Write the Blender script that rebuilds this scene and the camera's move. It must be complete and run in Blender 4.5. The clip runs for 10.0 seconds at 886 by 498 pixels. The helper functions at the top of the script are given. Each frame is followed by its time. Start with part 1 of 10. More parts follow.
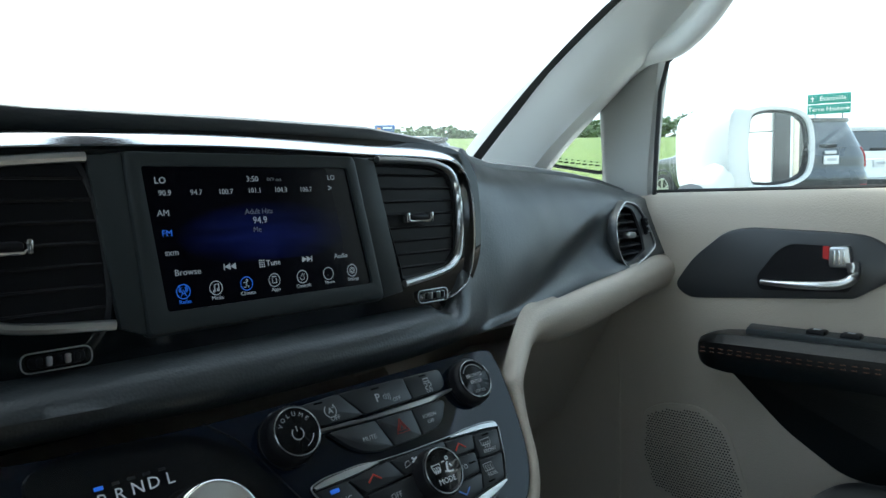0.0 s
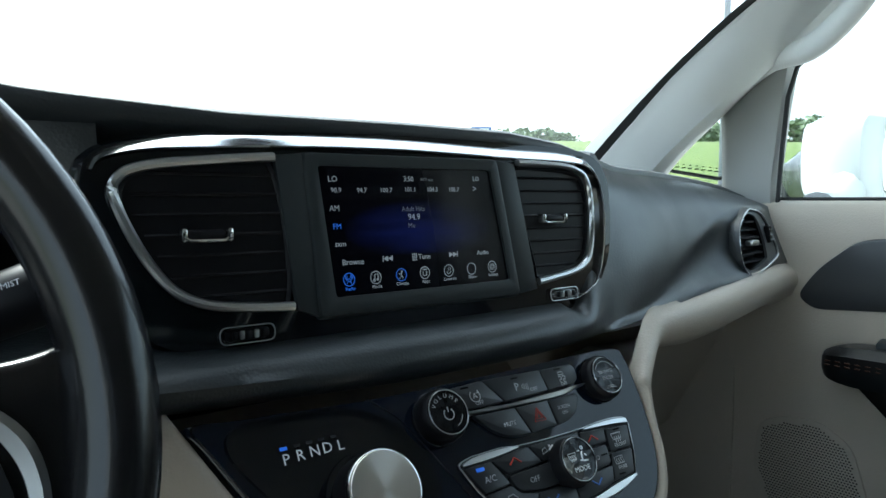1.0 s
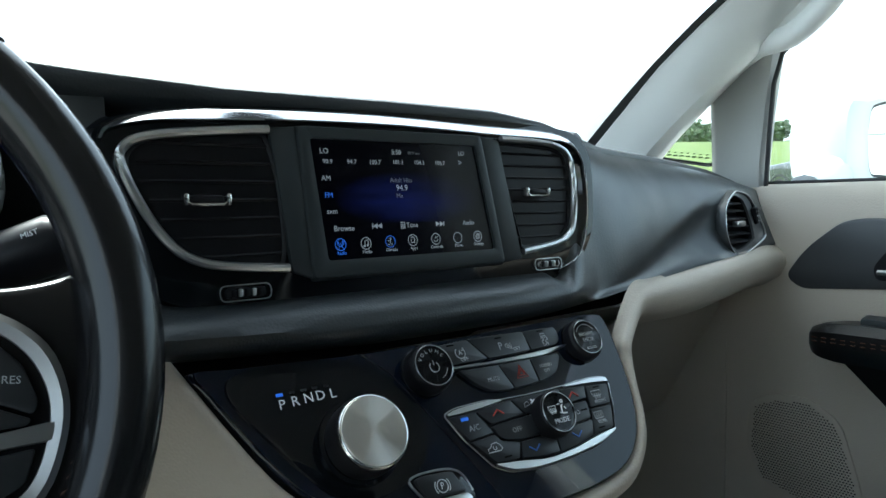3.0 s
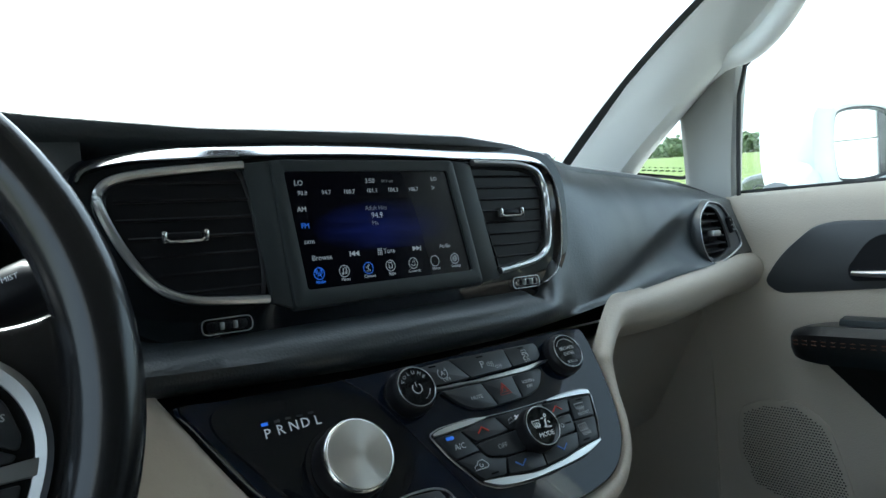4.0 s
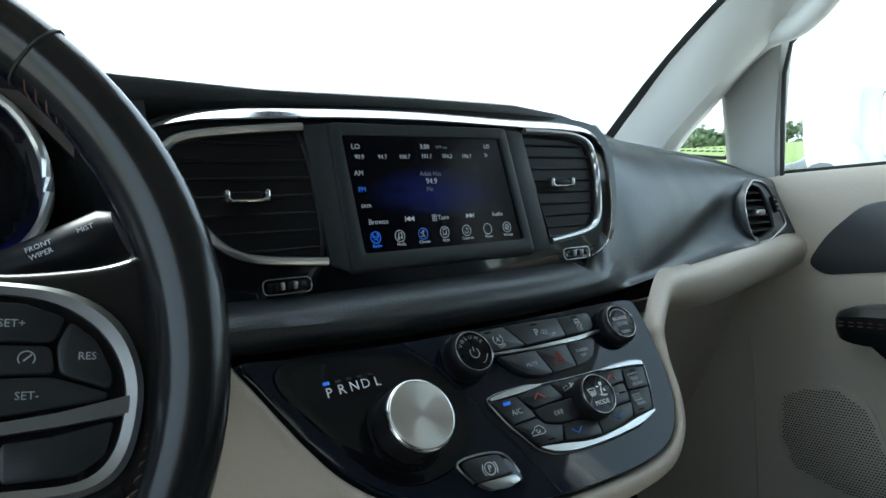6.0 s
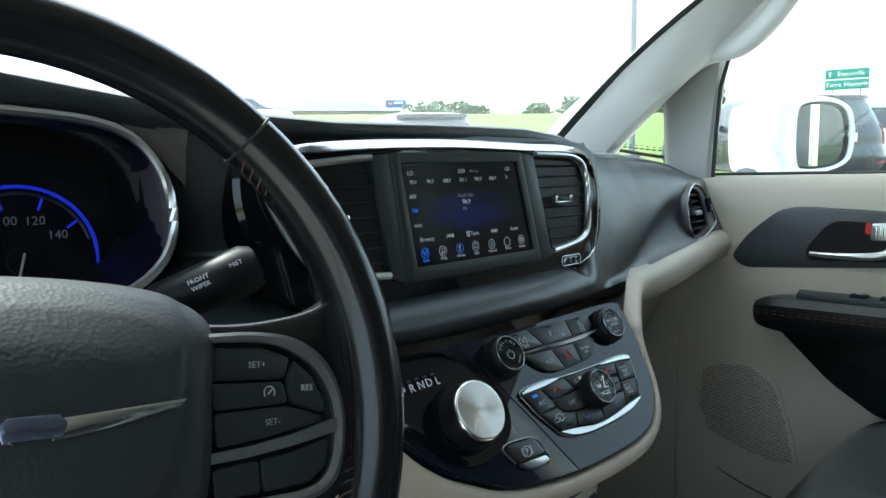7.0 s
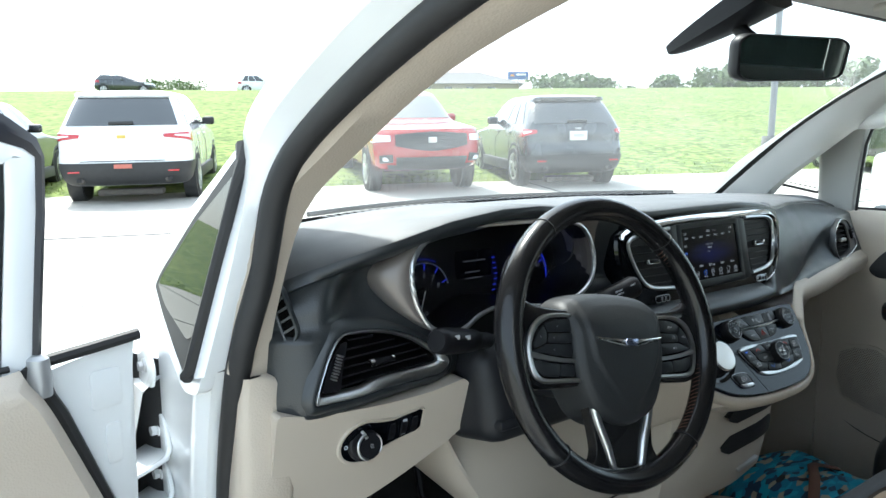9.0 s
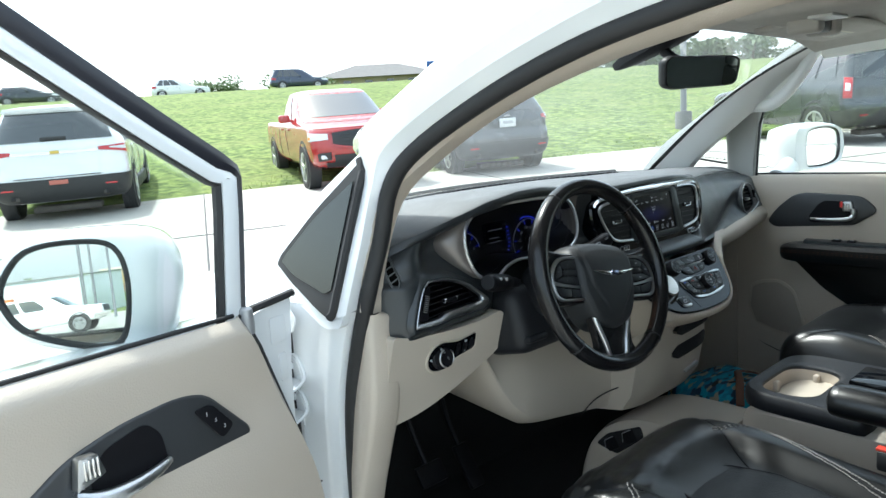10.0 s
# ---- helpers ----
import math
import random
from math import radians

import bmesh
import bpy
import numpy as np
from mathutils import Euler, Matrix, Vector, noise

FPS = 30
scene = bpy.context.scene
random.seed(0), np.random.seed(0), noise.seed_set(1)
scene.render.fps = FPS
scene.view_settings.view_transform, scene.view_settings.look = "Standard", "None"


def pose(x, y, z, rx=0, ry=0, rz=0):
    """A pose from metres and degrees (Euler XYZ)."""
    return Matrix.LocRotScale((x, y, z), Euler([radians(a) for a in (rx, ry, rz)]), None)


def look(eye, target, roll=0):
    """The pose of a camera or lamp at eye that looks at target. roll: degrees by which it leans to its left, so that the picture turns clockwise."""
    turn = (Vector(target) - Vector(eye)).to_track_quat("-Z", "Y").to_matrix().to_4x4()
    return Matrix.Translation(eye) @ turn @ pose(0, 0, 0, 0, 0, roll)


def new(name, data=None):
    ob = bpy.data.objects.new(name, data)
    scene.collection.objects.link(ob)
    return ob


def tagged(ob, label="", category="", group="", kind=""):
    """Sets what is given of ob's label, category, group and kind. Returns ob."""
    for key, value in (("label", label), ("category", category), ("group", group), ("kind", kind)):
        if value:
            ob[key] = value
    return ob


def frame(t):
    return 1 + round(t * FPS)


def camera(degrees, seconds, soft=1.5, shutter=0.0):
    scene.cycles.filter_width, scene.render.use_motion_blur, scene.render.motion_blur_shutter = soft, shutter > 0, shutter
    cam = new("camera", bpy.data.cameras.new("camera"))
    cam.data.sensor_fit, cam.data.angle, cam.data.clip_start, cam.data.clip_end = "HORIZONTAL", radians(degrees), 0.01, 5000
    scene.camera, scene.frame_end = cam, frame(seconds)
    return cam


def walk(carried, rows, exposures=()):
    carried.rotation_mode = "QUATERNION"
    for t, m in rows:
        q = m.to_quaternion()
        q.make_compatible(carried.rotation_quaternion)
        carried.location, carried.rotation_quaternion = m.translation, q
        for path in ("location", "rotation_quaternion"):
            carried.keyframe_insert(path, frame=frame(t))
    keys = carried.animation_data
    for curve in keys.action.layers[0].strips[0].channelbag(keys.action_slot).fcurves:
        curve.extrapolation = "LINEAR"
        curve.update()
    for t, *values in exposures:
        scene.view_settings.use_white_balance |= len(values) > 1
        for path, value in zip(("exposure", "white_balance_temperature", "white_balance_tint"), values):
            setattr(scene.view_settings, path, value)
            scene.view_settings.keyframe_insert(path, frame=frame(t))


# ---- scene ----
cam = camera(64.9, 10.0)
PATH = [
    (0, (-0.29, -0.446, 1.175), (1.156, 0.926, 1.015), -1.0),
    (0.5, (-0.332, -0.447, 1.169), (0.946, 1.085, 1.029), 2.4),
    (1, (-0.343, -0.444, 1.175), (0.909, 1.108, 1.021), 0.3),
    (1.5, (-0.341, -0.459, 1.165), (0.886, 1.113, 1.015), 0.1),
    (2, (-0.343, -0.468, 1.166), (0.881, 1.104, 0.988), -0.7),
    (2.5, (-0.353, -0.476, 1.156), (0.876, 1.093, 0.986), 0.5),
    (4, (-0.354, -0.502, 1.143), (0.913, 1.044, 1.08), -3.7),
    (4.5, (-0.356, -0.509, 1.143), (0.926, 1.025, 1.079), -3.4),
    (5, (-0.354, -0.516, 1.132), (0.924, 1.022, 1.095), -3.4),
    (5.5, (-0.357, -0.509, 1.121), (0.921, 1.029, 1.066), -2.4),
    (6, (-0.376, -0.48, 1.125), (0.843, 1.103, 1.034), -3.2),
    (6.2, (-0.391, -0.459, 1.149), (0.815, 1.133, 1.061), -2.3),
    (7.3, (-0.603, -0.464, 1.198), (0.889, 0.837, 0.914), -2.1),
    (7.5, (-0.664, -0.453, 1.213), (0.845, 0.832, 0.942), -4.2),
    (8, (-0.866, -0.493, 1.31), (0.616, 0.786, 0.904), -3.1),
    (8.5, (-1.004, -0.606, 1.334), (0.326, 0.837, 0.946), -2.6),
    (9, (-1.17, -0.738, 1.353), (-0.006, 0.86, 1.048), -0.0),
    (9.5, (-1.455, -0.811, 1.377), (-0.214, 0.751, 1.242), -3.3),
    (10, (-1.597, -0.953, 1.392), (-0.286, 0.52, 1.056), -3.6),
]
walk(cam, [(t, look(eye, target, roll)) for t, eye, target, roll in PATH], [(0.0, 1.24, 5700, -3), (3.8, 1.50, 5700, -3), (6.0, 1.55, 5750, -3), (8.0, 1.58, 5850, -6), (8.5, 1.58, 5850, -2), (9.0, 1.44, 6000, 2), (9.5, 1.28, 6000, 3), (10.0, 1.08, 5950, 1)])

# ---- world and light ----
world = bpy.data.worlds.new("sky")
scene.world = world
world.use_nodes = True
wn, wl = world.node_tree.nodes, world.node_tree.links
wn.clear()
SUN_AZ, SUN_EL = 0.0, 56.0            # degrees clockwise from +y, degrees up
sky = wn.new("ShaderNodeTexSky")
sky.sky_type, sky.sun_disc = "NISHITA", False
sky.sun_elevation, sky.sun_rotation = radians(SUN_EL), radians(SUN_AZ)
sky.dust_density, sky.ozone_density = 4.0, 1.0
bg_sky, bg_haze, add, wout = (wn.new(k) for k in ("ShaderNodeBackground", "ShaderNodeBackground", "ShaderNodeAddShader", "ShaderNodeOutputWorld"))
bg_sky.inputs[1].default_value = 0.10
bg_haze.inputs[0].default_value = (0.93, 0.97, 1.0, 1)      # thin bright cloud
bg_haze.inputs[1].default_value = 0.55
wl.new(sky.outputs[0], bg_sky.inputs[0])
wl.new(bg_sky.outputs[0], add.inputs[0])
wl.new(bg_haze.outputs[0], add.inputs[1])
wl.new(add.outputs[0], wout.inputs[0])
sun = new("sun", bpy.data.lights.new("sun", "SUN"))
sun.data.energy, sun.data.angle, sun.data.color = 2.9, radians(3.0), (1.0, 0.95, 0.88)
sd = Vector((math.sin(radians(SUN_AZ)) * math.cos(radians(SUN_EL)), math.cos(radians(SUN_AZ)) * math.cos(radians(SUN_EL)), math.sin(radians(SUN_EL))))
sun.matrix_world = look(sd * 50, (0, 0, 0))

# ---- materials ----


def mat(name, color, rough=0.5, metal=0.0, bump=None, var=None, coat=0.0, emit=None, spec=None, wear=None):
    """bump: (scale, strength, distance); var: (scale, amount); wear: (scale, amount) varies the roughness."""
    m = bpy.data.materials.new(name)
    m.use_nodes = True
    n, l = m.node_tree.nodes, m.node_tree.links
    p = n["Principled BSDF"]
    p.inputs["Base Color"].default_value = (*color, 1)
    p.inputs["Roughness"].default_value = rough
    p.inputs["Metallic"].default_value = metal
    p.inputs["Coat Weight"].default_value = coat
    p.inputs["Coat Roughness"].default_value = 0.04
    if spec is not None:
        p.inputs["Specular IOR Level"].default_value = spec
    if emit:
        p.inputs["Emission Color"].default_value = (*emit[0], 1)
        p.inputs["Emission Strength"].default_value = emit[1]
    co = n.new("ShaderNodeTexCoord")
    if var:
        t = n.new("ShaderNodeTexNoise")
        t.inputs["Scale"].default_value, t.inputs["Detail"].default_value = var[0], 5
        l.new(co.outputs["Object"], t.inputs["Vector"])
        mx = n.new("ShaderNodeMix")
        mx.data_type = "RGBA"
        mx.inputs[6].default_value = (*[c * (1 - var[1]) for c in color], 1)
        mx.inputs[7].default_value = (*[min(1, c * (1 + var[1])) for c in color], 1)
        l.new(t.outputs[0], mx.inputs[0])
        l.new(mx.outputs[2], p.inputs["Base Color"])
    if wear:
        t = n.new("ShaderNodeTexNoise")
        t.inputs["Scale"].default_value, t.inputs["Detail"].default_value = wear[0], 6
        l.new(co.outputs["Object"], t.inputs["Vector"])
        mr = n.new("ShaderNodeMapRange")
        mr.inputs[1].default_value, mr.inputs[2].default_value = 0.3, 0.7
        mr.inputs[3].default_value, mr.inputs[4].default_value = max(0.02, rough - wear[1]), min(1, rough + wear[1])
        l.new(t.outputs[0], mr.inputs[0])
        l.new(mr.outputs[0], p.inputs["Roughness"])
    if bump:
        t = n.new("ShaderNodeTexVoronoi" if bump[1] > 0.2 else "ShaderNodeTexNoise")
        t.inputs["Scale"].default_value = bump[0]
        l.new(co.outputs["Object"], t.inputs["Vector"])
        b = n.new("ShaderNodeBump")
        b.inputs["Strength"].default_value, b.inputs["Distance"].default_value = bump[1], bump[2]
        l.new(t.outputs[0], b.inputs["Height"])
        l.new(b.outputs[0], p.inputs["Normal"])
    return m


def glass(name, tint, gloss=1.0, dust=0.0):
    m = bpy.data.materials.new(name)
    m.use_nodes = True
    n, l = m.node_tree.nodes, m.node_tree.links
    n.clear()
    tr, gl, mx, fr, out, pw, ml = (n.new(k) for k in ("ShaderNodeBsdfTransparent", "ShaderNodeBsdfGlossy", "ShaderNodeMixShader", "ShaderNodeLayerWeight", "ShaderNodeOutputMaterial", "ShaderNodeMath", "ShaderNodeMath"))
    tr.inputs[0].default_value = (*tint, 1)
    gl.inputs["Roughness"].default_value = 0.01
    fr.inputs[0].default_value = 0.5
    pw.operation, ml.operation = "POWER", "MULTIPLY_ADD"
    pw.inputs[1].default_value = 4.0
    ml.inputs[1].default_value, ml.inputs[2].default_value = 0.9 * gloss, 0.06 * gloss
    l.new(fr.outputs["Facing"], pw.inputs[0])
    l.new(pw.outputs[0], ml.inputs[0])
    l.new(ml.outputs[0], mx.inputs[0])
    l.new(tr.outputs[0], mx.inputs[1])
    l.new(gl.outputs[0], mx.inputs[2])
    l.new(mx.outputs[0], out.inputs[0])
    if dust:
        # a film of wiper-streaked dust scattering daylight; it also stands in for dash reflections
        co, tn, mp, ml2, tl, mx2 = (n.new(k) for k in ("ShaderNodeTexCoord", "ShaderNodeTexNoise", "ShaderNodeMapRange", "ShaderNodeMapping", "ShaderNodeBsdfTranslucent", "ShaderNodeMixShader"))
        ml2.inputs["Scale"].default_value = (3.0, 14.0, 14.0)
        tn.inputs["Scale"].default_value, tn.inputs["Detail"].default_value = 1.0, 8
        mp.inputs[1].default_value, mp.inputs[2].default_value = 0.3, 0.75
        mp.inputs[3].default_value, mp.inputs[4].default_value = dust * 0.7, dust * 1.4
        tl.inputs[0].default_value = (0.9, 0.92, 0.92, 1)
        l.new(co.outputs["Object"], ml2.inputs[0])
        l.new(ml2.outputs[0], tn.inputs["Vector"])
        l.new(tn.outputs[0], mp.inputs[0])
        l.new(mp.outputs[0], mx2.inputs[0])
        l.new(mx.outputs[0], mx2.inputs[1])
        l.new(tl.outputs[0], mx2.inputs[2])
        l.new(mx2.outputs[0], out.inputs[0])
    return m


# paler copy of M_DASH: sun and sky glare put into the colour
M_DASHTOP = mat("dash vinyl paled for sun glare", (0.065, 0.070, 0.076), 0.62, spec=1.0, bump=(900, 0.35, 0.0006), var=(9, 0.18), wear=(14, 0.06))
M_SLOTDARK = mat("near-black slot fill", (0.002, 0.002, 0.002), 0.9, spec=0.05)
M_HUB = mat("soft grained airbag vinyl", (0.020, 0.022, 0.024), 0.50, spec=0.38, bump=(430, 0.35, 0.0005), var=(9, 0.15), wear=(14, 0.05))
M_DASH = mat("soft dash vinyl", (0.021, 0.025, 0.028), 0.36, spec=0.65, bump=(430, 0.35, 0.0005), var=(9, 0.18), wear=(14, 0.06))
M_DASHLOW = mat("hard black plastic", (0.015, 0.016, 0.019), 0.45, spec=0.32, bump=(700, 0.3, 0.0004), var=(12, 0.2))
M_VENT = mat("black vent plastic", (0.008, 0.008, 0.010), 0.42, spec=0.22, var=(30, 0.2))
M_BEZEL = mat("charcoal satin plastic", (0.028, 0.034, 0.037), 0.42, spec=0.4, bump=(1500, 0.25, 0.0002), var=(20, 0.1))
M_HANDLE = mat("dark grey satin door plastic", (0.040, 0.042, 0.045), 0.34, spec=0.55, bump=(1500, 0.2, 0.0002), var=(8, 0.12))
M_PIANO = mat("piano black lacquer", (0.003, 0.004, 0.006), 0.04, spec=0.42, wear=(30, 0.03), var=(60, 0.3))
# black lacquer; the blue of the reflected sky is mixed into its base
M_SKYLACQUER = mat("black lacquer with sky reflection tint", (0.003, 0.006, 0.014), 0.04, spec=0.32, wear=(30, 0.03), var=(60, 0.3))
M_CHROME = mat("chrome", (0.82, 0.82, 0.82), 0.14, 1.0)
M_SATIN = mat("satin chrome", (0.60, 0.61, 0.62), 0.30, 1.0, bump=(2500, 0.05, 0.00005))
M_SATINDARK = mat("dark satin chrome", (0.40, 0.41, 0.42), 0.36, 1.0, bump=(2500, 0.05, 0.00005))
M_KNOBTOP = mat("brushed aluminium", (0.74, 0.72, 0.69), 0.34, 1.0, bump=(2200, 0.06, 0.00005))
_n, _l = M_KNOBTOP.node_tree.nodes, M_KNOBTOP.node_tree.links
_t = _n.new("ShaderNodeTangent")
_t.direction_type, _t.axis = "RADIAL", "Z"
_n["Principled BSDF"].inputs["Anisotropic"].default_value = 0.85
_l.new(_t.outputs[0], _n["Principled BSDF"].inputs["Tangent"])
M_TAUPE = mat("metallic taupe paint", (0.19, 0.172, 0.160), 0.36, 0.45, var=(20, 0.05))
M_BEIGE = mat("cashmere vinyl", (0.50, 0.440, 0.368), 0.50, bump=(380, 0.45, 0.0007), var=(5, 0.05), wear=(9, 0.06))
M_BEIGEHARD = mat("cashmere plastic", (0.475, 0.422, 0.355), 0.5, bump=(1200, 0.22, 0.0003), var=(6, 0.05))
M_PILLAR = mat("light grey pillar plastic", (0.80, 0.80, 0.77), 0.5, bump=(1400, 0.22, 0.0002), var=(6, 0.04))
M_POST = mat("pillar plastic in a darker grey", (0.40, 0.40, 0.38), 0.5, bump=(1400, 0.22, 0.0002), var=(6, 0.05))
M_HEADLINER = mat("headliner cloth", (0.50, 0.48, 0.44), 0.9, bump=(900, 0.5, 0.0006), var=(40, 0.1))
M_LEATHER = mat("black leather", (0.007, 0.008, 0.009), 0.30, spec=0.55, bump=(480, 0.22, 0.0005), var=(14, 0.25), wear=(7, 0.025))
M_LEATHERWHEEL = mat("worn black leather", (0.008, 0.008, 0.009), 0.24, spec=0.38, coat=0.12, bump=(900, 0.12, 0.0003), var=(30, 0.2), wear=(9, 0.03))
M_PERF = mat("perforated black leather", (0.007, 0.008, 0.009), 0.42, spec=0.3, bump=(330, 0.5, 0.0006), var=(14, 0.2))
M_STITCH = mat("grey thread", (0.26, 0.25, 0.24), 0.7)
M_STITCHBROWN = mat("brown thread", (0.11, 0.05, 0.03), 0.7)
M_VENTFRAME = mat("satin grey vent frame", (0.13, 0.135, 0.14), 0.34, 0.5, bump=(1500, 0.2, 0.0002), var=(20, 0.1))
M_CARPET = mat("black carpet", (0.010, 0.010, 0.011), 0.95, bump=(600, 0.9, 0.003), var=(60, 0.4))
M_SCREEN = mat("display glass", (0.003, 0.003, 0.006), 0.16, spec=0.12)
M_BUTTON = mat("matt black button plastic", (0.014, 0.016, 0.019), 0.40, bump=(1500, 0.2, 0.0002), var=(20, 0.15))
M_RUBBER = mat("black rubber", (0.016, 0.016, 0.017), 0.6, var=(30, 0.2))
M_FRAMERUBBER = mat("glossy blue-black rubber", (0.014, 0.015, 0.022), 0.36, spec=0.5, var=(30, 0.15))
M_WHITE = mat("white car paint", (0.80, 0.82, 0.83), 0.22, coat=1.0, var=(3, 0.02), wear=(4, 0.05))
M_MIRROR = mat("mirror silver", (0.88, 0.90, 0.90), 0.0, 1.0)
M_DARKMIRROR = mat("dimmed mirror silver", (0.34, 0.38, 0.36), 0.01, 1.0)
M_STEEL = mat("bare hinge steel", (0.42, 0.43, 0.44), 0.42, 0.6, var=(12, 0.1))
M_TXT = mat("white legend", (0.75, 0.77, 0.80), 0.5)
M_TXTDIM = mat("grey legend", (0.42, 0.43, 0.45), 0.5)
M_LIT = mat("lit white text", (0.3, 0.3, 0.3), 0.5, emit=((0.75, 0.80, 0.92), 0.072))
M_LITDIM = mat("dim lit text", (0.1, 0.1, 0.1), 0.5, emit=((0.55, 0.58, 0.70), 0.030))
M_FAINT = mat("faint display text", (0.03, 0.03, 0.035), 0.5, emit=((0.55, 0.58, 0.70), 0.022))
M_BLUE = mat("lit blue", (0.02, 0.05, 0.3), 0.5, emit=((0.05, 0.22, 1.0), 0.17))
M_BLUEGLOW = mat("blue wallpaper", (0.003, 0.003, 0.006), 0.16, spec=0.12, emit=((0.006, 0.010, 0.075), 0.08))
_n, _l = M_BLUEGLOW.node_tree.nodes, M_BLUEGLOW.node_tree.links
_c, _m, _g, _t, _mu, _p = (_n.new(k) for k in ("ShaderNodeTexCoord", "ShaderNodeMapping", "ShaderNodeTexGradient", "ShaderNodeTexNoise", "ShaderNodeMath", "ShaderNodeMath"))
_m.inputs["Scale"].default_value = (13.0, 0.0, 42.0)
_m.inputs["Location"].default_value = (-0.05, 0.0, -48.2)
_g.gradient_type = "SPHERICAL"
_t.inputs["Scale"].default_value, _t.inputs["Detail"].default_value = 38.0, 2.0
_m2 = _n.new("ShaderNodeMapping")
_m2.inputs["Rotation"].default_value = (0, radians(25), 0)
_m2.inputs["Scale"].default_value = (0.35, 1.0, 1.8)
_l.new(_c.outputs["Object"], _m.inputs[0])
_l.new(_c.outputs["Object"], _m2.inputs[0])
_l.new(_m.outputs[0], _g.inputs[0])
_l.new(_m2.outputs[0], _t.inputs["Vector"])
_p.operation, _mu.operation = "POWER", "MULTIPLY"
_p.inputs[1].default_value = 2.0
_l.new(_t.outputs[0], _p.inputs[0])
_l.new(_g.outputs["Fac"], _mu.inputs[0])
_l.new(_p.outputs[0], _mu.inputs[1])
_l.new(_mu.outputs[0], _n["Principled BSDF"].inputs["Emission Strength"])
M_GAUGEBLUE = mat("gauge blue light", (0.01, 0.01, 0.1), 0.5, emit=((0.03, 0.05, 1.0), 0.17))
M_RED = mat("red legend", (0.45, 0.03, 0.015), 0.5)
M_REDLIT = mat("lit red", (0.4, 0.02, 0.01), 0.5, emit=((1.0, 0.08, 0.02), 0.2))
M_BLUELEG = mat("blue legend", (0.06, 0.16, 0.5), 0.5)
M_GLASS = glass("clear window glass", (0.96, 0.985, 0.975), 0.8)
M_SCREENGLASS = glass("dusty veiled windscreen glass", (0.95, 0.975, 0.965), 0.9, 0.042)
M_GLASSDARK = glass("privacy glass", (0.10, 0.12, 0.12), 1.6)
M_LENS = glass("gauge lens", (0.80, 0.80, 0.82), 0.35)

# ---- mesh helpers ----
WORLD = {}


def thing(name, base, label, category, group="", kind=""):
    ob = tagged(new(name), label, category, group, kind)
    ob.empty_display_size = 0.05
    ob.matrix_basis = Matrix.Translation(base) if not isinstance(base, Matrix) else base
    WORLD[ob.name] = ob.matrix_basis.copy()
    return ob


def mesh_of(bm, material, sharp=38):
    bmesh.ops.recalc_face_normals(bm, faces=bm.faces[:])
    me = bpy.data.meshes.new("mesh")
    for f in bm.faces:
        f.smooth = True
    bm.to_mesh(me)
    bm.free()
    me.set_sharp_from_angle(angle=radians(sharp))
    me.materials.append(material)
    return me


def part(name, bm, material, parent=None, label="", sharp=38):
    ob = new(name, mesh_of(bm, material, sharp))
    WORLD[ob.name] = Matrix()
    if parent is not None:
        ob.parent = parent
        ob.matrix_parent_inverse = WORLD[parent.name].inverted()
    return tagged(ob, label)


def solo(name, bm, material, label, category, group="", kind="", sharp=38):
    return tagged(part(name, bm, material, None, "", sharp), label, category, group, kind)


def grid(bm, rows, cu=False, cv=False):
    """A skin over rows of points; cu closes each row, cv joins the last row to the first."""
    vs = [[bm.verts.new(p) for p in r] for r in rows]
    nr, nc = len(vs), len(vs[0])
    for i in range(nr if cv else nr - 1):
        for j in range(nc if cu else nc - 1):
            q = [vs[i][j], vs[i][(j + 1) % nc], vs[(i + 1) % nr][(j + 1) % nc], vs[(i + 1) % nr][j]]
            try:
                bm.faces.new(q)
            except ValueError:
                pass
    return vs


def cap(bm, ring):
    try:
        bm.faces.new(ring)
    except ValueError:
        pass


def smooth_path(pts, n=6, closed=False):
    """Catmull-Rom through the points."""
    P = [Vector(p) for p in pts]
    out, m = [], len(P)
    for i in range(m if closed else m - 1):
        if closed:
            a, b, c, d = P[i - 1], P[i], P[(i + 1) % m], P[(i + 2) % m]
        else:
            a, b, c, d = P[max(i - 1, 0)], P[i], P[i + 1], P[min(i + 2, m - 1)]
        for k in range(n):
            t = k / n
            out.append(0.5 * ((2 * b) + (c - a) * t + (2 * a - 5 * b + 4 * c - d) * t * t + (3 * b - a - 3 * c + d) * t ** 3))
    if not closed:
        out.append(P[-1])
    return out


def tube(bm, path, r, n=10, closed=False, flat=1.0, up=Vector((0, 0, 1))):
    """A tube along path; r a number or a list; flat scales it along up."""
    P = [Vector(p) for p in path]
    rings = []
    for i, p in enumerate(P):
        d = (P[(i + 1) % len(P)] - P[i - 1]) if closed else (P[min(i + 1, len(P) - 1)] - P[max(i - 1, 0)])
        d.normalize()
        s = d.cross(up)
        s = s.normalized() if s.length > 1e-4 else Vector((1, 0, 0))
        u = s.cross(d).normalized()
        rr = r[i] if isinstance(r, (list, tuple)) else r
        rings.append([p + s * (rr * math.cos(a)) + u * (rr * flat * math.sin(a)) for a in [2 * math.pi * k / n for k in range(n)]])
    vs = grid(bm, rings, cu=True, cv=closed)
    if not closed:
        cap(bm, vs[0][::-1])
        cap(bm, vs[-1])


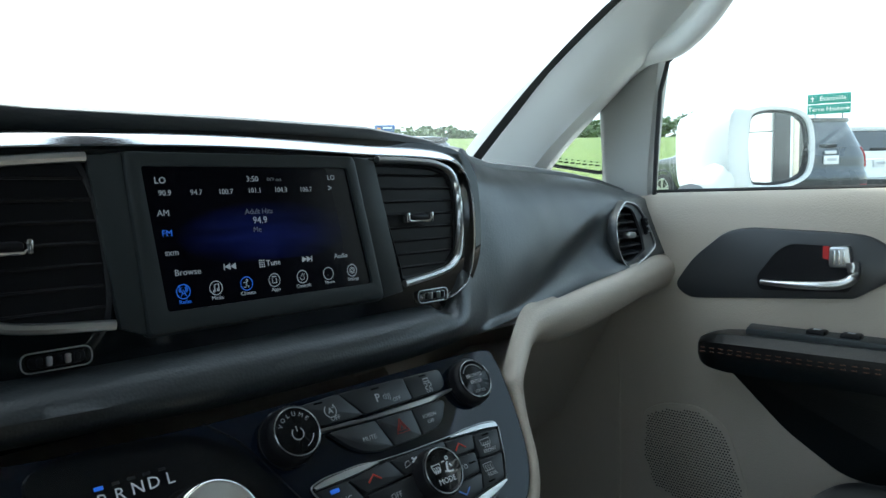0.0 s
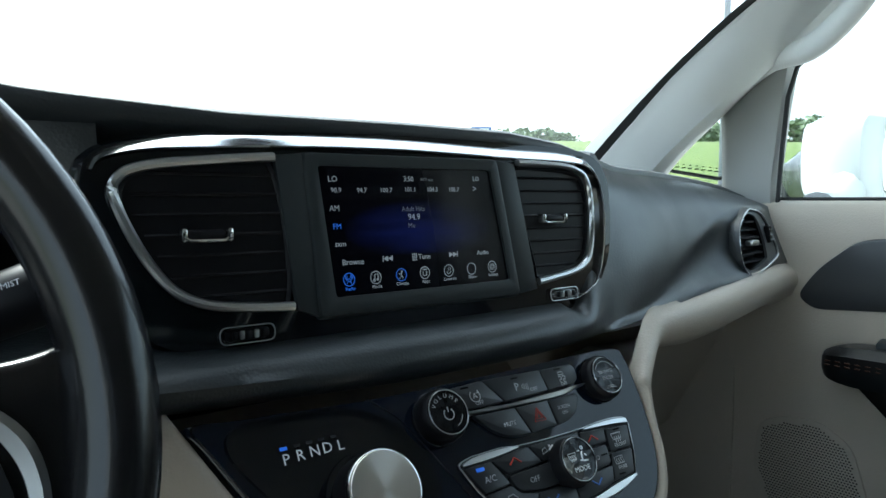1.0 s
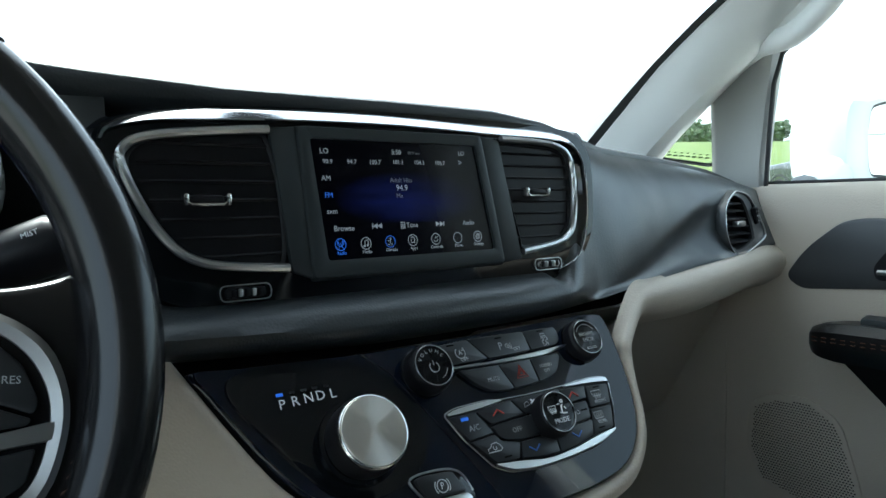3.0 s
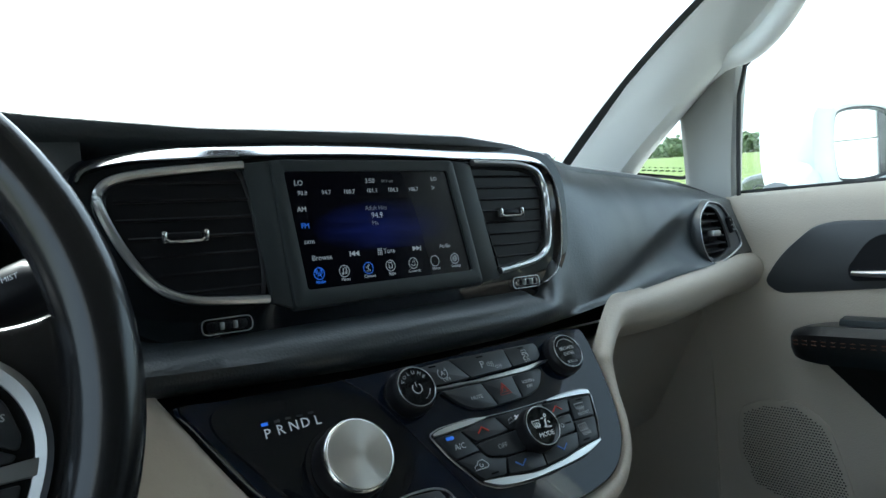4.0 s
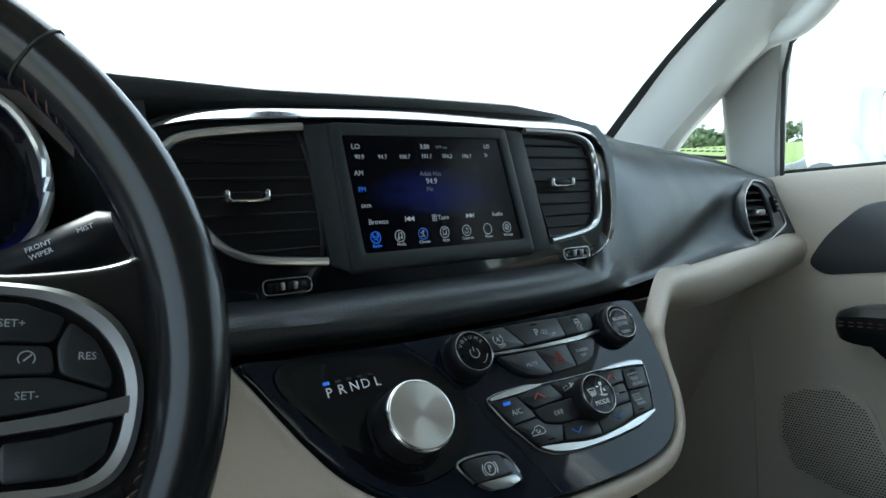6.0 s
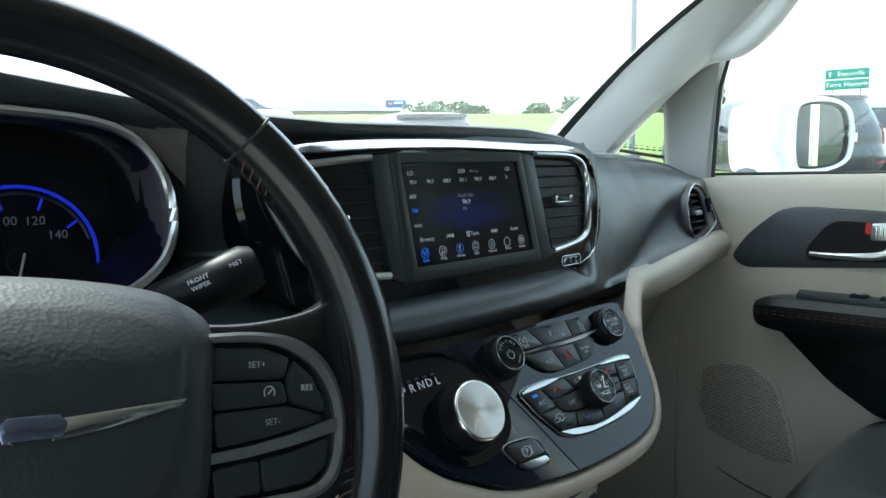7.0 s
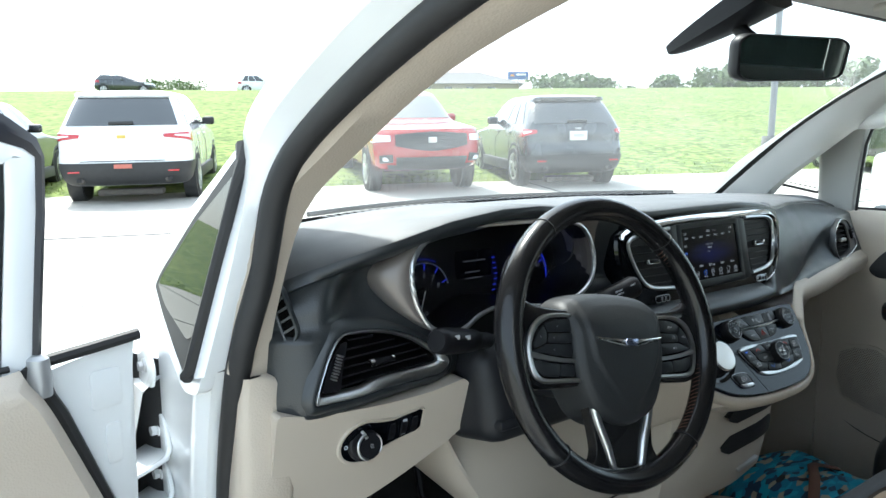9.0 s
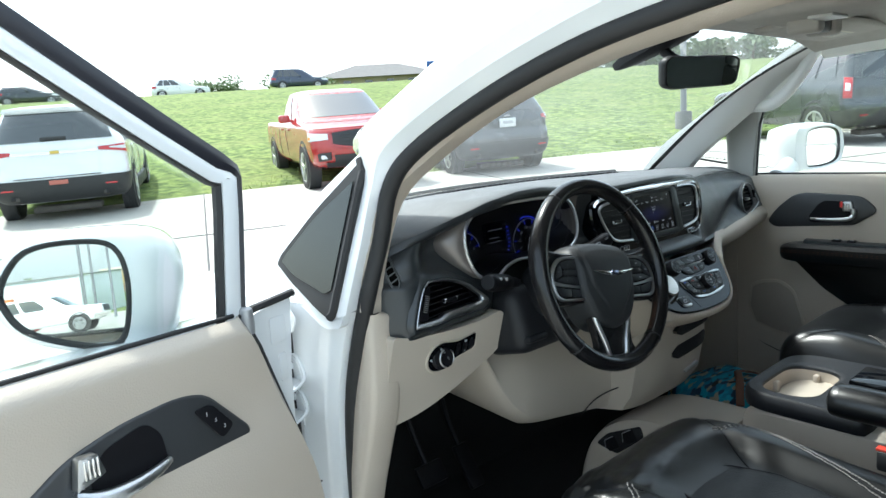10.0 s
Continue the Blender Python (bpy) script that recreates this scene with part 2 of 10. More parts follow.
def prism(bm, pts, depth, bevel=0.0, seg=2):
    """A plate: the planar polygon pts pushed by the vector depth; its front rim rounded by bevel."""
    D = Vector(depth)
    P = [Vector(p) for p in pts]
    a = [bm.verts.new(p) for p in P]
    b = [bm.verts.new(p + D) for p in P]
    faces = [bm.faces.new(a), bm.faces.new(b[::-1])]
    n = len(P)
    for i in range(n):
        faces.append(bm.faces.new([a[i], b[i], b[(i + 1) % n], a[(i + 1) % n]]))
    if bevel:
        bmesh.ops.recalc_face_normals(bm, faces=faces)
        bmesh.ops.bevel(bm, geom=list(faces[1].edges), offset=bevel, segments=seg, affect="EDGES", profile=0.5, clamp_overlap=True)


def box(bm, c, size, m=None, bevel=0.0, seg=2):
    r = bmesh.ops.create_cube(bm, size=1.0)
    vs = r["verts"]
    bmesh.ops.scale(bm, vec=size, verts=vs)
    if bevel:
        es = list({e for v in vs for e in v.link_edges})
        g = bmesh.ops.bevel(bm, geom=es, offset=bevel, segments=seg, affect="EDGES", profile=0.5, clamp_overlap=True)
        vs = list({v for f in g["faces"] for v in f.verts} | {v for v in vs if v.is_valid})
    M = Matrix.Translation(c) @ (m.to_4x4() if m is not None else Matrix())
    bmesh.ops.transform(bm, matrix=M, verts=vs)


def lathe(bm, prof, base, axis, n=28, ridge=0.0):
    """Turn the profile (radius, height) about axis at base."""
    A = Vector(axis).normalized()
    s = A.orthogonal().normalized()
    u = A.cross(s)
    B0 = Vector(base)
    rings = []
    for r, h in prof:
        rings.append([B0 + A * h + (s * math.cos(t) + u * math.sin(t)) * (r * (1 + (ridge if k % 2 else 0))) for k, t in enumerate([2 * math.pi * k / n for k in range(n)])])
    vs = grid(bm, rings, cu=True)
    if prof[-1][0] > 1e-6:
        cap(bm, vs[-1])
    if prof[0][0] > 1e-6:
        cap(bm, vs[0][::-1])


def round_poly(pts, r, n=5):
    """2D polygon with its corners rounded; r a number or one per corner."""
    out, m = [], len(pts)
    for i in range(m):
        p, a, b = Vector(pts[i]), Vector(pts[i - 1]), Vector(pts[(i + 1) % m])
        rr = r[i] if isinstance(r, (list, tuple)) else r
        da, db = (a - p), (b - p)
        la, lb = da.length, db.length
        k = min(rr, la * 0.48, lb * 0.48)
        p0, p1 = p + da * (k / la), p + db * (k / lb)
        for j in range(n + 1):
            t = j / n
            out.append(p0 * (1 - t) ** 2 + p * (2 * t * (1 - t)) + p1 * t * t)
    return out


def legend(text, size, m, material, parent, name="legend", align="CENTER"):
    """Lettering as a mesh, at the matrix m (x along the line, y up the letters)."""
    cu = bpy.data.curves.new("lettering", "FONT")
    cu.body, cu.size, cu.align_x, cu.align_y, cu.extrude, cu.resolution_u = text, size, align, "CENTER", 0.0001, 2
    tmp = bpy.data.objects.new("lettering", cu)
    scene.collection.objects.link(tmp)
    me = bpy.data.meshes.new_from_object(tmp.evaluated_get(bpy.context.evaluated_depsgraph_get()))
    bpy.data.objects.remove(tmp)
    me.transform(m)
    me.materials.clear()
    me.materials.append(material)
    ob = new(name, me)
    WORLD[ob.name] = Matrix()
    if parent is not None:
        ob.parent = parent
        ob.matrix_parent_inverse = WORLD[parent.name].inverted()
    return ob


def along(x, table):
    """Smooth reading of a table of (x, value)."""
    if x <= table[0][0]:
        return table[0][1]
    for (a, va), (b, vb) in zip(table, table[1:]):
        if x <= b:
            t = (x - a) / (b - a)
            return va + (vb - va) * t
    return table[-1][1]


def inside(p, P):
    c = False
    for i in range(len(P)):
        a, b_ = P[i], P[i - 1]
        if (a.y > p.y) != (b_.y > p.y) and p.x < (b_.x - a.x) * (p.y - a.y) / (b_.y - a.y) + a.x:
            c = not c
    return c


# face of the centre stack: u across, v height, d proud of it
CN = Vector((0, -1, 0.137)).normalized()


# early camera eye; the stack is scaled about it to keep its view
STACK_EYE = Vector((-0.35, -0.47, 1.15))


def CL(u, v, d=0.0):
    return STACK_EYE + (Vector((u, 0.137 * (v - 1.1), v)) + CN * d - STACK_EYE) * 1.026


# sloping control panel, turned a little to the driver: u across, w up the slope, d proud of it
PU = Vector((0.99842, -0.05611, 0))
PN = Vector((-0.047, -0.83648, 0.54598))
PW = PN.cross(PU).normalized()


def PL(u, w, d=0.0):
    return Vector((0, -0.05, 1.007)) + PU * u + PW * w + PN * d


def frame_of(o, x, y):
    x, y = Vector(x).normalized(), Vector(y).normalized()
    z = x.cross(y)
    m = Matrix((x, y, z)).transposed().to_4x4()
    m.translation = o
    return m


def CLM(u, v, d):
    return frame_of(CL(u, v, d), (1, 0, 0), (0, 0.137, 1))


def PLM(u, w, d, tilt=0.0):
    return frame_of(PL(u, w, d), PU, PW) @ pose(0, 0, 0, 0, 0, tilt)

# ---- dashboard ----
dash = thing("dashboard", (0, 0.2, 1.0), "black soft-touch dashboard with light beige lower panels", "dashboard")
CREST = [(-0.875, 0.110, 1.160), (-0.80, 0.070, 1.192), (-0.73, 0.044, 1.214), (-0.68, 0.034, 1.228), (-0.60, 0.03, 1.247), (-0.50, 0.035, 1.258), (-0.42, 0.04, 1.258),
         (-0.34, 0.052, 1.249), (-0.27, 0.043, 1.239), (-0.15, 0.039, 1.234), (0.0, 0.039, 1.236), (0.12, 0.039, 1.236), (0.20, 0.042, 1.229),
         (0.26, 0.056, 1.220), (0.35, 0.09, 1.212), (0.50, 0.14, 1.211), (0.65, 0.17, 1.204), (0.76, 0.185, 1.195), (0.87, 0.20, 1.178)]


def crest(x):
    for (a, ya, za), (b, yb, zb) in zip(CREST, CREST[1:]):
        if x <= b:
            t = (x - a) / (b - a)
            t = max(0, t)
            return ya + (yb - ya) * t, za + (zb - za) * t
    return CREST[-1][1:]


def cowl(x):
    return 0.70 - 0.46 * x * x


bm = bmesh.new()
rows, lip_rows = [], []
for i in range(71):
    x = -0.875 + 1.745 * i / 70
    yc, zc = crest(x)
    yb = cowl(x)
    r = [(x, yb + 0.03, 1.17), (x, yb, 1.193)]
    for k in range(1, 9):
        t = k / 9
        r.append((x, yb + (yc - yb) * t, 1.193 + (zc - 1.193) * t + 0.012 * math.sin(math.pi * t)))
    f = max(0.0, min(1.0, (-0.75 - x) / 0.05))
    lip_rows.append([(x, yc - 0.0055 + 0.001 * f, zc - 0.0025), (x, yc - 0.009, zc - 0.009 + 0.001 * f), (x, yc - 0.006 - 0.007 * f, zc - 0.016), (x, yc + 0.02 - 0.012 * f, zc - 0.03)])
    rows.append(r + [(x, yc, zc), (x, yc - 0.006 + 0.001 * f, zc - 0.003), (x, yc - 0.004, zc - 0.006)])
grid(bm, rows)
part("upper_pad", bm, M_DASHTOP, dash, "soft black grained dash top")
# lip split off to take the darker vinyl, as the crest's shaded side
bm = bmesh.new()
grid(bm, lip_rows)
part("pad_lip", bm, M_DASH, dash, "black rolled lip of the dash top", 60)

# padded strip under the centre stack, swelling into the passenger face: an upper slope, a crease that
# climbs towards the outer vent, and a hollow below it
bm = bmesh.new()
PAD = ((0.05, 1.086), (0.020, 1.078), (-0.003, 1.0695), (-0.013, 1.065), (-0.020, 1.060), (-0.0245, 1.054), (-0.0265, 1.048), (-0.026, 1.042), (-0.023, 1.037), (-0.018, 1.033), (-0.010, 1.030), (0.03, 1.022))
FACE = [(0.25, 0.003, 1.046, -0.006, 1.040, 0.0), (0.30, 0.011, 1.052, 0.002, 1.043, 0.45), (0.36, 0.026, 1.064, 0.014, 1.046, 0.9), (0.42, 0.044, 1.082, 0.025, 1.049, 1.0), (0.50, 0.068, 1.107, 0.040, 1.053, 1.0),
        (0.58, 0.088, 1.133, 0.053, 1.056, 0.9), (0.64, 0.098, 1.149, 0.064, 1.058, 0.8), (0.70, 0.108, 1.158, 0.074, 1.061, 0.7), (0.78, 0.126, 1.160, 0.090, 1.066, 0.7), (0.87, 0.150, 1.158, 0.105, 1.064, 0.7)]
rows = []
for x in (-0.34, -0.30, -0.26, -0.22, -0.17, -0.11, -0.05, 0.01, 0.07, 0.12, 0.16, 0.19):
    f = max(0.0, (-x - 0.2) / 0.14) ** 2
    g = max(0.0, min(1.0, (-x - 0.04) / 0.2))
    t = max(0.0, min(1.0, (x - 0.08) / 0.15)) ** 2
    rows.append([Vector((x, y + 0.03 * f + 0.014 * t, z + 0.018 * f + (0.010 * g if z < 1.05 else 0) + 0.006 * t)) for y, z in PAD])
for x, yb, zb, yc, zc, sw in FACE:
    cy, cz = crest(x)
    top, crs, bot = Vector((x, cy - 0.008, cz - 0.008)), Vector((x, yb, zb)), Vector((x, yc, zc))
    h = zb - zc
    swell = Vector((0, -0.10, 0.06)) * ((top - crs).length * sw)
    dip = Vector((0, 0.35 * h, -0.10 * h)) * max(0.0, min(1.0, (0.68 - x) / 0.12))
    rows.append([Vector((x, cy + 0.01, cz - 0.004)), top, top.lerp(crs, 0.2) + swell * 0.5, top.lerp(crs, 0.45) + swell * 0.8, top.lerp(crs, 0.72) + swell * 0.65, top.lerp(crs, 0.92) + swell * 0.25, crs, crs.lerp(bot, 0.15) + dip * 0.45, crs.lerp(bot, 0.5) + dip, bot.lerp(crs, 0.12) + dip * 0.5, bot, bot + Vector((0, 0.03, -0.01))])
cols = [smooth_path([r[j] for r in rows], 6) for j in range(len(rows[0]))]
grid(bm, [list(c) for c in zip(*cols)])
PVO = [Vector(p) for p in ((0.640, 1.087), (0.652, 1.128), (0.686, 1.150), (0.708, 1.152), (0.742, 1.144), (0.772, 1.110), (0.782, 1.088), (0.768, 1.077), (0.684, 1.061), (0.654, 1.064))]
bmesh.ops.delete(bm, geom=[f for f in bm.faces if inside(Vector((f.calc_center_median().x, f.calc_center_median().z)), PVO)], context="FACES")
part("passenger_face", bm, M_DASH, dash, "soft black grained dash face", 60)

# dark driver's side face: a bulge round the outer vent, hollowed under the crest for the gauge hood
DO = [(-0.8145, 1.0385), (-0.7988, 1.0750), (-0.7855, 1.0976), (-0.774, 1.1080), (-0.7618, 1.1116), (-0.727, 1.1082), (-0.690, 1.0998), (-0.651, 1.0834), (-0.6235, 1.0650), (-0.600, 1.0490), (-0.5896, 1.0374),
      (-0.604, 1.0270), (-0.630, 1.0262), (-0.675, 1.0285), (-0.7137, 1.0300), (-0.737, 1.0290), (-0.7651, 1.0300), (-0.7935, 1.0325), (-0.8088, 1.0335)]
FACE_Y = [(-0.89, 0.105), (-0.872, 0.070), (-0.850, 0.040), (-0.825, 0.020), (-0.80, 0.0165), (-0.74, 0.0255), (-0.68, 0.035), (-0.63, 0.043), (-0.58, 0.052), (-0.54, 0.075), (-0.46, 0.105), (-0.34, 0.105), (-0.285, 0.075), (-0.25, 0.045), (-0.235, 0.035)]
# back edge of the gauge hood: x, y, z beside the points of its rim
HOOD = {0: (-0.7035, 0.0770, 1.1770), 1: (-0.6850, 0.0735, 1.1965), 2: (-0.6390, 0.060, 1.2200), 3: (-0.590, 0.050, 1.2360), 13: (-0.553, 0.046, 1.094), 14: (-0.585, 0.047, 1.0830), 15: (-0.6250, 0.0475, 1.0905), 16: (-0.6720, 0.064, 1.1205), 17: (-0.6980, 0.075, 1.1520)}
RING = [(-0.660, 1.170), (-0.652, 1.198), (-0.625, 1.222), (-0.585, 1.232), (-0.50, 1.233), (-0.40, 1.231), (-0.335, 1.222), (-0.307, 1.195), (-0.300, 1.155), (-0.316, 1.122), (-0.360, 1.102),
        (-0.43, 1.102), (-0.50, 1.112), (-0.545, 1.105), (-0.575, 1.090), (-0.605, 1.087), (-0.637, 1.102), (-0.655, 1.135)]
hood_back = smooth_path([HOOD.get(k, (x - 0.002, 0.040 + 0.12 * (z - 1.163), z + (0.003 if z > 1.16 else -0.003))) for k, (x, z) in enumerate(RING)], 4, True)


def ease(t):
    t = max(0.0, min(1.0, t))
    return t * t * (3 - 2 * t)


bm = bmesh.new()
rows = []
for i in range(111):
    x = -0.89 + 0.655 * i / 110
    cy, cz = crest(max(x, -0.875))
    y0 = (along(x - 0.012, FACE_Y) + along(x, FACE_Y) * 2 + along(x + 0.012, FACE_Y)) / 4
    b_ = ease((x + 0.795) / 0.075) * ease((-0.285 - x) / 0.02)
    ys = y0 + 0.012 + 0.010 * ease((-0.78 - x) / 0.05)
    P = [Vector((x, cy + 0.012 + 0.02 * b_, cz - 0.010)),
         Vector((x, cy + (ys - cy) * 0.22 - 0.004, cz - 0.020)).lerp(Vector((x, 0.070, cz - 0.024)), b_),
         Vector((x, cy + (ys - cy) * 0.62 - 0.006, cz + (1.118 - cz) * 0.55)).lerp(Vector((x, 0.080, 1.160)), b_),
         Vector((x, ys + 0.004, 1.128)).lerp(Vector((x, max(ys + 0.016, 0.062), 1.134)), b_),
         Vector((x, ys + 0.002 * b_, 1.1195)), Vector((x, y0 + 0.0085, 1.110)), Vector((x, y0 + 0.0065, 1.098)), Vector((x, y0 + 0.003, 1.070)), Vector((x, y0, 1.040)), Vector((x, y0, 1.024)), Vector((x, y0 + 0.003, 1.015)), Vector((x, y0 + 0.012, 1.008)), Vector((x, y0 + 0.05, 1.004))]
    rows.append(smooth_path(P, 4))
grid(bm, rows)
VENT = [Vector((-0.712 + (x + 0.712) * 1.02, 1.066 + (z - 1.066) * 1.03)) for x, z in DO]
CUT = [Vector((-0.48 + (p.x + 0.48) * 0.975, 1.163 + (p.z - 1.163) * 0.96)) for p in hood_back]
bmesh.ops.delete(bm, geom=[f for f in bm.faces if any(inside(Vector((f.calc_center_median().x, f.calc_center_median().z)), h) for h in (VENT, CUT))], context="FACES")
part("driver_face", bm, M_DASH, dash, "soft black grained dash face", 60)

# left end cap, seen when the door is open
bm = bmesh.new()
prism(bm, [(-0.868, y, z) for y, z in ((0.095, 1.150), (0.30, 1.185), (0.32, 1.0), (0.115, 1.0), (0.095, 1.06))], (-0.014, 0, 0), 0.006)
part("end_cap", bm, M_DASH, dash)
# demister grille turned to the side window: a framed band with five slanted slots
GX, GZ, GN = Vector((0.33, -0.44, 0.0)).normalized(), Vector((0.22, -0.29, -0.93)).normalized(), Vector((-0.6357, -0.7576, 0.1483))
GO = Vector((-0.8490, 0.0685, 1.1758))
GZ = (GZ - GN * GZ.dot(GN)).normalized()
GX = (GX - GN * GX.dot(GN)).normalized()


def GR(a, b, d=0.0):
    return GO + GX * a + GZ * b + GN * d


bm = bmesh.new()
fo = round_poly([(-0.004, -0.002), (0.018, -0.004), (0.020, 0.050), (0.018, 0.062), (0.002, 0.080), (-0.004, 0.072)], [0.006, 0.008, 0.006, 0.006, 0.006, 0.006])
grid(bm, [[GR(p.x, p.y, -0.010) for p in fo], [GR(p.x, p.y, 0.002) for p in fo], [GR(0.008 + (p.x - 0.008) * 0.90, 0.036 + (p.y - 0.036) * 0.965, 0.0042) for p in fo], [GR(0.008 + (p.x - 0.008) * 0.70, 0.036 + (p.y - 0.036) * 0.90, 0.0038) for p in fo], [GR(0.008 + (p.x - 0.008) * 0.66, 0.036 + (p.y - 0.036) * 0.885, -0.001) for p in fo]], cu=True)
eg = part("end_grille", bm, M_DASH, dash, "black demister grille")
# near-black sheet: the shade inside the slots is put into its colour
bm = bmesh.new()
cap(bm, [bm.verts.new(GR(0.008 + (p.x - 0.008) * 0.72, 0.036 + (p.y - 0.036) * 0.91, 0.0002)) for p in fo])
part("slot_floor", bm, M_SLOTDARK, eg)
for k in range(4):
    v0 = 0.014 + 0.013 * k
    bm = bmesh.new()
    prism(bm, [GR(-0.001, v0 + 0.006, 0.003), GR(0.016, v0 - 0.004, 0.003), GR(0.016, v0 - 0.001, 0.003), GR(-0.001, v0 + 0.009, 0.003)], GN * -0.004)
    part("bar", bm, M_DASH, eg)

# lower dash, passenger side
bm = bmesh.new()
prism(bm, [(p.x, 0.150 + 0.06 * (p.x - 0.27) + 0.55 * (0.985 - p.y), p.y) for p in round_poly([(0.19, 0.985), (0.850, 0.985), (0.850, 0.735), (0.60, 0.700), (0.19, 0.690)], 0.02)], (0, 0.012, 0.002), 0.006)
part("glovebox_lid", bm, M_BEIGEHARD, dash, "beige glovebox lid under the roll")

# driver's knee panel
bm = bmesh.new()
poly = round_poly([(-0.862, 1.026), (-0.807, 1.0115), (-0.710, 1.0040), (-0.632, 1.0050), (-0.5743, 1.0150), (-0.5560, 0.9963), (-0.5545, 0.9296), (-0.5845, 0.9084), (-0.6828, 0.8612), (-0.7702, 0.8340), (-0.862, 0.828)], [0.01, 0.05, 0.1, 0.1, 0.008, 0.012, 0.03, 0.05, 0.1, 0.05, 0.02])
prism(bm, [(p.x, 0.030 + 0.3 * (1.0 - p.y), p.y) for p in poly], (0, 0.09, 0), 0.020, 5)
bmesh.ops.recalc_face_normals(bm, faces=bm.faces)
part("knee_panel", bm, M_BEIGEHARD, dash, "light beige moulded knee panel")
# panel under the column, running into the centre base
bm = bmesh.new()
rows = []
for i in range(49):
    x = -0.570 + 0.810 * i / 48
    s = (x + 0.15) / 0.75
    zb = 0.645 + 0.15 * max(0, -s) ** 1.6 + 0.02 * max(0, s) + 6.0 * max(0, -0.39 - x) ** 2
    yf = 0.06 + 0.06 * max(0, -s) - 0.075 * math.exp(-((x - 0.03) / 0.16) ** 2)
    rows.append([(x, 0.16, 0.98), (x, yf + 0.06, 0.93), (x, yf + 0.03, max(0.86, zb + 0.05)), (x, yf + 0.014, max(0.78, zb + 0.04)), (x, yf + 0.015, max(zb + 0.03, 0.7)), (x, yf + 0.03, zb + 0.01), (x, yf + 0.06, zb), (x, yf + 0.3, zb + 0.02)])
grid(bm, rows)
part("under_panel", bm, M_BEIGEHARD, dash, "light beige lower centre panel")
bm = bmesh.new()
tube(bm, smooth_path([(-0.27, 0.062, 0.668), (-0.22, 0.052, 0.70), (-0.14, 0.030, 0.715), (0.02, -0.003, 0.712), (0.09, 0.0, 0.712)], 6), 0.0018, 6)
part("panel_seam", bm, M_RUBBER, dash, "dark seam")

# centre base under the control panel, with dark plates for its open trays
bm = bmesh.new()
rows = []
for i in range(17):
    x = -0.150 + 0.345 * i / 16
    e = abs((x - 0.02) / 0.19) ** 4
    dy = 0.035 * e
    rows.append([(x, -0.100 + dy, 0.915), (x, -0.104 + dy, 0.902), (x, -0.092 + dy, 0.890), (x, -0.075 + dy, 0.882), (x, -0.055 + dy * 1.2, 0.872), (x, -0.050 + dy * 1.2, 0.79), (x, -0.035 + dy * 1.3, 0.70), (x, 0.0 + dy, 0.655), (x, 0.10, 0.64)])
vs = grid(bm, rows)
for sidex in (vs[0], vs[-1]):
    back = [bm.verts.new((v.co.x, 0.14, v.co.z)) for v in sidex]
    for a in range(len(sidex) - 1):
        bm.faces.new([sidex[a], sidex[a + 1], back[a + 1], back[a]])
part("centre_base", bm, M_BEIGEHARD, dash, "light beige centre stack base")
# flat dark plates stand in for the shaded tray openings
for nm, z, h, y in (("tray_plate", 0.848, 0.030, -0.062), ("tray_plate", 0.785, 0.036, -0.058)):
    bm = bmesh.new()
    rows = []
    for i in range(15):
        x = -0.03 + 0.200 * i / 14
        yy = -0.0525 + 0.042 * abs((x - 0.02) / 0.19) ** 4 - (0.012 if z > 0.83 else 0.0)
        k = min(1.0, 0.15 + i / 2, 0.15 + (14 - i) / 1.5)
        dz = 0.010 * i / 14
        rows.append([(x, yy + 0.03, z + dz - h / 2 * k), (x, yy, z + dz - h / 2 * k), (x, yy, z + dz + h / 2 * k), (x, yy + 0.03, z + dz + h / 2 * k)])
    grid(bm, rows)
    tray = part(nm, bm, M_DASHLOW, dash, "dark plate standing in for an open storage tray")
    if z > 0.8:
        for x in (0.10, 0.125, 0.148):
            b2 = bmesh.new()
            box(b2, (x, -0.066 + 0.042 * abs((x - 0.02) / 0.19) ** 4, z + 0.008), (0.016, 0.006, 0.013), None, 0.002)
            part("socket", b2, M_VENT, tray)
bm = bmesh.new()
box(bm, (0.085, -0.040, 0.722), (0.070, 0.010, 0.008), Matrix.Rotation(radians(-8), 3, "Y"), 0.003)
part("drawer_handle", bm, M_SATIN, dash, "satin silver drawer handle")

# defroster grille at the foot of the windscreen
bm = bmesh.new()
for i in range(46):
    x = -0.55 + 1.1 * i / 45
    yb = cowl(x) - 0.06
    box(bm, (x, yb, 1.205), (0.010, 0.035, 0.004), None, 0.001)
part("defroster_grille", bm, M_VENT, dash, "black slotted defroster grille")

# ---- instrument binnacle ----
binn = thing("instrument_cluster", (-0.48, 0.07, 1.08), "gauge cluster under a hood with silver rim and blue lit dials", "instrument cluster")


def ring3(sx, sz, y, cx=-0.48, cz=1.163, lean=0.12):
    pts = smooth_path([(cx + (x - cx) * sx, 0, cz + (z - cz) * sz) for x, z in RING], 4, True)
    return [Vector((p.x, y - 0.012 + lean * (p.z - cz), p.z)) for p in pts]


bm = bmesh.new()
tube(bm, ring3(1, 1, 0.045), 0.0036, 8, True)
part("rim", bm, M_SATIN, binn, "satin silver rim")
bm = bmesh.new()
grid(bm, [ring3(1, 1, 0.047), ring3(0.99, 0.98, 0.08), ring3(0.98, 0.965, 0.138)], cu=True)
part("inner_wall", bm, M_VENT, binn)
bm = bmesh.new()
v = [bm.verts.new(p) for p in ring3(0.985, 0.97, 0.136)]
cap(bm, v)
part("dial_plate", bm, M_VENT, binn, "black dial plate")
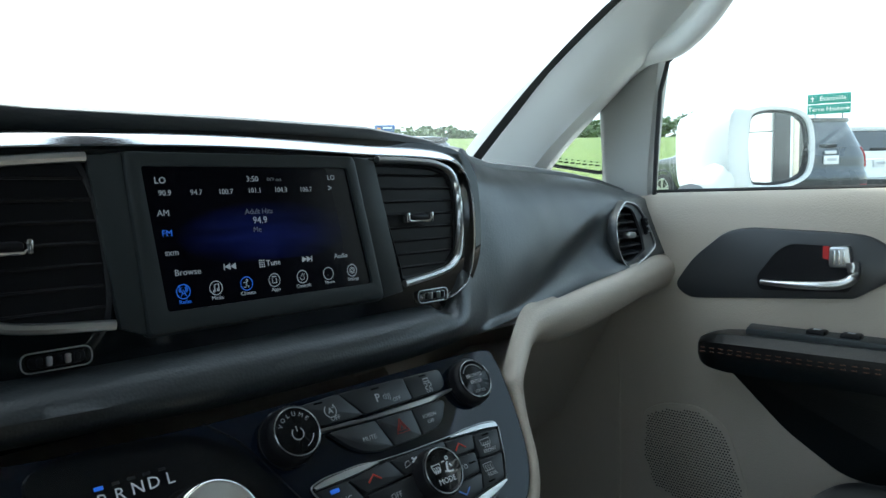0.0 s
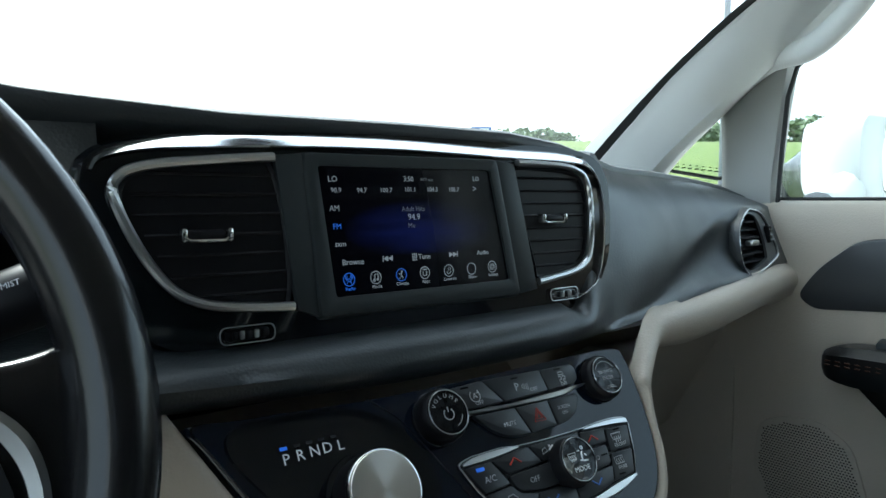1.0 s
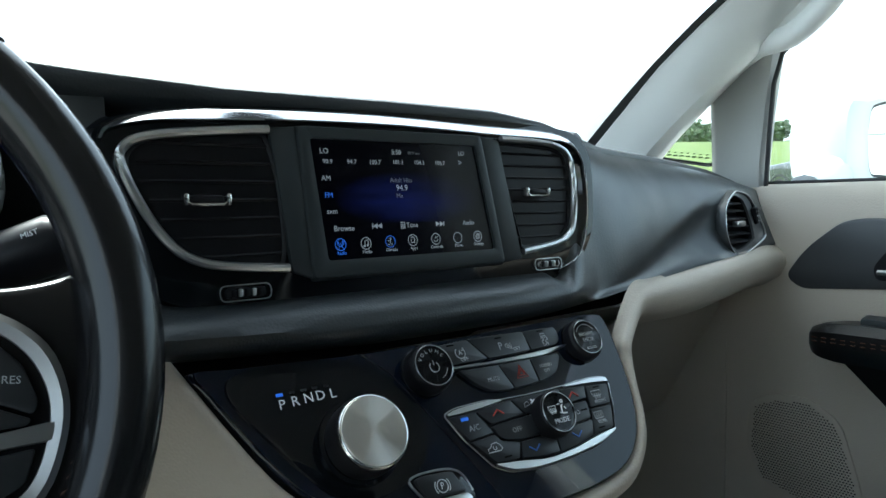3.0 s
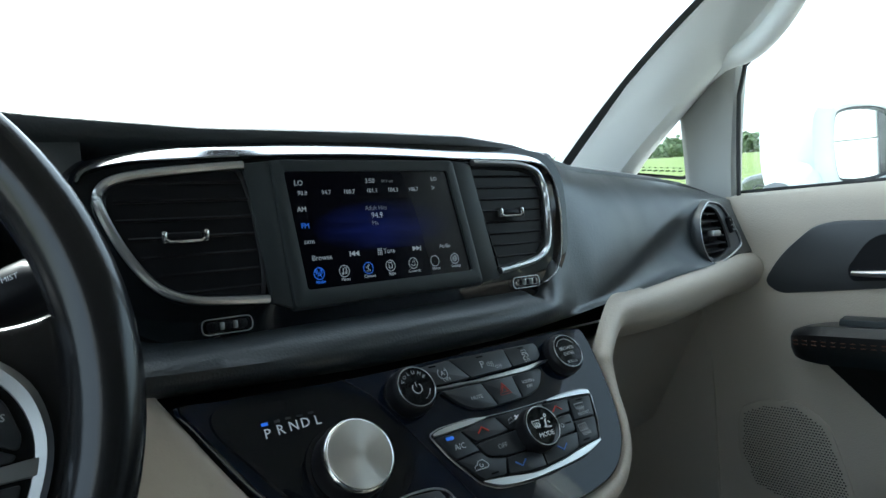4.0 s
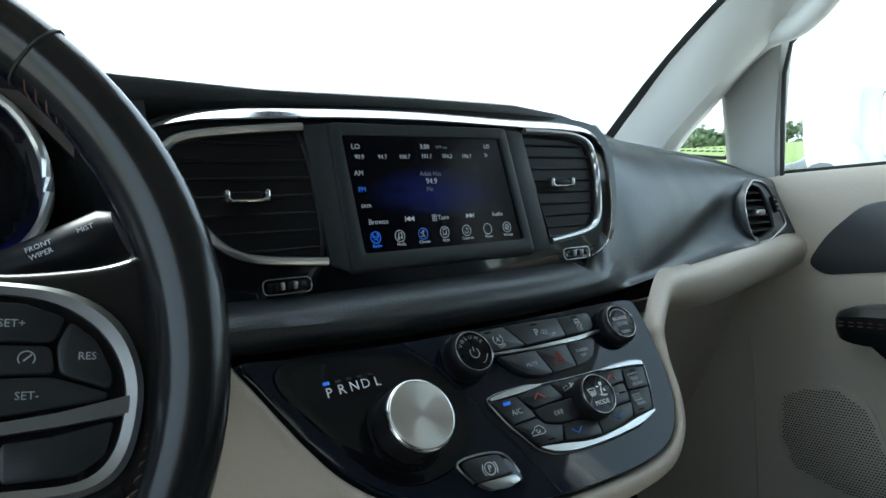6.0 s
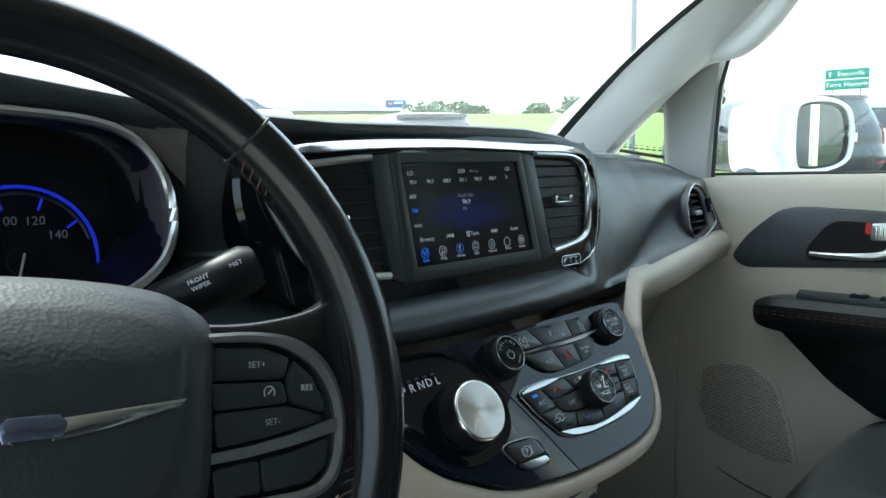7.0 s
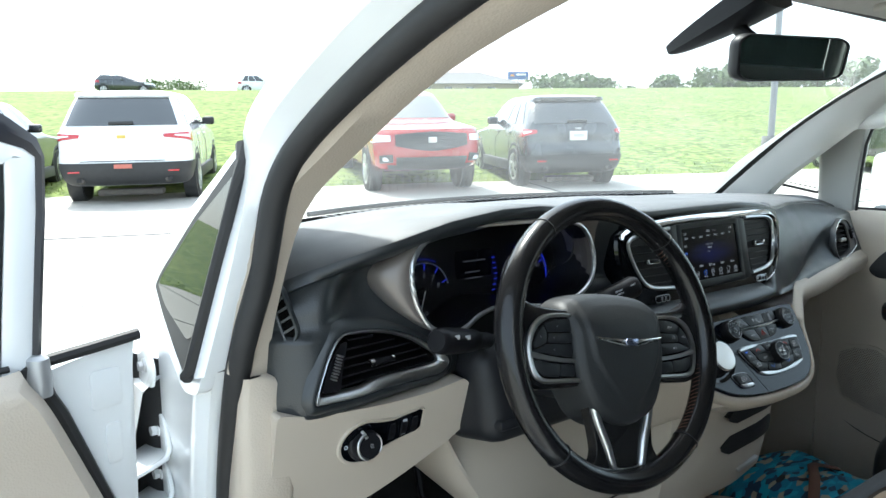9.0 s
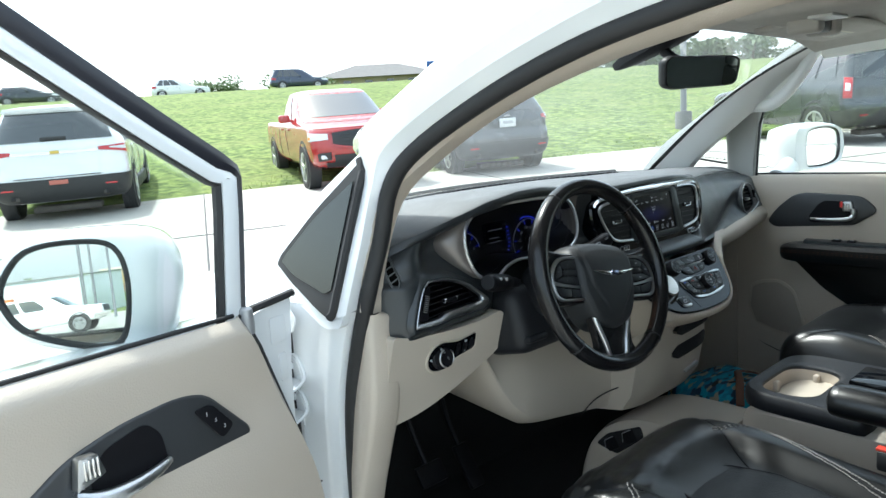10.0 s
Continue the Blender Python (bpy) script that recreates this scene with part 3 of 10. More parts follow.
bm = bmesh.new()
v = [bm.verts.new(p) for p in ring3(0.995, 0.99, 0.058)]
cap(bm, v)
lens = part("clear_lens", bm, M_LENS, binn)
lens.visible_shadow = False
# hood: a rounded metallic cone narrowing back into the dash, and a black brow
outer = ring3(1.0, 1.0, 0.046)
bm = bmesh.new()
rows = [outer]
for t in (0.1, 0.22, 0.36, 0.5, 0.64, 0.78, 0.9, 1.0):
    c_, s_ = 1 - math.cos(math.pi / 2 * t), math.sin(math.pi / 2 * t)
    rows.append([Vector((a.x + (b.x - a.x) * s_, a.y + (b.y - a.y) * c_, a.z + (b.z - a.z) * s_)) for a, b in zip(outer, hood_back)])
rows += [[p + Vector((0.002 * (1 if p.x < -0.6 else 0), 0.012, 0)) for p in hood_back], [p + Vector((0.012 if p.x < -0.6 else 0, 0.05, -0.006 if p.z > 1.165 else 0.0)) for p in hood_back]]
grid(bm, rows, cu=True)
part("hood_flank", bm, M_TAUPE, binn, "metallic taupe hood flank", 50)
bm = bmesh.new()
rows = []
for i in range(25):
    x = -0.652 + 0.372 * i / 24
    cy, cz = crest(x)
    zz = max(min(1.236, 1.236 - 1.6 * max(0, -0.62 - x) ** 1.15 - 2.2 * max(0, x + 0.34) ** 1.3), 1.16)
    rows.append([(x, cy - 0.004, cz - 0.012), (x, cy + 0.004, (cz + zz) / 2 - 0.002), (x, 0.052, zz), (x, 0.09, zz - 0.002)])
grid(bm, rows)
part("brow", bm, M_TAUPE, binn, "metallic taupe brow under the dash crest")
for nm, cx, cz, r in (("tachometer", -0.586, 1.123, 0.049), ("speedometer", -0.379, 1.127, 0.050)):
    bm = bmesh.new()
    pts = [(cx + r * math.sin(a), 0.1160, cz + r * math.cos(a)) for a in [radians(-190 + 265 * k / 40) for k in range(41)]]
    tube(bm, pts, 0.0012, 6)
    dial = part(nm, bm, M_SATIN, binn, "round dial with silver ring")
    bm = bmesh.new()
    pts = [(cx + (r + 0.005) * math.sin(a), 0.1200, cz + (r + 0.005) * math.cos(a)) for a in [radians((-20 if nm == "speedometer" else -120) + 150 * k / 30) for k in range(31)]]
    tube(bm, pts, 0.0015 if nm == "speedometer" else 0.0004, 6)
    part("blue_glow", bm, M_GAUGEBLUE, dial, "blue lit arc")
    for k in range(9 if nm == "tachometer" else 8):
        a = radians(-190 + (32 if nm == "tachometer" else 35) * k)
        bm = bmesh.new()
        box(bm, (cx + (r - 0.006) * math.sin(a), 0.1140, cz + (r - 0.006) * math.cos(a)), (0.0016, 0.001, 0.009), Matrix.Rotation(a, 3, "Y"))
        part("tick", bm, M_GAUGEBLUE, dial)
        n = str(k) if nm == "tachometer" else str(k * 20)
        legend(n, 0.0115 if nm == "tachometer" else 0.0095, frame_of((cx + (r - 0.019) * math.sin(a), 0.1130, cz + (r - 0.019) * math.cos(a)), (1, 0, 0), (0, 0, 1)), M_LITDIM, dial, "numeral")
    a = radians(-165)
    bm = bmesh.new()
    box(bm, (cx + r * 0.32 * math.sin(a), 0.1110, cz + r * 0.32 * math.cos(a)), (0.0018, 0.0015, r * 0.9), Matrix.Rotation(a, 3, "Y"), 0.0005)
    part("needle", bm, M_TXT, dial, "white needle")
    bm = bmesh.new()
    lathe(bm, [(0.010, 0), (0.009, 0.004), (0.0, 0.0045)], (cx, 0.1180, cz), (0, -1, 0), 20)
    part("hub_cap", bm, M_VENT, dial)
    if nm == "speedometer":
        legend("P", 0.010, frame_of((cx, 0.1090, cz - 0.03), (1, 0, 0), (0, 0, 1)), M_REDLIT, dial, "gear_mark")
bm = bmesh.new()
prism(bm, [(p.x, 0.1240, p.y) for p in round_poly([(-0.520, 1.182), (-0.444, 1.182), (-0.448, 1.110), (-0.517, 1.103)], 0.006)], (0, -0.003, 0), 0.001)
info = part("info_display", bm, M_SCREEN, binn, "dark driver information display")
for k, (x, z, w) in enumerate(((-0.483, 1.165, 0.045), (-0.486, 1.147, 0.030), (-0.483, 1.137, 0.036), (-0.480, 1.127, 0.030), (-0.486, 1.114, 0.022))):
    bm = bmesh.new()
    box(bm, (x, 0.1205, z), (w, 0.0006, 0.0022))
    part("text_bar", bm, M_FAINT, info)
for k in range(8):
    bm = bmesh.new()
    box(bm, (-0.439 - 0.002 * abs(k - 3.5), 0.1180, 1.104 + 0.009 * k), (0.006, 0.001, 0.0022))
    part("level_bar", bm, M_GAUGEBLUE, binn)

# ---- centre stack face ----
stack = thing("centre_stack", (0, 0.02, 1.07), "gloss black centre stack with chrome surround and two air vents", "dash trim")
OUT = [(-0.253, 1.189), (-0.247, 1.199), (-0.233, 1.206), (-0.187, 1.214), (-0.116, 1.219), (-0.016, 1.222), (0.111, 1.222), (0.190, 1.220), (0.226, 1.213), (0.243, 1.196), (0.247, 1.170), (0.240, 1.122), (0.226, 1.097), (0.206, 1.079), (0.174, 1.066), (0.127, 1.0625),
       (0.024, 1.061), (-0.086, 1.061), (-0.132, 1.0625), (-0.173, 1.067), (-0.210, 1.076), (-0.228, 1.091), (-0.245, 1.125), (-0.254, 1.160)]


def stack_y(p):
    """The face curves away towards the driver's end."""
    return Vector((p.x, p.y + 0.9 * max(0, -p.x - 0.15) ** 2 + 0.5 * max(0, p.x - 0.17) ** 2, p.z))


outl = smooth_path([(u, v, 0) for u, v in OUT], 3, True)
bm = bmesh.new()
c0 = (0.0, 1.14)


def scl(p, s, d):
    return stack_y(CL(c0[0] + (p.x - c0[0]) * s, c0[1] + (p.y - c0[1]) * s, d))


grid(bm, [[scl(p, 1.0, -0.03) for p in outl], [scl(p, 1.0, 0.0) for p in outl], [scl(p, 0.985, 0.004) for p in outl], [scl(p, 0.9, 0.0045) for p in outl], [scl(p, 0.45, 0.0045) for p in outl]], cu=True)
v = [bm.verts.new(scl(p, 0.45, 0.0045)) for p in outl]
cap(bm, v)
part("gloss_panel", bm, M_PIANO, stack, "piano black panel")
# bright strip over the top and down the passenger side
bm = bmesh.new()
rim = smooth_path([(-0.246, 1.188, 0), (-0.240, 1.1965, 0), (-0.2205, 1.2035, 0), (-0.187, 1.208, 0), (-0.118, 1.212, 0), (-0.018, 1.214, 0), (0.094, 1.212, 0), (0.168, 1.2113, 0), (0.206, 1.2062, 0), (0.2235, 1.190, 0), (0.2295, 1.160, 0), (0.222, 1.118, 0), (0.208, 1.091, 0), (0.190, 1.079, 0), (0.168, 1.0725, 0)], 5)
wid = [0.0016 + 0.0044 * min(1, max(0, (k - 2) / 14)) * (1 if k < len(rim) - 20 else max(0.45, (len(rim) - k) / 20)) for k in range(len(rim))]
rows = []
for k, p in enumerate(rim):
    a, b = rim[max(0, k - 1)], rim[min(len(rim) - 1, k + 1)]
    t = (b - a).normalized()
    nrm = Vector((-t.y, t.x, 0))
    w = wid[k]
    rows.append([scl(p + nrm * w, 1, 0.0005), scl(p + nrm * w * 0.92, 1, 0.0025), scl(p - nrm * w * 0.2, 1, 0.0080), scl(p - nrm * w * 0.85, 1, 0.0105), scl(p - nrm * w, 1, 0.0095), scl(p - nrm * w, 1, 0.003)])
grid(bm, rows)
part("bright_strip", bm, M_CHROME, stack, "polished chrome strip")


def air_vent(name, outline, chrome, slats, knob, label):
    """A vent in the stack face: dark well, blades, a bright edge and a thumb tab."""
    v0 = part(name, *well(outline), stack, label)
    b2 = bmesh.new()
    tube(b2, [stack_y(CL(u, w, 0.0095)) for u, w, _ in smooth_path([(*p, 0) for p in chrome], 4)], 0.0034, 8)
    part("chrome_edge", b2, M_SATIN, v0, "satin chrome edge")
    for z, x0, x1 in slats:
        b2 = bmesh.new()
        rows2 = []
        for k in range(7):
            x = x0 + (x1 - x0) * k / 6
            rows2.append([stack_y(CL(x, z + dz, d)) for d, dz in ((0.006, 0.0), (0.0068, -0.0012), (0.006, -0.0024), (-0.012, -0.0005), (-0.012, 0.001))])
        grid(b2, rows2, cu=True)
        part("blade", b2, M_VENT, v0)
    b2 = bmesh.new()
    box(b2, stack_y(CL(knob[0], knob[1], 0.0105)), (0.026, 0.009, 0.0075), None, 0.003)
    kn = part("thumb_tab", b2, M_VENT, v0, "black ribbed tab")
    b2 = bmesh.new()
    tube(b2, [stack_y(CL(knob[0] + dx, knob[1] + dz, 0.0145)) for dx, dz in ((-0.0145, -0.001), (-0.011, -0.0035), (0.011, -0.0035), (0.0145, -0.001))], 0.0011, 6)
    part("tab_rim", b2, M_CHROME, kn, "chrome tab rim")
    for sgn in (-1, 1):
        b2 = bmesh.new()
        box(b2, stack_y(CL(knob[0] + sgn * 0.0145, knob[1] + 0.0005, 0.0115)), (0.0042, 0.0095, 0.0095), None, 0.0018)
        part("tab_end", b2, M_CHROME, kn, "chrome tab end")
    return v0


def well(outline):
    b2 = bmesh.new()
    pts = smooth_path([(*p, 0) for p in outline], 3, True)
    cx = sum(p.x for p in pts) / len(pts)
    cz = sum(p.y for p in pts) / len(pts)

    def q(s, d):
        return [stack_y(CL(cx + (p.x - cx) * s, cz + (p.y - cz) * s, d)) for p in pts]
    grid(b2, [q(1.02, 0.0035), q(1.0, 0.0075), q(0.975, 0.007), q(0.95, 0.0058)], cu=True)
    vv = [b2.verts.new(p) for p in q(0.95, 0.0052)]
    cap(b2, vv)
    return b2, M_VENT


LV = [(-0.142, 1.197), (-0.185, 1.193), (-0.219, 1.188), (-0.231, 1.176), (-0.227, 1.155), (-0.214, 1.130), (-0.200, 1.112), (-0.184, 1.1035), (-0.152, 1.099), (-0.126, 1.098), (-0.124, 1.15), (-0.131, 1.190)]
RV = [(0.101, 1.199), (0.147, 1.1985), (0.180, 1.196), (0.195, 1.186), (0.199, 1.163), (0.193, 1.126), (0.183, 1.111), (0.164, 1.104), (0.124, 1.099), (0.119, 1.11), (0.110, 1.15), (0.102, 1.19)]
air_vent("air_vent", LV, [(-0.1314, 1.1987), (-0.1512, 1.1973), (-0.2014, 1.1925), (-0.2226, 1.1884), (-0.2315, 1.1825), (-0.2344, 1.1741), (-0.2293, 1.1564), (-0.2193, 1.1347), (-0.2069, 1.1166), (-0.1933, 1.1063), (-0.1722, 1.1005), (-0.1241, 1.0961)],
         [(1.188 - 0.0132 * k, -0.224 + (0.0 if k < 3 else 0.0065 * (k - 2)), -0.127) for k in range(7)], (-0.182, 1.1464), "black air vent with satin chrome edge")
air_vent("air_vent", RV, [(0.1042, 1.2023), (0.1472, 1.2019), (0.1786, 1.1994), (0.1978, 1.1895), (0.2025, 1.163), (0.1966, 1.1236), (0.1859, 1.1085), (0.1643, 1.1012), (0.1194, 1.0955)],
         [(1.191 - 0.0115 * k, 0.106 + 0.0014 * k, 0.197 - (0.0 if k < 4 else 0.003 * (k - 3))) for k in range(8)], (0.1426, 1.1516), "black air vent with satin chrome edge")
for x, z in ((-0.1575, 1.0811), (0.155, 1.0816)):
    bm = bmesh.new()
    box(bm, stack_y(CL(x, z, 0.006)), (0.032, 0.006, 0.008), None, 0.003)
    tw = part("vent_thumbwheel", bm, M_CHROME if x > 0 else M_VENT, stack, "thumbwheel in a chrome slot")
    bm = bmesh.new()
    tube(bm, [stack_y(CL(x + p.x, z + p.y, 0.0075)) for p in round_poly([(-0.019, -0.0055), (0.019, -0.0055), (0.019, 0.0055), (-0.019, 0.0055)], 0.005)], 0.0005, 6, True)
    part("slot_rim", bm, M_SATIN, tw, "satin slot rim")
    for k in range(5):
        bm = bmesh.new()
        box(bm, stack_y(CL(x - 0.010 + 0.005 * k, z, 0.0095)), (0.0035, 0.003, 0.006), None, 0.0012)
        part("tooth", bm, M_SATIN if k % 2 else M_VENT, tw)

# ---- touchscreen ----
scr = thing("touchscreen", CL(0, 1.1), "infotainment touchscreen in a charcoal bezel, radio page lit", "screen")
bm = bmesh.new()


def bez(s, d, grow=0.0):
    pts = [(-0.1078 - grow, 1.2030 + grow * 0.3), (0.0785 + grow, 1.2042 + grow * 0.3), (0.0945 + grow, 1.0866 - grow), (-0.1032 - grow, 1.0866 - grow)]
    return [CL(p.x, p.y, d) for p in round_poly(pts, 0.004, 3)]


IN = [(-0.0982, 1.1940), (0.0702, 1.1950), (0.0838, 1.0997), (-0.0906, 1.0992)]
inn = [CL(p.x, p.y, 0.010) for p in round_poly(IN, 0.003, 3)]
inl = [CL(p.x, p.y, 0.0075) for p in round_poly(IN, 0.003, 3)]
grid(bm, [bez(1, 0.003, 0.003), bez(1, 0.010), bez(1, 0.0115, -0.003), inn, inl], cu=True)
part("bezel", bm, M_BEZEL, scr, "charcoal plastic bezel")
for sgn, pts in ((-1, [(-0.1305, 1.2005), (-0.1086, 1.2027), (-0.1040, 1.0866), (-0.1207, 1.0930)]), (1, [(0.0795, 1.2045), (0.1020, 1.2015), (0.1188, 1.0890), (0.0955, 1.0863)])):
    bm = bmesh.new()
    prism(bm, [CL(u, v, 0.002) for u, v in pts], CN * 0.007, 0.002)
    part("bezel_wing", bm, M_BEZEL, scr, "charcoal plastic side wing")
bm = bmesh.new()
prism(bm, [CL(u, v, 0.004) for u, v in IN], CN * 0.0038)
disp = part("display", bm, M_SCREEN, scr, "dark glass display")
bm = bmesh.new()
vv = [bm.verts.new(CL(u, v, 0.0080)) for u, v in ((-0.080, 1.170), (0.062, 1.170), (0.070, 1.127), (-0.078, 1.127))]
cap(bm, vv)
part("wallpaper_streak", bm, M_BLUEGLOW, disp, "dark blue wallpaper streak")
D = 0.0085
for s, u, v, h, m in (("LO", -0.0858, 1.1845, 0.0064, M_LIT), ("3:50", -0.0173, 1.1857, 0.0060, M_LIT), ("84°F out", 0.0010, 1.1855, 0.0036, M_LITDIM), ("LO", 0.0539, 1.1870, 0.0058, M_LIT),
                      ("90.9", -0.0834, 1.1763, 0.0053, M_LIT), ("94.7", -0.0614, 1.1765, 0.0053, M_LIT), ("100.7", -0.0394, 1.1767, 0.0053, M_LIT), ("101.1", -0.0163, 1.1774, 0.0053, M_LIT), ("104.3", 0.0059, 1.1776, 0.0053, M_LIT), ("106.7", 0.0285, 1.1778, 0.0053, M_LIT),
                      (">", 0.0516, 1.1785, 0.0080, M_LIT), ("AM", -0.0859, 1.1631, 0.0060, M_LIT), ("FM", -0.0848, 1.1499, 0.0060, M_BLUE), ("sxm", -0.0831, 1.1372, 0.0060, M_LIT), ("Adult Hits", -0.0147, 1.1622, 0.0056, M_LITDIM), ("94.9", -0.0146, 1.1558, 0.0072, M_LIT), ("Me", -0.0176, 1.1491, 0.0056, M_LITDIM),
                      ("Browse", -0.0736, 1.1236, 0.0062, M_LIT), ("Tune", -0.0075, 1.1244, 0.0060, M_LIT), ("Audio", 0.0551, 1.1247, 0.0056, M_LIT)):
    legend(s, h, CLM(u, v, D), m, disp)
def screen_strokes(lines, r, material, name="icon"):
    """Thin lit lines on the display; lines of (u, v)."""
    b = bmesh.new()
    for ln in lines:
        loop = len(ln) > 2 and ln[0] == ln[-1]
        tube(b, [CL(u, v, D) for u, v in (ln[:-1] if loop else ln)], r, 4, loop)
    return part(name, b, material, disp)


def ring2(u, v, r, n=20, a0=0, a1=360):
    pts = [(u + r * math.cos(radians(a0 + (a1 - a0) * k / n)), v + r * math.sin(radians(a0 + (a1 - a0) * k / n))) for k in range(n + 1)]
    return pts[:-1] + [pts[0]] if a1 - a0 == 360 else pts


for u, f in ((-0.0424, -1), (0.0221, 1)):
    bm = bmesh.new()
    for k in (-0.5, 0.5):
        q = 0.0021
        prism(bm, [CL(u + f * (k * 0.0042 - q), 1.1247 + 0.0022, D), CL(u + f * (k * 0.0042 - q), 1.1247 - 0.0022, D), CL(u + f * (k * 0.0042 + q), 1.1247, D)], CN * 0.0002)
    box(bm, CL(u + f * 0.0046, 1.1247, D), (0.0007, 0.0003, 0.0044))
    part("skip_mark", bm, M_LIT, disp)
bm = bmesh.new()
for i in range(3):
    for j in range(4):
        box(bm, CL(-0.0188 + 0.0017 * i, 1.1268 - 0.0015 * j, D), (0.0011, 0.0003, 0.001))
part("keypad_mark", bm, M_LIT, disp)
ICONS = (("Radio", -0.0782, 1.1112), ("Media", -0.0548, 1.1111), ("Climate", -0.0312, 1.1116), ("Apps", -0.0083, 1.1117), ("Controls", 0.0163, 1.1118), ("Phone", 0.0409, 1.1119), ("Settings", 0.0646, 1.1122))
for k, (s, u, v) in enumerate(ICONS):
    m = M_BLUE if k == 0 else M_LIT
    screen_strokes([ring2(u, v, 0.0047)], 0.00033, M_BLUE if k in (0, 2) else M_LIT, "icon_ring")
    if k == 0:
        mk = [[(u - 0.0018, v - 0.0030), (u, v + 0.0012), (u + 0.0018, v - 0.0030)], [(u - 0.0011, v - 0.0014), (u + 0.0011, v - 0.0014)], ring2(u, v + 0.0014, 0.0018, 8, -50, 50), ring2(u, v + 0.0014, 0.0018, 8, 130, 230), ring2(u, v + 0.0014, 0.0028, 8, -45, 45), ring2(u, v + 0.0014, 0.0028, 8, 135, 225)]
    elif k == 1:
        mk = [[(u - 0.0010, v - 0.0018), (u - 0.0010, v + 0.0022), (u + 0.0020, v + 0.0028), (u + 0.0020, v - 0.0012)], ring2(u - 0.0016, v - 0.0020, 0.0007, 8), ring2(u + 0.0014, v - 0.0014, 0.0007, 8)]
    elif k == 2:
        mk = [ring2(u + 0.0004, v + 0.0022, 0.0007, 8), [(u + 0.0002, v + 0.0012), (u - 0.0004, v - 0.0012), (u + 0.0012, v - 0.0014), (u + 0.0014, v - 0.0030)], [(u - 0.0024, v + 0.0008), (u - 0.0008, v + 0.0008)], [(u - 0.0024, v - 0.0024), (u - 0.0006, v - 0.0024)]]
    elif k == 3:
        mk = [[(u - 0.0017, v + 0.0014), (u - 0.0017, v - 0.0020), (u + 0.0017, v - 0.0020), (u + 0.0017, v + 0.0014)], [(u - 0.0017, v + 0.0026), (u + 0.0017, v + 0.0026)]]
    elif k == 4:
        mk = [[(u - 0.0022, v - 0.0006), (u - 0.0010, v - 0.0024), (u + 0.0014, v - 0.0020), (u + 0.0020, v - 0.0002)], [(u - 0.0008, v + 0.0004), (u + 0.0004, v + 0.0026)], [(u + 0.0010, v + 0.0006), (u + 0.0022, v + 0.0022)]]
    elif k == 5:
        mk = [[(u - 0.0010, v - 0.0010), (u - 0.0002, v - 0.0012)]]
    else:
        mk = [ring2(u, v, 0.0013, 10)] + [ring2(u, v, 0.0024, 24)]
    screen_strokes(mk, 0.00042 if k in (1, 3) else 0.0003, M_FAINT if k == 5 else m)
    legend(s, 0.0038, CLM(u + 0.0006, v - 0.0068, D), M_BLUE if k == 0 else M_LIT, disp)

# ---- sloping control panel ----
ctl = thing("control_panel", PL(0, -0.05), "gloss black control panel with knobs, radio and climate buttons", "control panel")
POUT = [(-0.207, 0.030), (-0.178, 0.029), (-0.140, 0.028), (-0.080, 0.026), (0.0, 0.027), (0.100, 0.030), (0.180, 0.031), (0.192, 0.020), (0.192, -0.005), (0.1885, -0.035), (0.181, -0.066), (0.168, -0.090), (0.146, -0.108), (0.112, -0.117), (0.060, -0.120), (0.005, -0.119),
        (-0.050, -0.113), (-0.088, -0.103), (-0.112, -0.091), (-0.136, -0.077), (-0.156, -0.058), (-0.171, -0.036), (-0.185, -0.012), (-0.198, 0.012)]
po = [Vector((p.x, p.y)) for p in smooth_path([(*p, 0) for p in POUT], 3, True)]
M_PANELROT = PLM(0, 0, 0).to_3x3()


def shrink(pts, s, c=(0.01, -0.035)):
    return [Vector((c[0] + (p[0] - c[0]) * s, c[1] + (p[1] - c[1]) * s)) for p in pts]


def strokes(lines, r, d, material, parent, name="mark", label=""):
    """Printed line marks on the panel; lines of (u, w), one closed when it ends where it began."""
    b = bmesh.new()
    for ln in lines:
        loop = len(ln) > 2 and ln[0] == ln[-1]
        tube(b, [PL(u, w, d) for u, w in (ln[:-1] if loop else ln)], r, 4, loop)
    return part(name, b, material, parent, label)


def arc2(u, w, r, a0, a1, n=12, sx=1.0):
    return [(u + sx * r * math.sin(radians(a0 + (a1 - a0) * k / n)), w + r * math.cos(radians(a0 + (a1 - a0) * k / n))) for k in range(n + 1)]


bm = bmesh.new()
grid(bm, [[PL(p.x, p.y, -0.03) for p in po], [PL(p.x, p.y, -0.001) for p in po], [PL(p.x, p.y, 0.0018) for p in shrink(po, 0.994)], [PL(p.x, p.y, 0.003) for p in shrink(po, 0.985)]], cu=True)
v = [bm.verts.new(PL(p.x, p.y, 0.0032)) for p in shrink(po, 0.98)]
cap(bm, v)
part("gloss_plate", bm, M_SKYLACQUER, ctl, "gloss black plate with blue sky reflection in its colour")
bm = bmesh.new()
tube(bm, [PL(p.x, p.y, 0.0031) for p in smooth_path([(-0.0821, 0.0262, 0), (-0.0644, 0.0108, 0), (-0.056, -0.0004, 0), (-0.0361, -0.0343, 0), (-0.0183, -0.0661, 0), (-0.0014, -0.0986, 0), (0.0085, -0.1170, 0)], 5)], 0.0007, 6)
part("seam_line", bm, M_VENT, ctl)
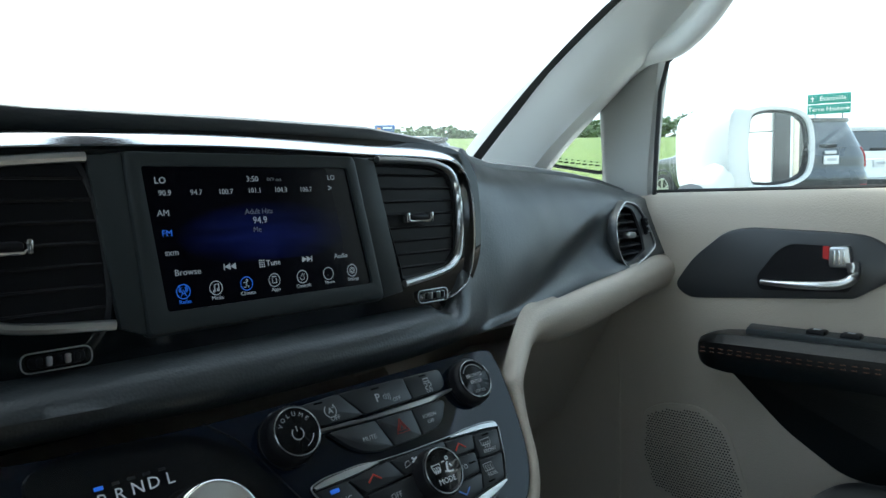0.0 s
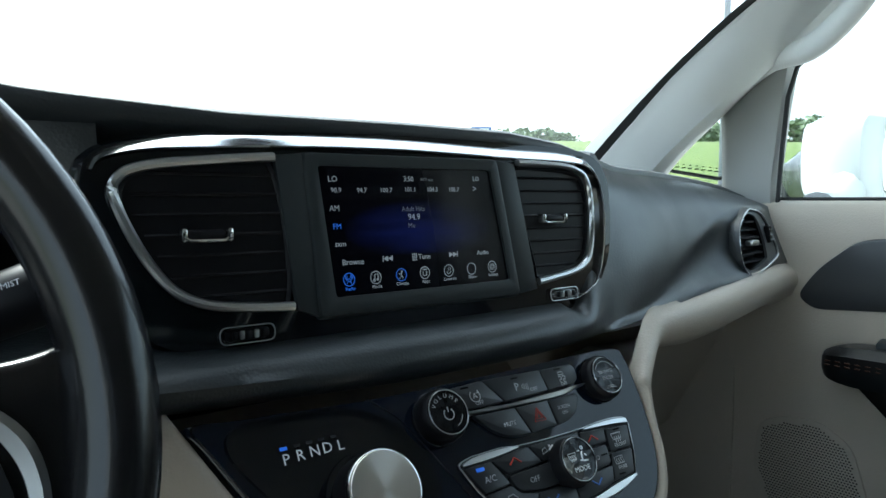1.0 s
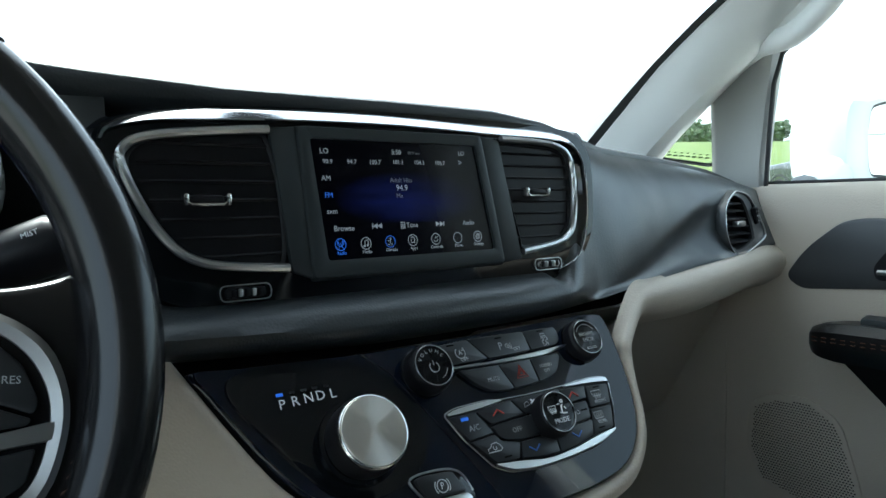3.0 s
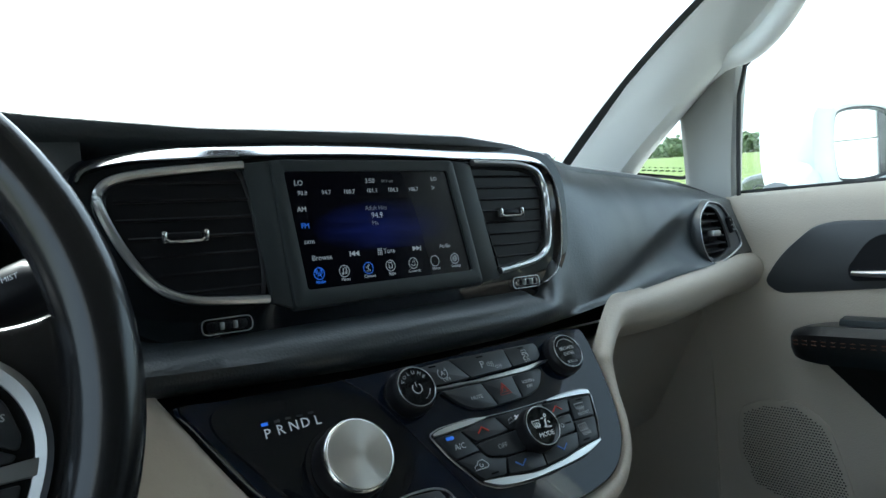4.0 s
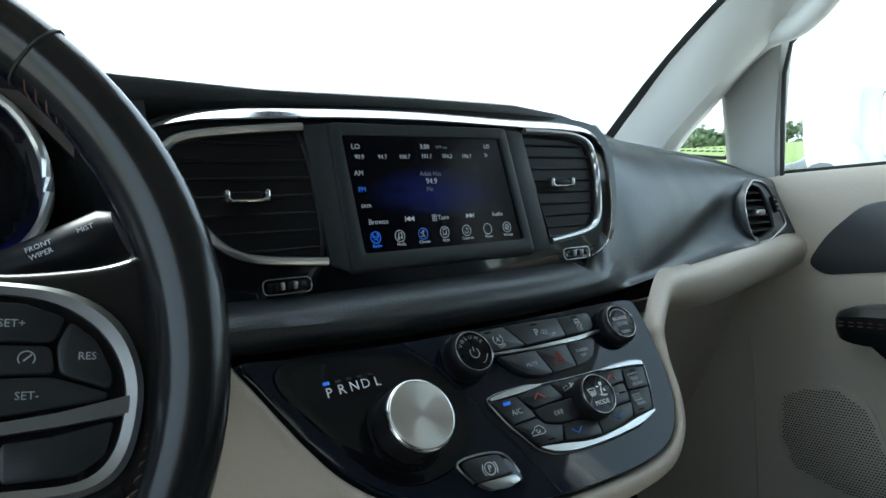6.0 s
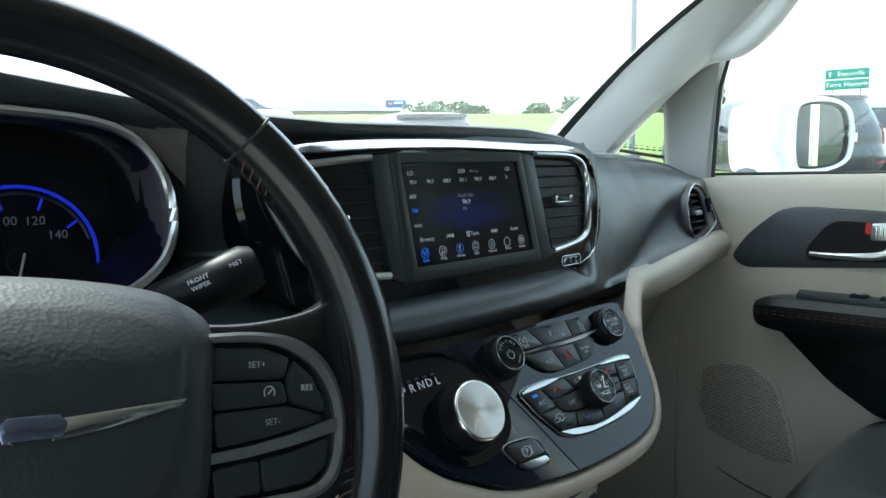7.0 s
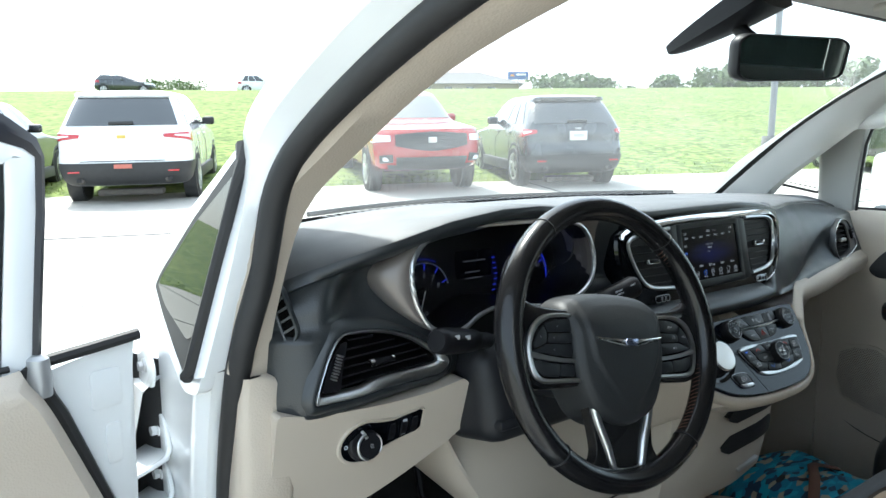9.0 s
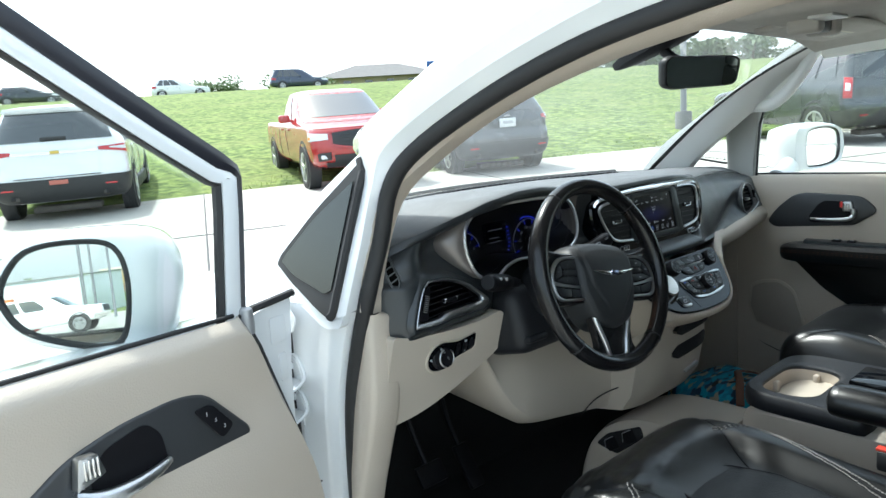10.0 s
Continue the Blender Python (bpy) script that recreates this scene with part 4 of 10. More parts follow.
# raised pod for the gear selector, with a scooped flank
bm = bmesh.new()
POD = [(-0.182, 0.0215), (-0.168, 0.0262), (-0.140, 0.0262), (-0.102, 0.0241), (-0.0806, 0.0156), (-0.0683, 0.0076), (-0.0585, -0.004), (-0.048, -0.022), (-0.045, -0.045), (-0.056, -0.066), (-0.080, -0.078), (-0.110, -0.080), (-0.132, -0.069), (-0.1441, -0.0545), (-0.1541, -0.042), (-0.1682, -0.0207), (-0.1823, 0.0007), (-0.186, 0.013)]
pod = [Vector((p.x, p.y)) for p in smooth_path([(*p, 0) for p in POD], 3, True)]
PC = (-0.108, -0.022)
grid(bm, [[PL(p.x, p.y, 0.0031) for p in pod], [PL(p.x, p.y, 0.0052) for p in shrink(pod, 0.985, PC)], [PL(p.x, p.y, 0.0050) for p in shrink(pod, 0.965, PC)], [PL(p.x, p.y, 0.0036) for p in shrink(pod, 0.90, PC)], [PL(p.x, p.y, 0.0036) for p in shrink(pod, 0.84, PC)]], cu=True)
v = [bm.verts.new(PL(p.x, p.y, 0.0036)) for p in shrink(pod, 0.84, PC)]
cap(bm, v)
podp = part("selector_pod", bm, M_PIANO, ctl, "gloss black selector pod")
for s, u, w in (("P", -0.1493, -0.0031), ("R", -0.1394, -0.0022), ("N", -0.1293, -0.0016), ("D", -0.1201, -0.0013), ("L", -0.1105, -0.0014)):
    legend(s, 0.0102, PLM(u, w, 0.0042), M_LIT, podp)
bm = bmesh.new()
box(bm, PL(-0.1497, 0.0042, 0.0042), (0.0050, 0.0023, 0.0006), M_PANELROT, 0.0002)
part("blue_lamp", bm, M_BLUE, podp, "lit blue lamp")
for u, w in ((-0.1404, 0.0046), (-0.1318, 0.0049), (-0.1230, 0.0052), (-0.1140, 0.0053)):
    bm = bmesh.new()
    box(bm, PL(u, w, 0.0042), (0.0042, 0.0018, 0.0004), M_PANELROT)
    part("unlit_lamp", bm, M_BUTTON, podp)
# rotary selector
SELU, SELW = -0.1005, -0.0395
sel = thing("gear_selector", PL(SELU, SELW, 0.004), "rotary gear selector knob with brushed aluminium top", "gear knob")
bm = bmesh.new()
lathe(bm, [(0.0315, 0), (0.0310, 0.003), (0.0280, 0.004)], PL(SELU, SELW, 0.0035), PN, 40)
part("collar", bm, M_PIANO, sel, "gloss black collar")
bm = bmesh.new()
lathe(bm, [(0.0272, 0), (0.0270, 0.018), (0.0262, 0.0205), (0.0250, 0.021)], PL(SELU, SELW, 0.006), PN, 110, 0.016)
part("grip_ring", bm, M_VENT, sel, "black knurled grip")
bm = bmesh.new()
lathe(bm, [(0.0262, 0), (0.0264, 0.0022), (0.0258, 0.0036), (0.0248, 0.0042)], PL(SELU, SELW, 0.0266), PN, 56)
part("bright_rim", bm, M_CHROME, sel, "polished rim")
bm = bmesh.new()
lathe(bm, [(0.0249, 0), (0.0249, 0.0036), (0.0240, 0.0044), (0.0180, 0.0046), (0.0, 0.0046)], PL(SELU, SELW, 0.0268), PN, 56)
mc = part("metal_cap", bm, M_KNOBTOP, sel, "brushed aluminium cap")
mcm = frame_of(PL(SELU, SELW, 0.0268), PU, PW)
mc.data.transform(mcm.inverted())
mc.matrix_basis = mcm


def knob(u, w, r, h, name, label, rc):
    k = thing(name, PL(u, w, 0.003), label, "knob", "control panel knobs")
    b = bmesh.new()
    lathe(b, [(r * 1.06, 0), (r * 1.06, h * 0.12), (r * 1.0, h * 0.16)], PL(u, w, 0.0025), PN, 36)
    part("base_ring", b, M_PIANO, k)
    b = bmesh.new()
    lathe(b, [(r, 0), (r, h * 0.62), (r * 0.97, h * 0.74), (rc * 1.06, h * 0.90), (rc * 1.02, h * 0.94)], PL(u, w, 0.003 + h * 0.06), PN, 80, 0.012)
    part("grip", b, M_VENT, k, "black knurled grip")
    b = bmesh.new()
    lathe(b, [(rc, 0), (rc, 0.0014), (rc * 0.95, 0.0020), (rc * 0.92, 0.0010), (0, 0.0010)], PL(u, w, 0.003 + h - 0.001), PN, 40)
    part("cap", b, M_PIANO, k, "gloss black cap")
    b = bmesh.new()
    tube(b, [PL(u + rc * 0.97 * math.cos(a), w + rc * 0.97 * math.sin(a), 0.0038 + h) for a in [2 * math.pi * i / 36 for i in range(36)]], 0.00045, 5, True)
    part("bright_ring", b, M_SATINDARK, k)
    return k, 0.003 + h + 0.0004


kv, d = knob(-0.0305, 0.0015, 0.0195, 0.0175, "volume_knob", "black volume knob with power mark on its cap", 0.0168)
for a, ch in zip((62, 40, 17, -6, -32, -54), "VOLUME"):
    legend(ch, 0.0044, PLM(-0.0305 - 0.0118 * math.sin(radians(a)), 0.0015 + 0.0118 * math.cos(radians(a)), d, a), M_TXTDIM, kv)
strokes([arc2(-0.0305, 0.0, 0.0042, 40, 320, 16), [(-0.0305, 0.0015), (-0.0305, 0.0052)]], 0.0004, d, M_TXTDIM, kv, "power_mark")
strokes([arc2(-0.0305, 0.0015, 0.0118, 110, 160, 8)], 0.0003, d, M_TXTDIM, kv, "sweep_mark")
kt, d = knob(0.1450, 0.0045, 0.0195, 0.0125, "tune_knob", "black browse and tune knob", 0.0165)
for s, dw, h in (("BROWSE", 0.0030, 0.0046), ("ENTER", -0.0025, 0.0046), ("SCROLL", -0.0105, 0.0036)):
    legend(s, h, PLM(0.1450, 0.0045 + dw, d), M_TXTDIM, kt)
strokes([arc2(0.1450, 0.0045, 0.0125, -60, 60, 12)], 0.00035, d, M_TXTDIM, kt, "sweep_mark")
MU, MW = 0.0725, -0.0555
km, d = knob(MU, MW, 0.0190, 0.0175, "mode_knob", "black climate mode knob", 0.0172)
legend("MODE", 0.0058, PLM(MU, MW - 0.0075, d), M_TXT, km)
strokes([[(MU + 0.001, MW - 0.001), (MU + 0.003, MW - 0.002), (MU + 0.0045, MW + 0.004), (MU + 0.0058, MW + 0.0050)], [(MU + 0.004, MW - 0.002), (MU + 0.0085, MW - 0.0025)]], 0.0007, d, M_TXT, km, "flow_mark")
strokes([arc2(MU + 0.0062, MW + 0.0078, 0.0012, 0, 360, 8), [(MU + 0.0005, MW + 0.006), (MU + 0.0030, MW + 0.006)], [(MU + 0.0085, MW + 0.001), (MU + 0.0070, MW + 0.003)]], 0.0006, d, M_TXT, km, "person_mark")
strokes([[(MU - 0.0090, MW + 0.0005), (MU - 0.0100, MW + 0.0055), (MU - 0.0020, MW + 0.0055), (MU - 0.0028, MW + 0.0005), (MU - 0.0090, MW + 0.0005)]] + [[(MU - 0.0080 + 0.002 * k, MW - 0.001), (MU - 0.0074 + 0.002 * k, MW + 0.0015), (MU - 0.0082 + 0.002 * k, MW + 0.0038)] for k in range(3)], 0.00045, d, M_TXT, km, "screen_mark")


def button(poly, name="button", parent=None, r=0.0025, h=0.0045, material=None, label="", d0=0.003):
    b = bmesh.new()
    prism(b, [PL(p.x, p.y, d0) for p in round_poly(poly, r, 3)], PN * h, 0.0009)
    return part(name, b, material or M_BUTTON, parent, label)


def slot(u, w, d, parent):
    b = bmesh.new()
    box(b, PL(u, w, d), (0.0072, 0.0013, 0.0004), M_PANELROT)
    return part("lamp_slot", b, M_SLOTDARK, parent)


# radio keys above and below a bright bar
RB = 0.0076
tops = [button(q, "radio_button", ctl, r) for q, r in (
    ([(-0.0195, 0.0205), (0.0176, 0.0226), (0.0328, 0.0030), (-0.0050, 0.0028)], 0.0025), ([(0.0188, 0.0226), (0.0792, 0.0222), (0.0808, 0.0042), (0.0342, 0.0030)], 0.0015),
    ([(0.0804, 0.0222), (0.1170, 0.0222), (0.1192, 0.0185), (0.1188, 0.0090), (0.1120, 0.0050), (0.0820, 0.0042)], [0.0015, 0.003, 0.003, 0.003, 0.003, 0.0015]))]
strokes([arc2(0.0070, 0.0118, 0.0048, 40, 320, 14), [(0.0105, 0.0162), (0.0110, 0.0138), (0.0086, 0.0140)]], 0.0004, RB, M_TXTDIM, tops[0], "circle_mark")
legend("A", 0.0062, PLM(0.0070, 0.0118, RB), M_TXTDIM, tops[0])
legend("OFF", 0.0046, PLM(0.0092, 0.0058, RB), M_TXTDIM, tops[0])
legend("P", 0.0092, PLM(0.0500, 0.0118, RB), M_TXTDIM, tops[1])
strokes([[(0.0550, 0.0120), (0.0575, 0.0138), (0.0575, 0.0092), (0.0550, 0.0105), (0.0550, 0.0120)], [(0.0592, 0.0128), (0.0597, 0.0104), (0.0592, 0.0085)], [(0.0608, 0.0136), (0.0615, 0.0104), (0.0608, 0.0078)]], 0.0004, RB, M_TXTDIM, tops[1], "sensor_mark")
legend("OFF", 0.0046, PLM(0.0665, 0.0074, RB), M_TXTDIM, tops[1])
strokes([[(0.0975, 0.0148), (0.0980, 0.0172), (0.1030, 0.0172), (0.1036, 0.0148), (0.0975, 0.0148)], arc2(0.0985, 0.0120, 0.0016, -60, 150, 6) + arc2(0.0985, 0.0095, 0.0012, -30, -180, 5), arc2(0.1028, 0.0120, 0.0016, -60, 150, 6) + arc2(0.1028, 0.0095, 0.0012, -30, -180, 5)], 0.0005, RB, M_TXTDIM, tops[2], "car_mark")
legend("OFF", 0.0042, PLM(0.1008, 0.0066, RB), M_TXTDIM, tops[2])
for (u, w), p_ in zip(((-0.0005, 0.0193), (0.0503, 0.0194), (0.0988, 0.0200)), tops):
    slot(u, w, RB, p_)
bm = bmesh.new()
rows = []
for u, wt, wb in ((-0.0075, 0.0018, -0.0012), (0.005, 0.0016, -0.0018), (0.0190, 0.0016, -0.0022), (0.030, 0.0008, -0.0026), (0.0540, 0.0012, -0.0030), (0.0770, 0.0018, -0.0030), (0.0970, 0.0026, -0.0024), (0.1120, 0.0040, 0.0005), (0.1235, 0.0040, 0.0022)):
    rows.append([PL(u, wt, 0.003), PL(u, wt - 0.0003, RB - 0.0006), PL(u, wt - 0.0010, RB + 0.0006), PL(u, wb + 0.0008, RB - 0.0002), PL(u, wb, 0.003)])
cols = [smooth_path([r[j] for r in rows], 4) for j in range(5)]
grid(bm, [list(c) for c in zip(*cols)])
part("bright_bar", bm, M_SATIN, ctl, "satin chrome divider bar")
lows = [button(q, "radio_button", ctl, r) for q, r in (
    ([(0.0000, -0.0030), (0.0402, -0.0038), (0.0482, -0.0258), (0.0360, -0.0257), (0.0221, -0.0225), (0.0120, -0.0160)], [0.002, 0.0012, 0.0012, 0.004, 0.004, 0.004]), ([(0.0414, -0.0038), (0.0756, -0.0036), (0.0766, -0.0247), (0.0496, -0.0258)], 0.0012),
    ([(0.0768, -0.0036), (0.1090, -0.0026), (0.1108, -0.0060), (0.1018, -0.0183), (0.0915, -0.0231), (0.0780, -0.0247)], [0.0012, 0.002, 0.003, 0.004, 0.004, 0.0012]))]
legend("MUTE", 0.0048, PLM(0.0305, -0.0150, RB), M_TXTDIM, lows[0])
strokes([[(0.0612 + q * x, -0.0135 + q * y - 0.0004) for x, y in ((-0.0060, -0.0044), (0.0060, -0.0044), (0, 0.0062), (-0.0060, -0.0044))] for q in (1.0, 0.52)], 0.0005, RB, M_RED, lows[1], "hazard_mark", "red hazard triangle")
legend("SCREEN", 0.0040, PLM(0.0905, -0.0118, RB), M_TXTDIM, lows[2])
legend("OFF", 0.0040, PLM(0.0900, -0.0165, RB), M_TXTDIM, lows[2])

# climate panel
CO = [(-0.0252, -0.0345), (-0.0135, -0.0315), (0.0168, -0.0305), (0.0308, -0.0325), (0.0595, -0.0332), (0.1015, -0.0325), (0.1210, -0.0308), (0.1396, -0.0307), (0.1530, -0.0322), (0.1560, -0.0375), (0.1492, -0.0607), (0.1400, -0.0795), (0.1145, -0.0878), (0.0772, -0.0911), (0.0438, -0.0915), (0.0177, -0.0884), (0.0038, -0.0813), (-0.0146, -0.0562)]
CC = (0.064, -0.060)
cl = thing("climate_control", PL(0.06, -0.07), "black climate control panel with silver corner trim", "control panel")
cop = [Vector((p.x, p.y)) for p in round_poly(CO, 0.004, 3)]
bm = bmesh.new()
grid(bm, [[PL(p.x, p.y, 0.003) for p in shrink(cop, 1.012, CC)], [PL(p.x, p.y, 0.0058) for p in shrink(cop, 1.005, CC)], [PL(p.x, p.y, 0.0046) for p in shrink(cop, 0.985, CC)]], cu=True)
v = [bm.verts.new(PL(p.x, p.y, 0.0046)) for p in shrink(cop, 0.985, CC)]
cap(bm, v)
part("base_plate", bm, M_VENT, cl, "black recessed plate")
bm = bmesh.new()
tube(bm, [PL(p.x, p.y, 0.0048) for p in shrink(cop, 1.016, CC)], 0.0007, 5, True)
part("edge_line", bm, M_SATINDARK, cl, "thin bright edge")


def trim_band(outer, inner, d0, d1):
    """A raised silver band between two edges of the same count."""
    b = bmesh.new()
    o, i = smooth_path([(*p, 0) for p in outer], 4), smooth_path([(*p, 0) for p in inner], 4)
    grid(b, [[PL(a.x, a.y, d0), PL(a.x * 0.9 + c.x * 0.1, a.y * 0.9 + c.y * 0.1, d1), PL(a.x * 0.15 + c.x * 0.85, a.y * 0.15 + c.y * 0.85, d1), PL(c.x, c.y, d0)] for a, c in zip(o, i)])
    return part("silver_trim", b, M_SATIN, cl, "satin silver trim")


trim_band([(-0.0248, -0.0350), (-0.0120, -0.0318), (0.0168, -0.0308), (0.0300, -0.0326)], [(-0.0238, -0.0370), (-0.0080, -0.0372), (0.0120, -0.0362), (0.0302, -0.0336)], 0.0046, 0.0082)
trim_band([(0.1010, -0.0328), (0.1210, -0.0312), (0.1396, -0.0311), (0.1535, -0.0330)], [(0.1015, -0.0338), (0.1225, -0.0352), (0.1396, -0.0362), (0.1540, -0.0378)], 0.0046, 0.0082)
trim_band([(0.0042, -0.0812), (0.0190, -0.0884), (0.0438, -0.0912), (0.0772, -0.0907), (0.1145, -0.0874), (0.1395, -0.0800)], [(0.0044, -0.0802), (0.0300, -0.0826), (0.0592, -0.0866), (0.0900, -0.0843), (0.1150, -0.0800), (0.1400, -0.0780)], 0.0046, 0.0082)
CB = {"ac": ([(-0.0240, -0.0384), (0.0005, -0.0384), (0.0112, -0.0572), (-0.0127, -0.0586)], 0.0015), "warm": ([(0.0020, -0.0384), (0.0281, -0.0350), (0.0382, -0.0350), (0.0470, -0.0486), (0.0122, -0.0500)], 0.0015),
      "off": ([(0.0118, -0.0520), (0.0560, -0.0500), (0.0560, -0.0672), (0.0362, -0.0676), (0.0168, -0.0637)], [0.002, 0.001, 0.001, 0.004, 0.005]), "fan": ([(0.0400, -0.0350), (0.0930, -0.0342), (0.0930, -0.0420), (0.0660, -0.0470), (0.0486, -0.0484)], 0.0015),
      "warm_far": ([(0.0945, -0.0352), (0.1235, -0.0366), (0.1205, -0.0478), (0.0945, -0.0488)], 0.0015), "front": ([(0.1250, -0.0378), (0.1518, -0.0392), (0.1462, -0.0570), (0.1206, -0.0563)], 0.0015), "auto": ([(0.0880, -0.0504), (0.1190, -0.0498), (0.1168, -0.0654), (0.0880, -0.0666)], [0.001, 0.003, 0.003, 0.001]),
      "rear": ([(0.1202, -0.0578), (0.1458, -0.0585), (0.1376, -0.0775), (0.1130, -0.0788)], 0.0015), "cool_far": ([(0.0715, -0.0740), (0.0900, -0.0684), (0.1170, -0.0668), (0.1118, -0.0785), (0.0962, -0.0822), (0.0705, -0.0850)], 0.0015),
      "cool": ([(0.0340, -0.0692), (0.0552, -0.0690), (0.0700, -0.0740), (0.0693, -0.0852), (0.0503, -0.0846), (0.0300, -0.0812)], 0.0015), "recirc": ([(-0.0120, -0.0602), (0.0114, -0.0588), (0.0165, -0.0650), (0.0330, -0.0692), (0.0266, -0.0808), (0.0050, -0.0796)], 0.0015)}
CD = 0.0085
cb = {k: button(q, "climate_button", cl, r, 0.0036, None, "", 0.0048) for k, (q, r) in CB.items()}
legend("A/C", 0.0066, PLM(-0.0050, -0.0500, CD), M_TXTDIM, cb["ac"])
legend("OFF", 0.0058, PLM(0.0345, -0.0592, CD), M_TXTDIM, cb["off"])
legend("AUTO", 0.0052, PLM(0.0990, -0.0582, CD), M_TXTDIM, cb["auto"])
slot(0.1120, -0.0570, CD, cb["auto"])
legend("FRONT", 0.0044, PLM(0.1352, -0.0530, CD), M_TXTDIM, cb["front"])
legend("REAR", 0.0044, PLM(0.1275, -0.0703, CD), M_TXTDIM, cb["rear"])
slot(0.1365, -0.0402, CD, cb["front"])
slot(0.1238, -0.0752, CD, cb["rear"])
slot(0.0166, -0.0773, CD, cb["recirc"])
wav = [[(-0.0026 + 0.0026 * k, -0.0028), (-0.0020 + 0.0026 * k, -0.0012), (-0.0030 + 0.0026 * k, 0.0004), (-0.0022 + 0.0026 * k, 0.0020)] for k in range(3)]
strokes([[(0.1335 + u, -0.0470 + w) for u, w in [(-0.0046, -0.0010), (-0.0058, 0.0038), (0.0058, 0.0038), (0.0046, -0.0010), (-0.0046, -0.0010)]]] + [[(0.1335 + u, -0.0478 + w) for u, w in ln] for ln in wav], 0.0004, CD, M_TXTDIM, cb["front"], "defrost_mark")
strokes([[(0.1260 + u, -0.0645 + w) for u, w in [(-0.0048, -0.0026), (-0.0048, 0.0030), (0.0048, 0.0030), (0.0048, -0.0026), (-0.0048, -0.0026)]]] + [[(0.1260 + u, -0.0648 + w) for u, w in ln] for ln in wav], 0.0004, CD, M_TXTDIM, cb["rear"], "defrost_mark")
for k, u, w in (("warm", 0.0216, -0.0424), ("warm_far", 0.1062, -0.0424)):
    strokes([[(u - 0.0056, w - 0.0020), (u, w + 0.0024), (u + 0.0056, w - 0.0020)]], 0.0008, CD, M_RED, cb[k], "arrow_mark", "red arrow")
for k, u, w in (("cool", 0.0452, -0.0765), ("cool_far", 0.0940, -0.0752)):
    strokes([[(u - 0.0056, w + 0.0020), (u, w - 0.0024), (u + 0.0056, w + 0.0020)]], 0.0008, CD, M_BLUELEG, cb[k], "arrow_mark", "blue arrow")
strokes([[(0.0500, -0.0436), (0.0510, -0.0402), (0.0545, -0.0390), (0.0560, -0.0420), (0.0500, -0.0436)]], 0.0004, CD, M_TXTDIM, cb["fan"], "wedge_mark")
strokes([[(0.0602 + 0.0030 * math.cos(a), -0.0402 + 0.0026 * math.sin(a)), (0.0602, -0.0402)] for a in (0.6, 2.2, 3.7, 5.3)], 0.0009, CD, M_TXT, cb["fan"], "blower_mark")
strokes([[(0.0655, -0.0412), (0.0665, -0.0376), (0.0715, -0.0372), (0.0715, -0.0416), (0.0655, -0.0412)]], 0.0004, CD, M_TXTDIM, cb["fan"], "wedge_mark")
strokes([[(0.0000, -0.0712), (0.0004, -0.0684), (0.0032, -0.0676), (0.0050, -0.0650), (0.0098, -0.0646), (0.0128, -0.0674), (0.0140, -0.0700), (0.0120, -0.0714), (0.0000, -0.0712)], arc2(0.0070, -0.0684, 0.0016, 60, 330, 8)], 0.0005, CD, M_TXTDIM, cb["recirc"], "recirculation_mark")
bm = bmesh.new()
box(bm, PL(-0.0113, -0.0417, CD), (0.0072, 0.0028, 0.0006), M_PANELROT, 0.0002)
part("blue_lamp", bm, M_BLUE, cl, "lit blue lamp")
# parking brake switch
pk = thing("parking_brake_switch", PL(-0.048, -0.086, 0.003), "black parking brake switch with silver lower edge", "switch")
PKO = [(-0.0725, -0.0755), (-0.0657, -0.0718), (-0.0442, -0.0722), (-0.0318, -0.0752), (-0.0252, -0.0822), (-0.0208, -0.0976), (-0.0255, -0.1015), (-0.0473, -0.1010), (-0.0622, -0.0932)]
bm = bmesh.new()
prism(bm, [PL(p.x, p.y, 0.0028) for p in round_poly(PKO, 0.003)], PN * 0.0020, 0.0008)
part("surround", bm, M_PIANO, pk, "gloss black surround")
bm = bmesh.new()
tube(bm, [PL(p.x, p.y, 0.0046) for p in smooth_path([(-0.0640, -0.0905, 0), (-0.0722, -0.0762, 0), (-0.0655, -0.0722, 0), (-0.0442, -0.0726, 0), (-0.0322, -0.0757, 0), (-0.0262, -0.0822, 0), (-0.0226, -0.0930, 0)], 4)], 0.0010, 6)
part("bright_rim", bm, M_SATINDARK, pk, "bright rim")
bm = bmesh.new()
prism(bm, [PL(p.x, p.y, 0.004) for p in round_poly([(-0.0695, -0.0755), (-0.0640, -0.0738), (-0.0370, -0.0760), (-0.0296, -0.0926), (-0.0632, -0.0912)], 0.003)], PN * 0.0045, 0.0016)
pb = part("rocker", bm, M_BUTTON, pk)
bm = bmesh.new()
prism(bm, [PL(p.x, p.y, 0.004) for p in round_poly([(-0.0628, -0.0922), (-0.0298, -0.0936), (-0.0265, -0.0985), (-0.0370, -0.1008), (-0.0532, -0.0990)], 0.002)], PN * 0.0050, 0.0012)
part("silver_edge", bm, M_SATIN, pk, "satin silver edge")
legend("P", 0.0068, PLM(-0.0490, -0.0845, 0.0087), M_TXT, pb)
strokes([arc2(-0.0490, -0.0845, 0.0046, 0, 360, 18), arc2(-0.0490, -0.0845, 0.0064, 50, 130, 8), arc2(-0.0490, -0.0845, 0.0064, 230, 310, 8)], 0.0004, 0.0087, M_TXT, pb, "ring_mark")

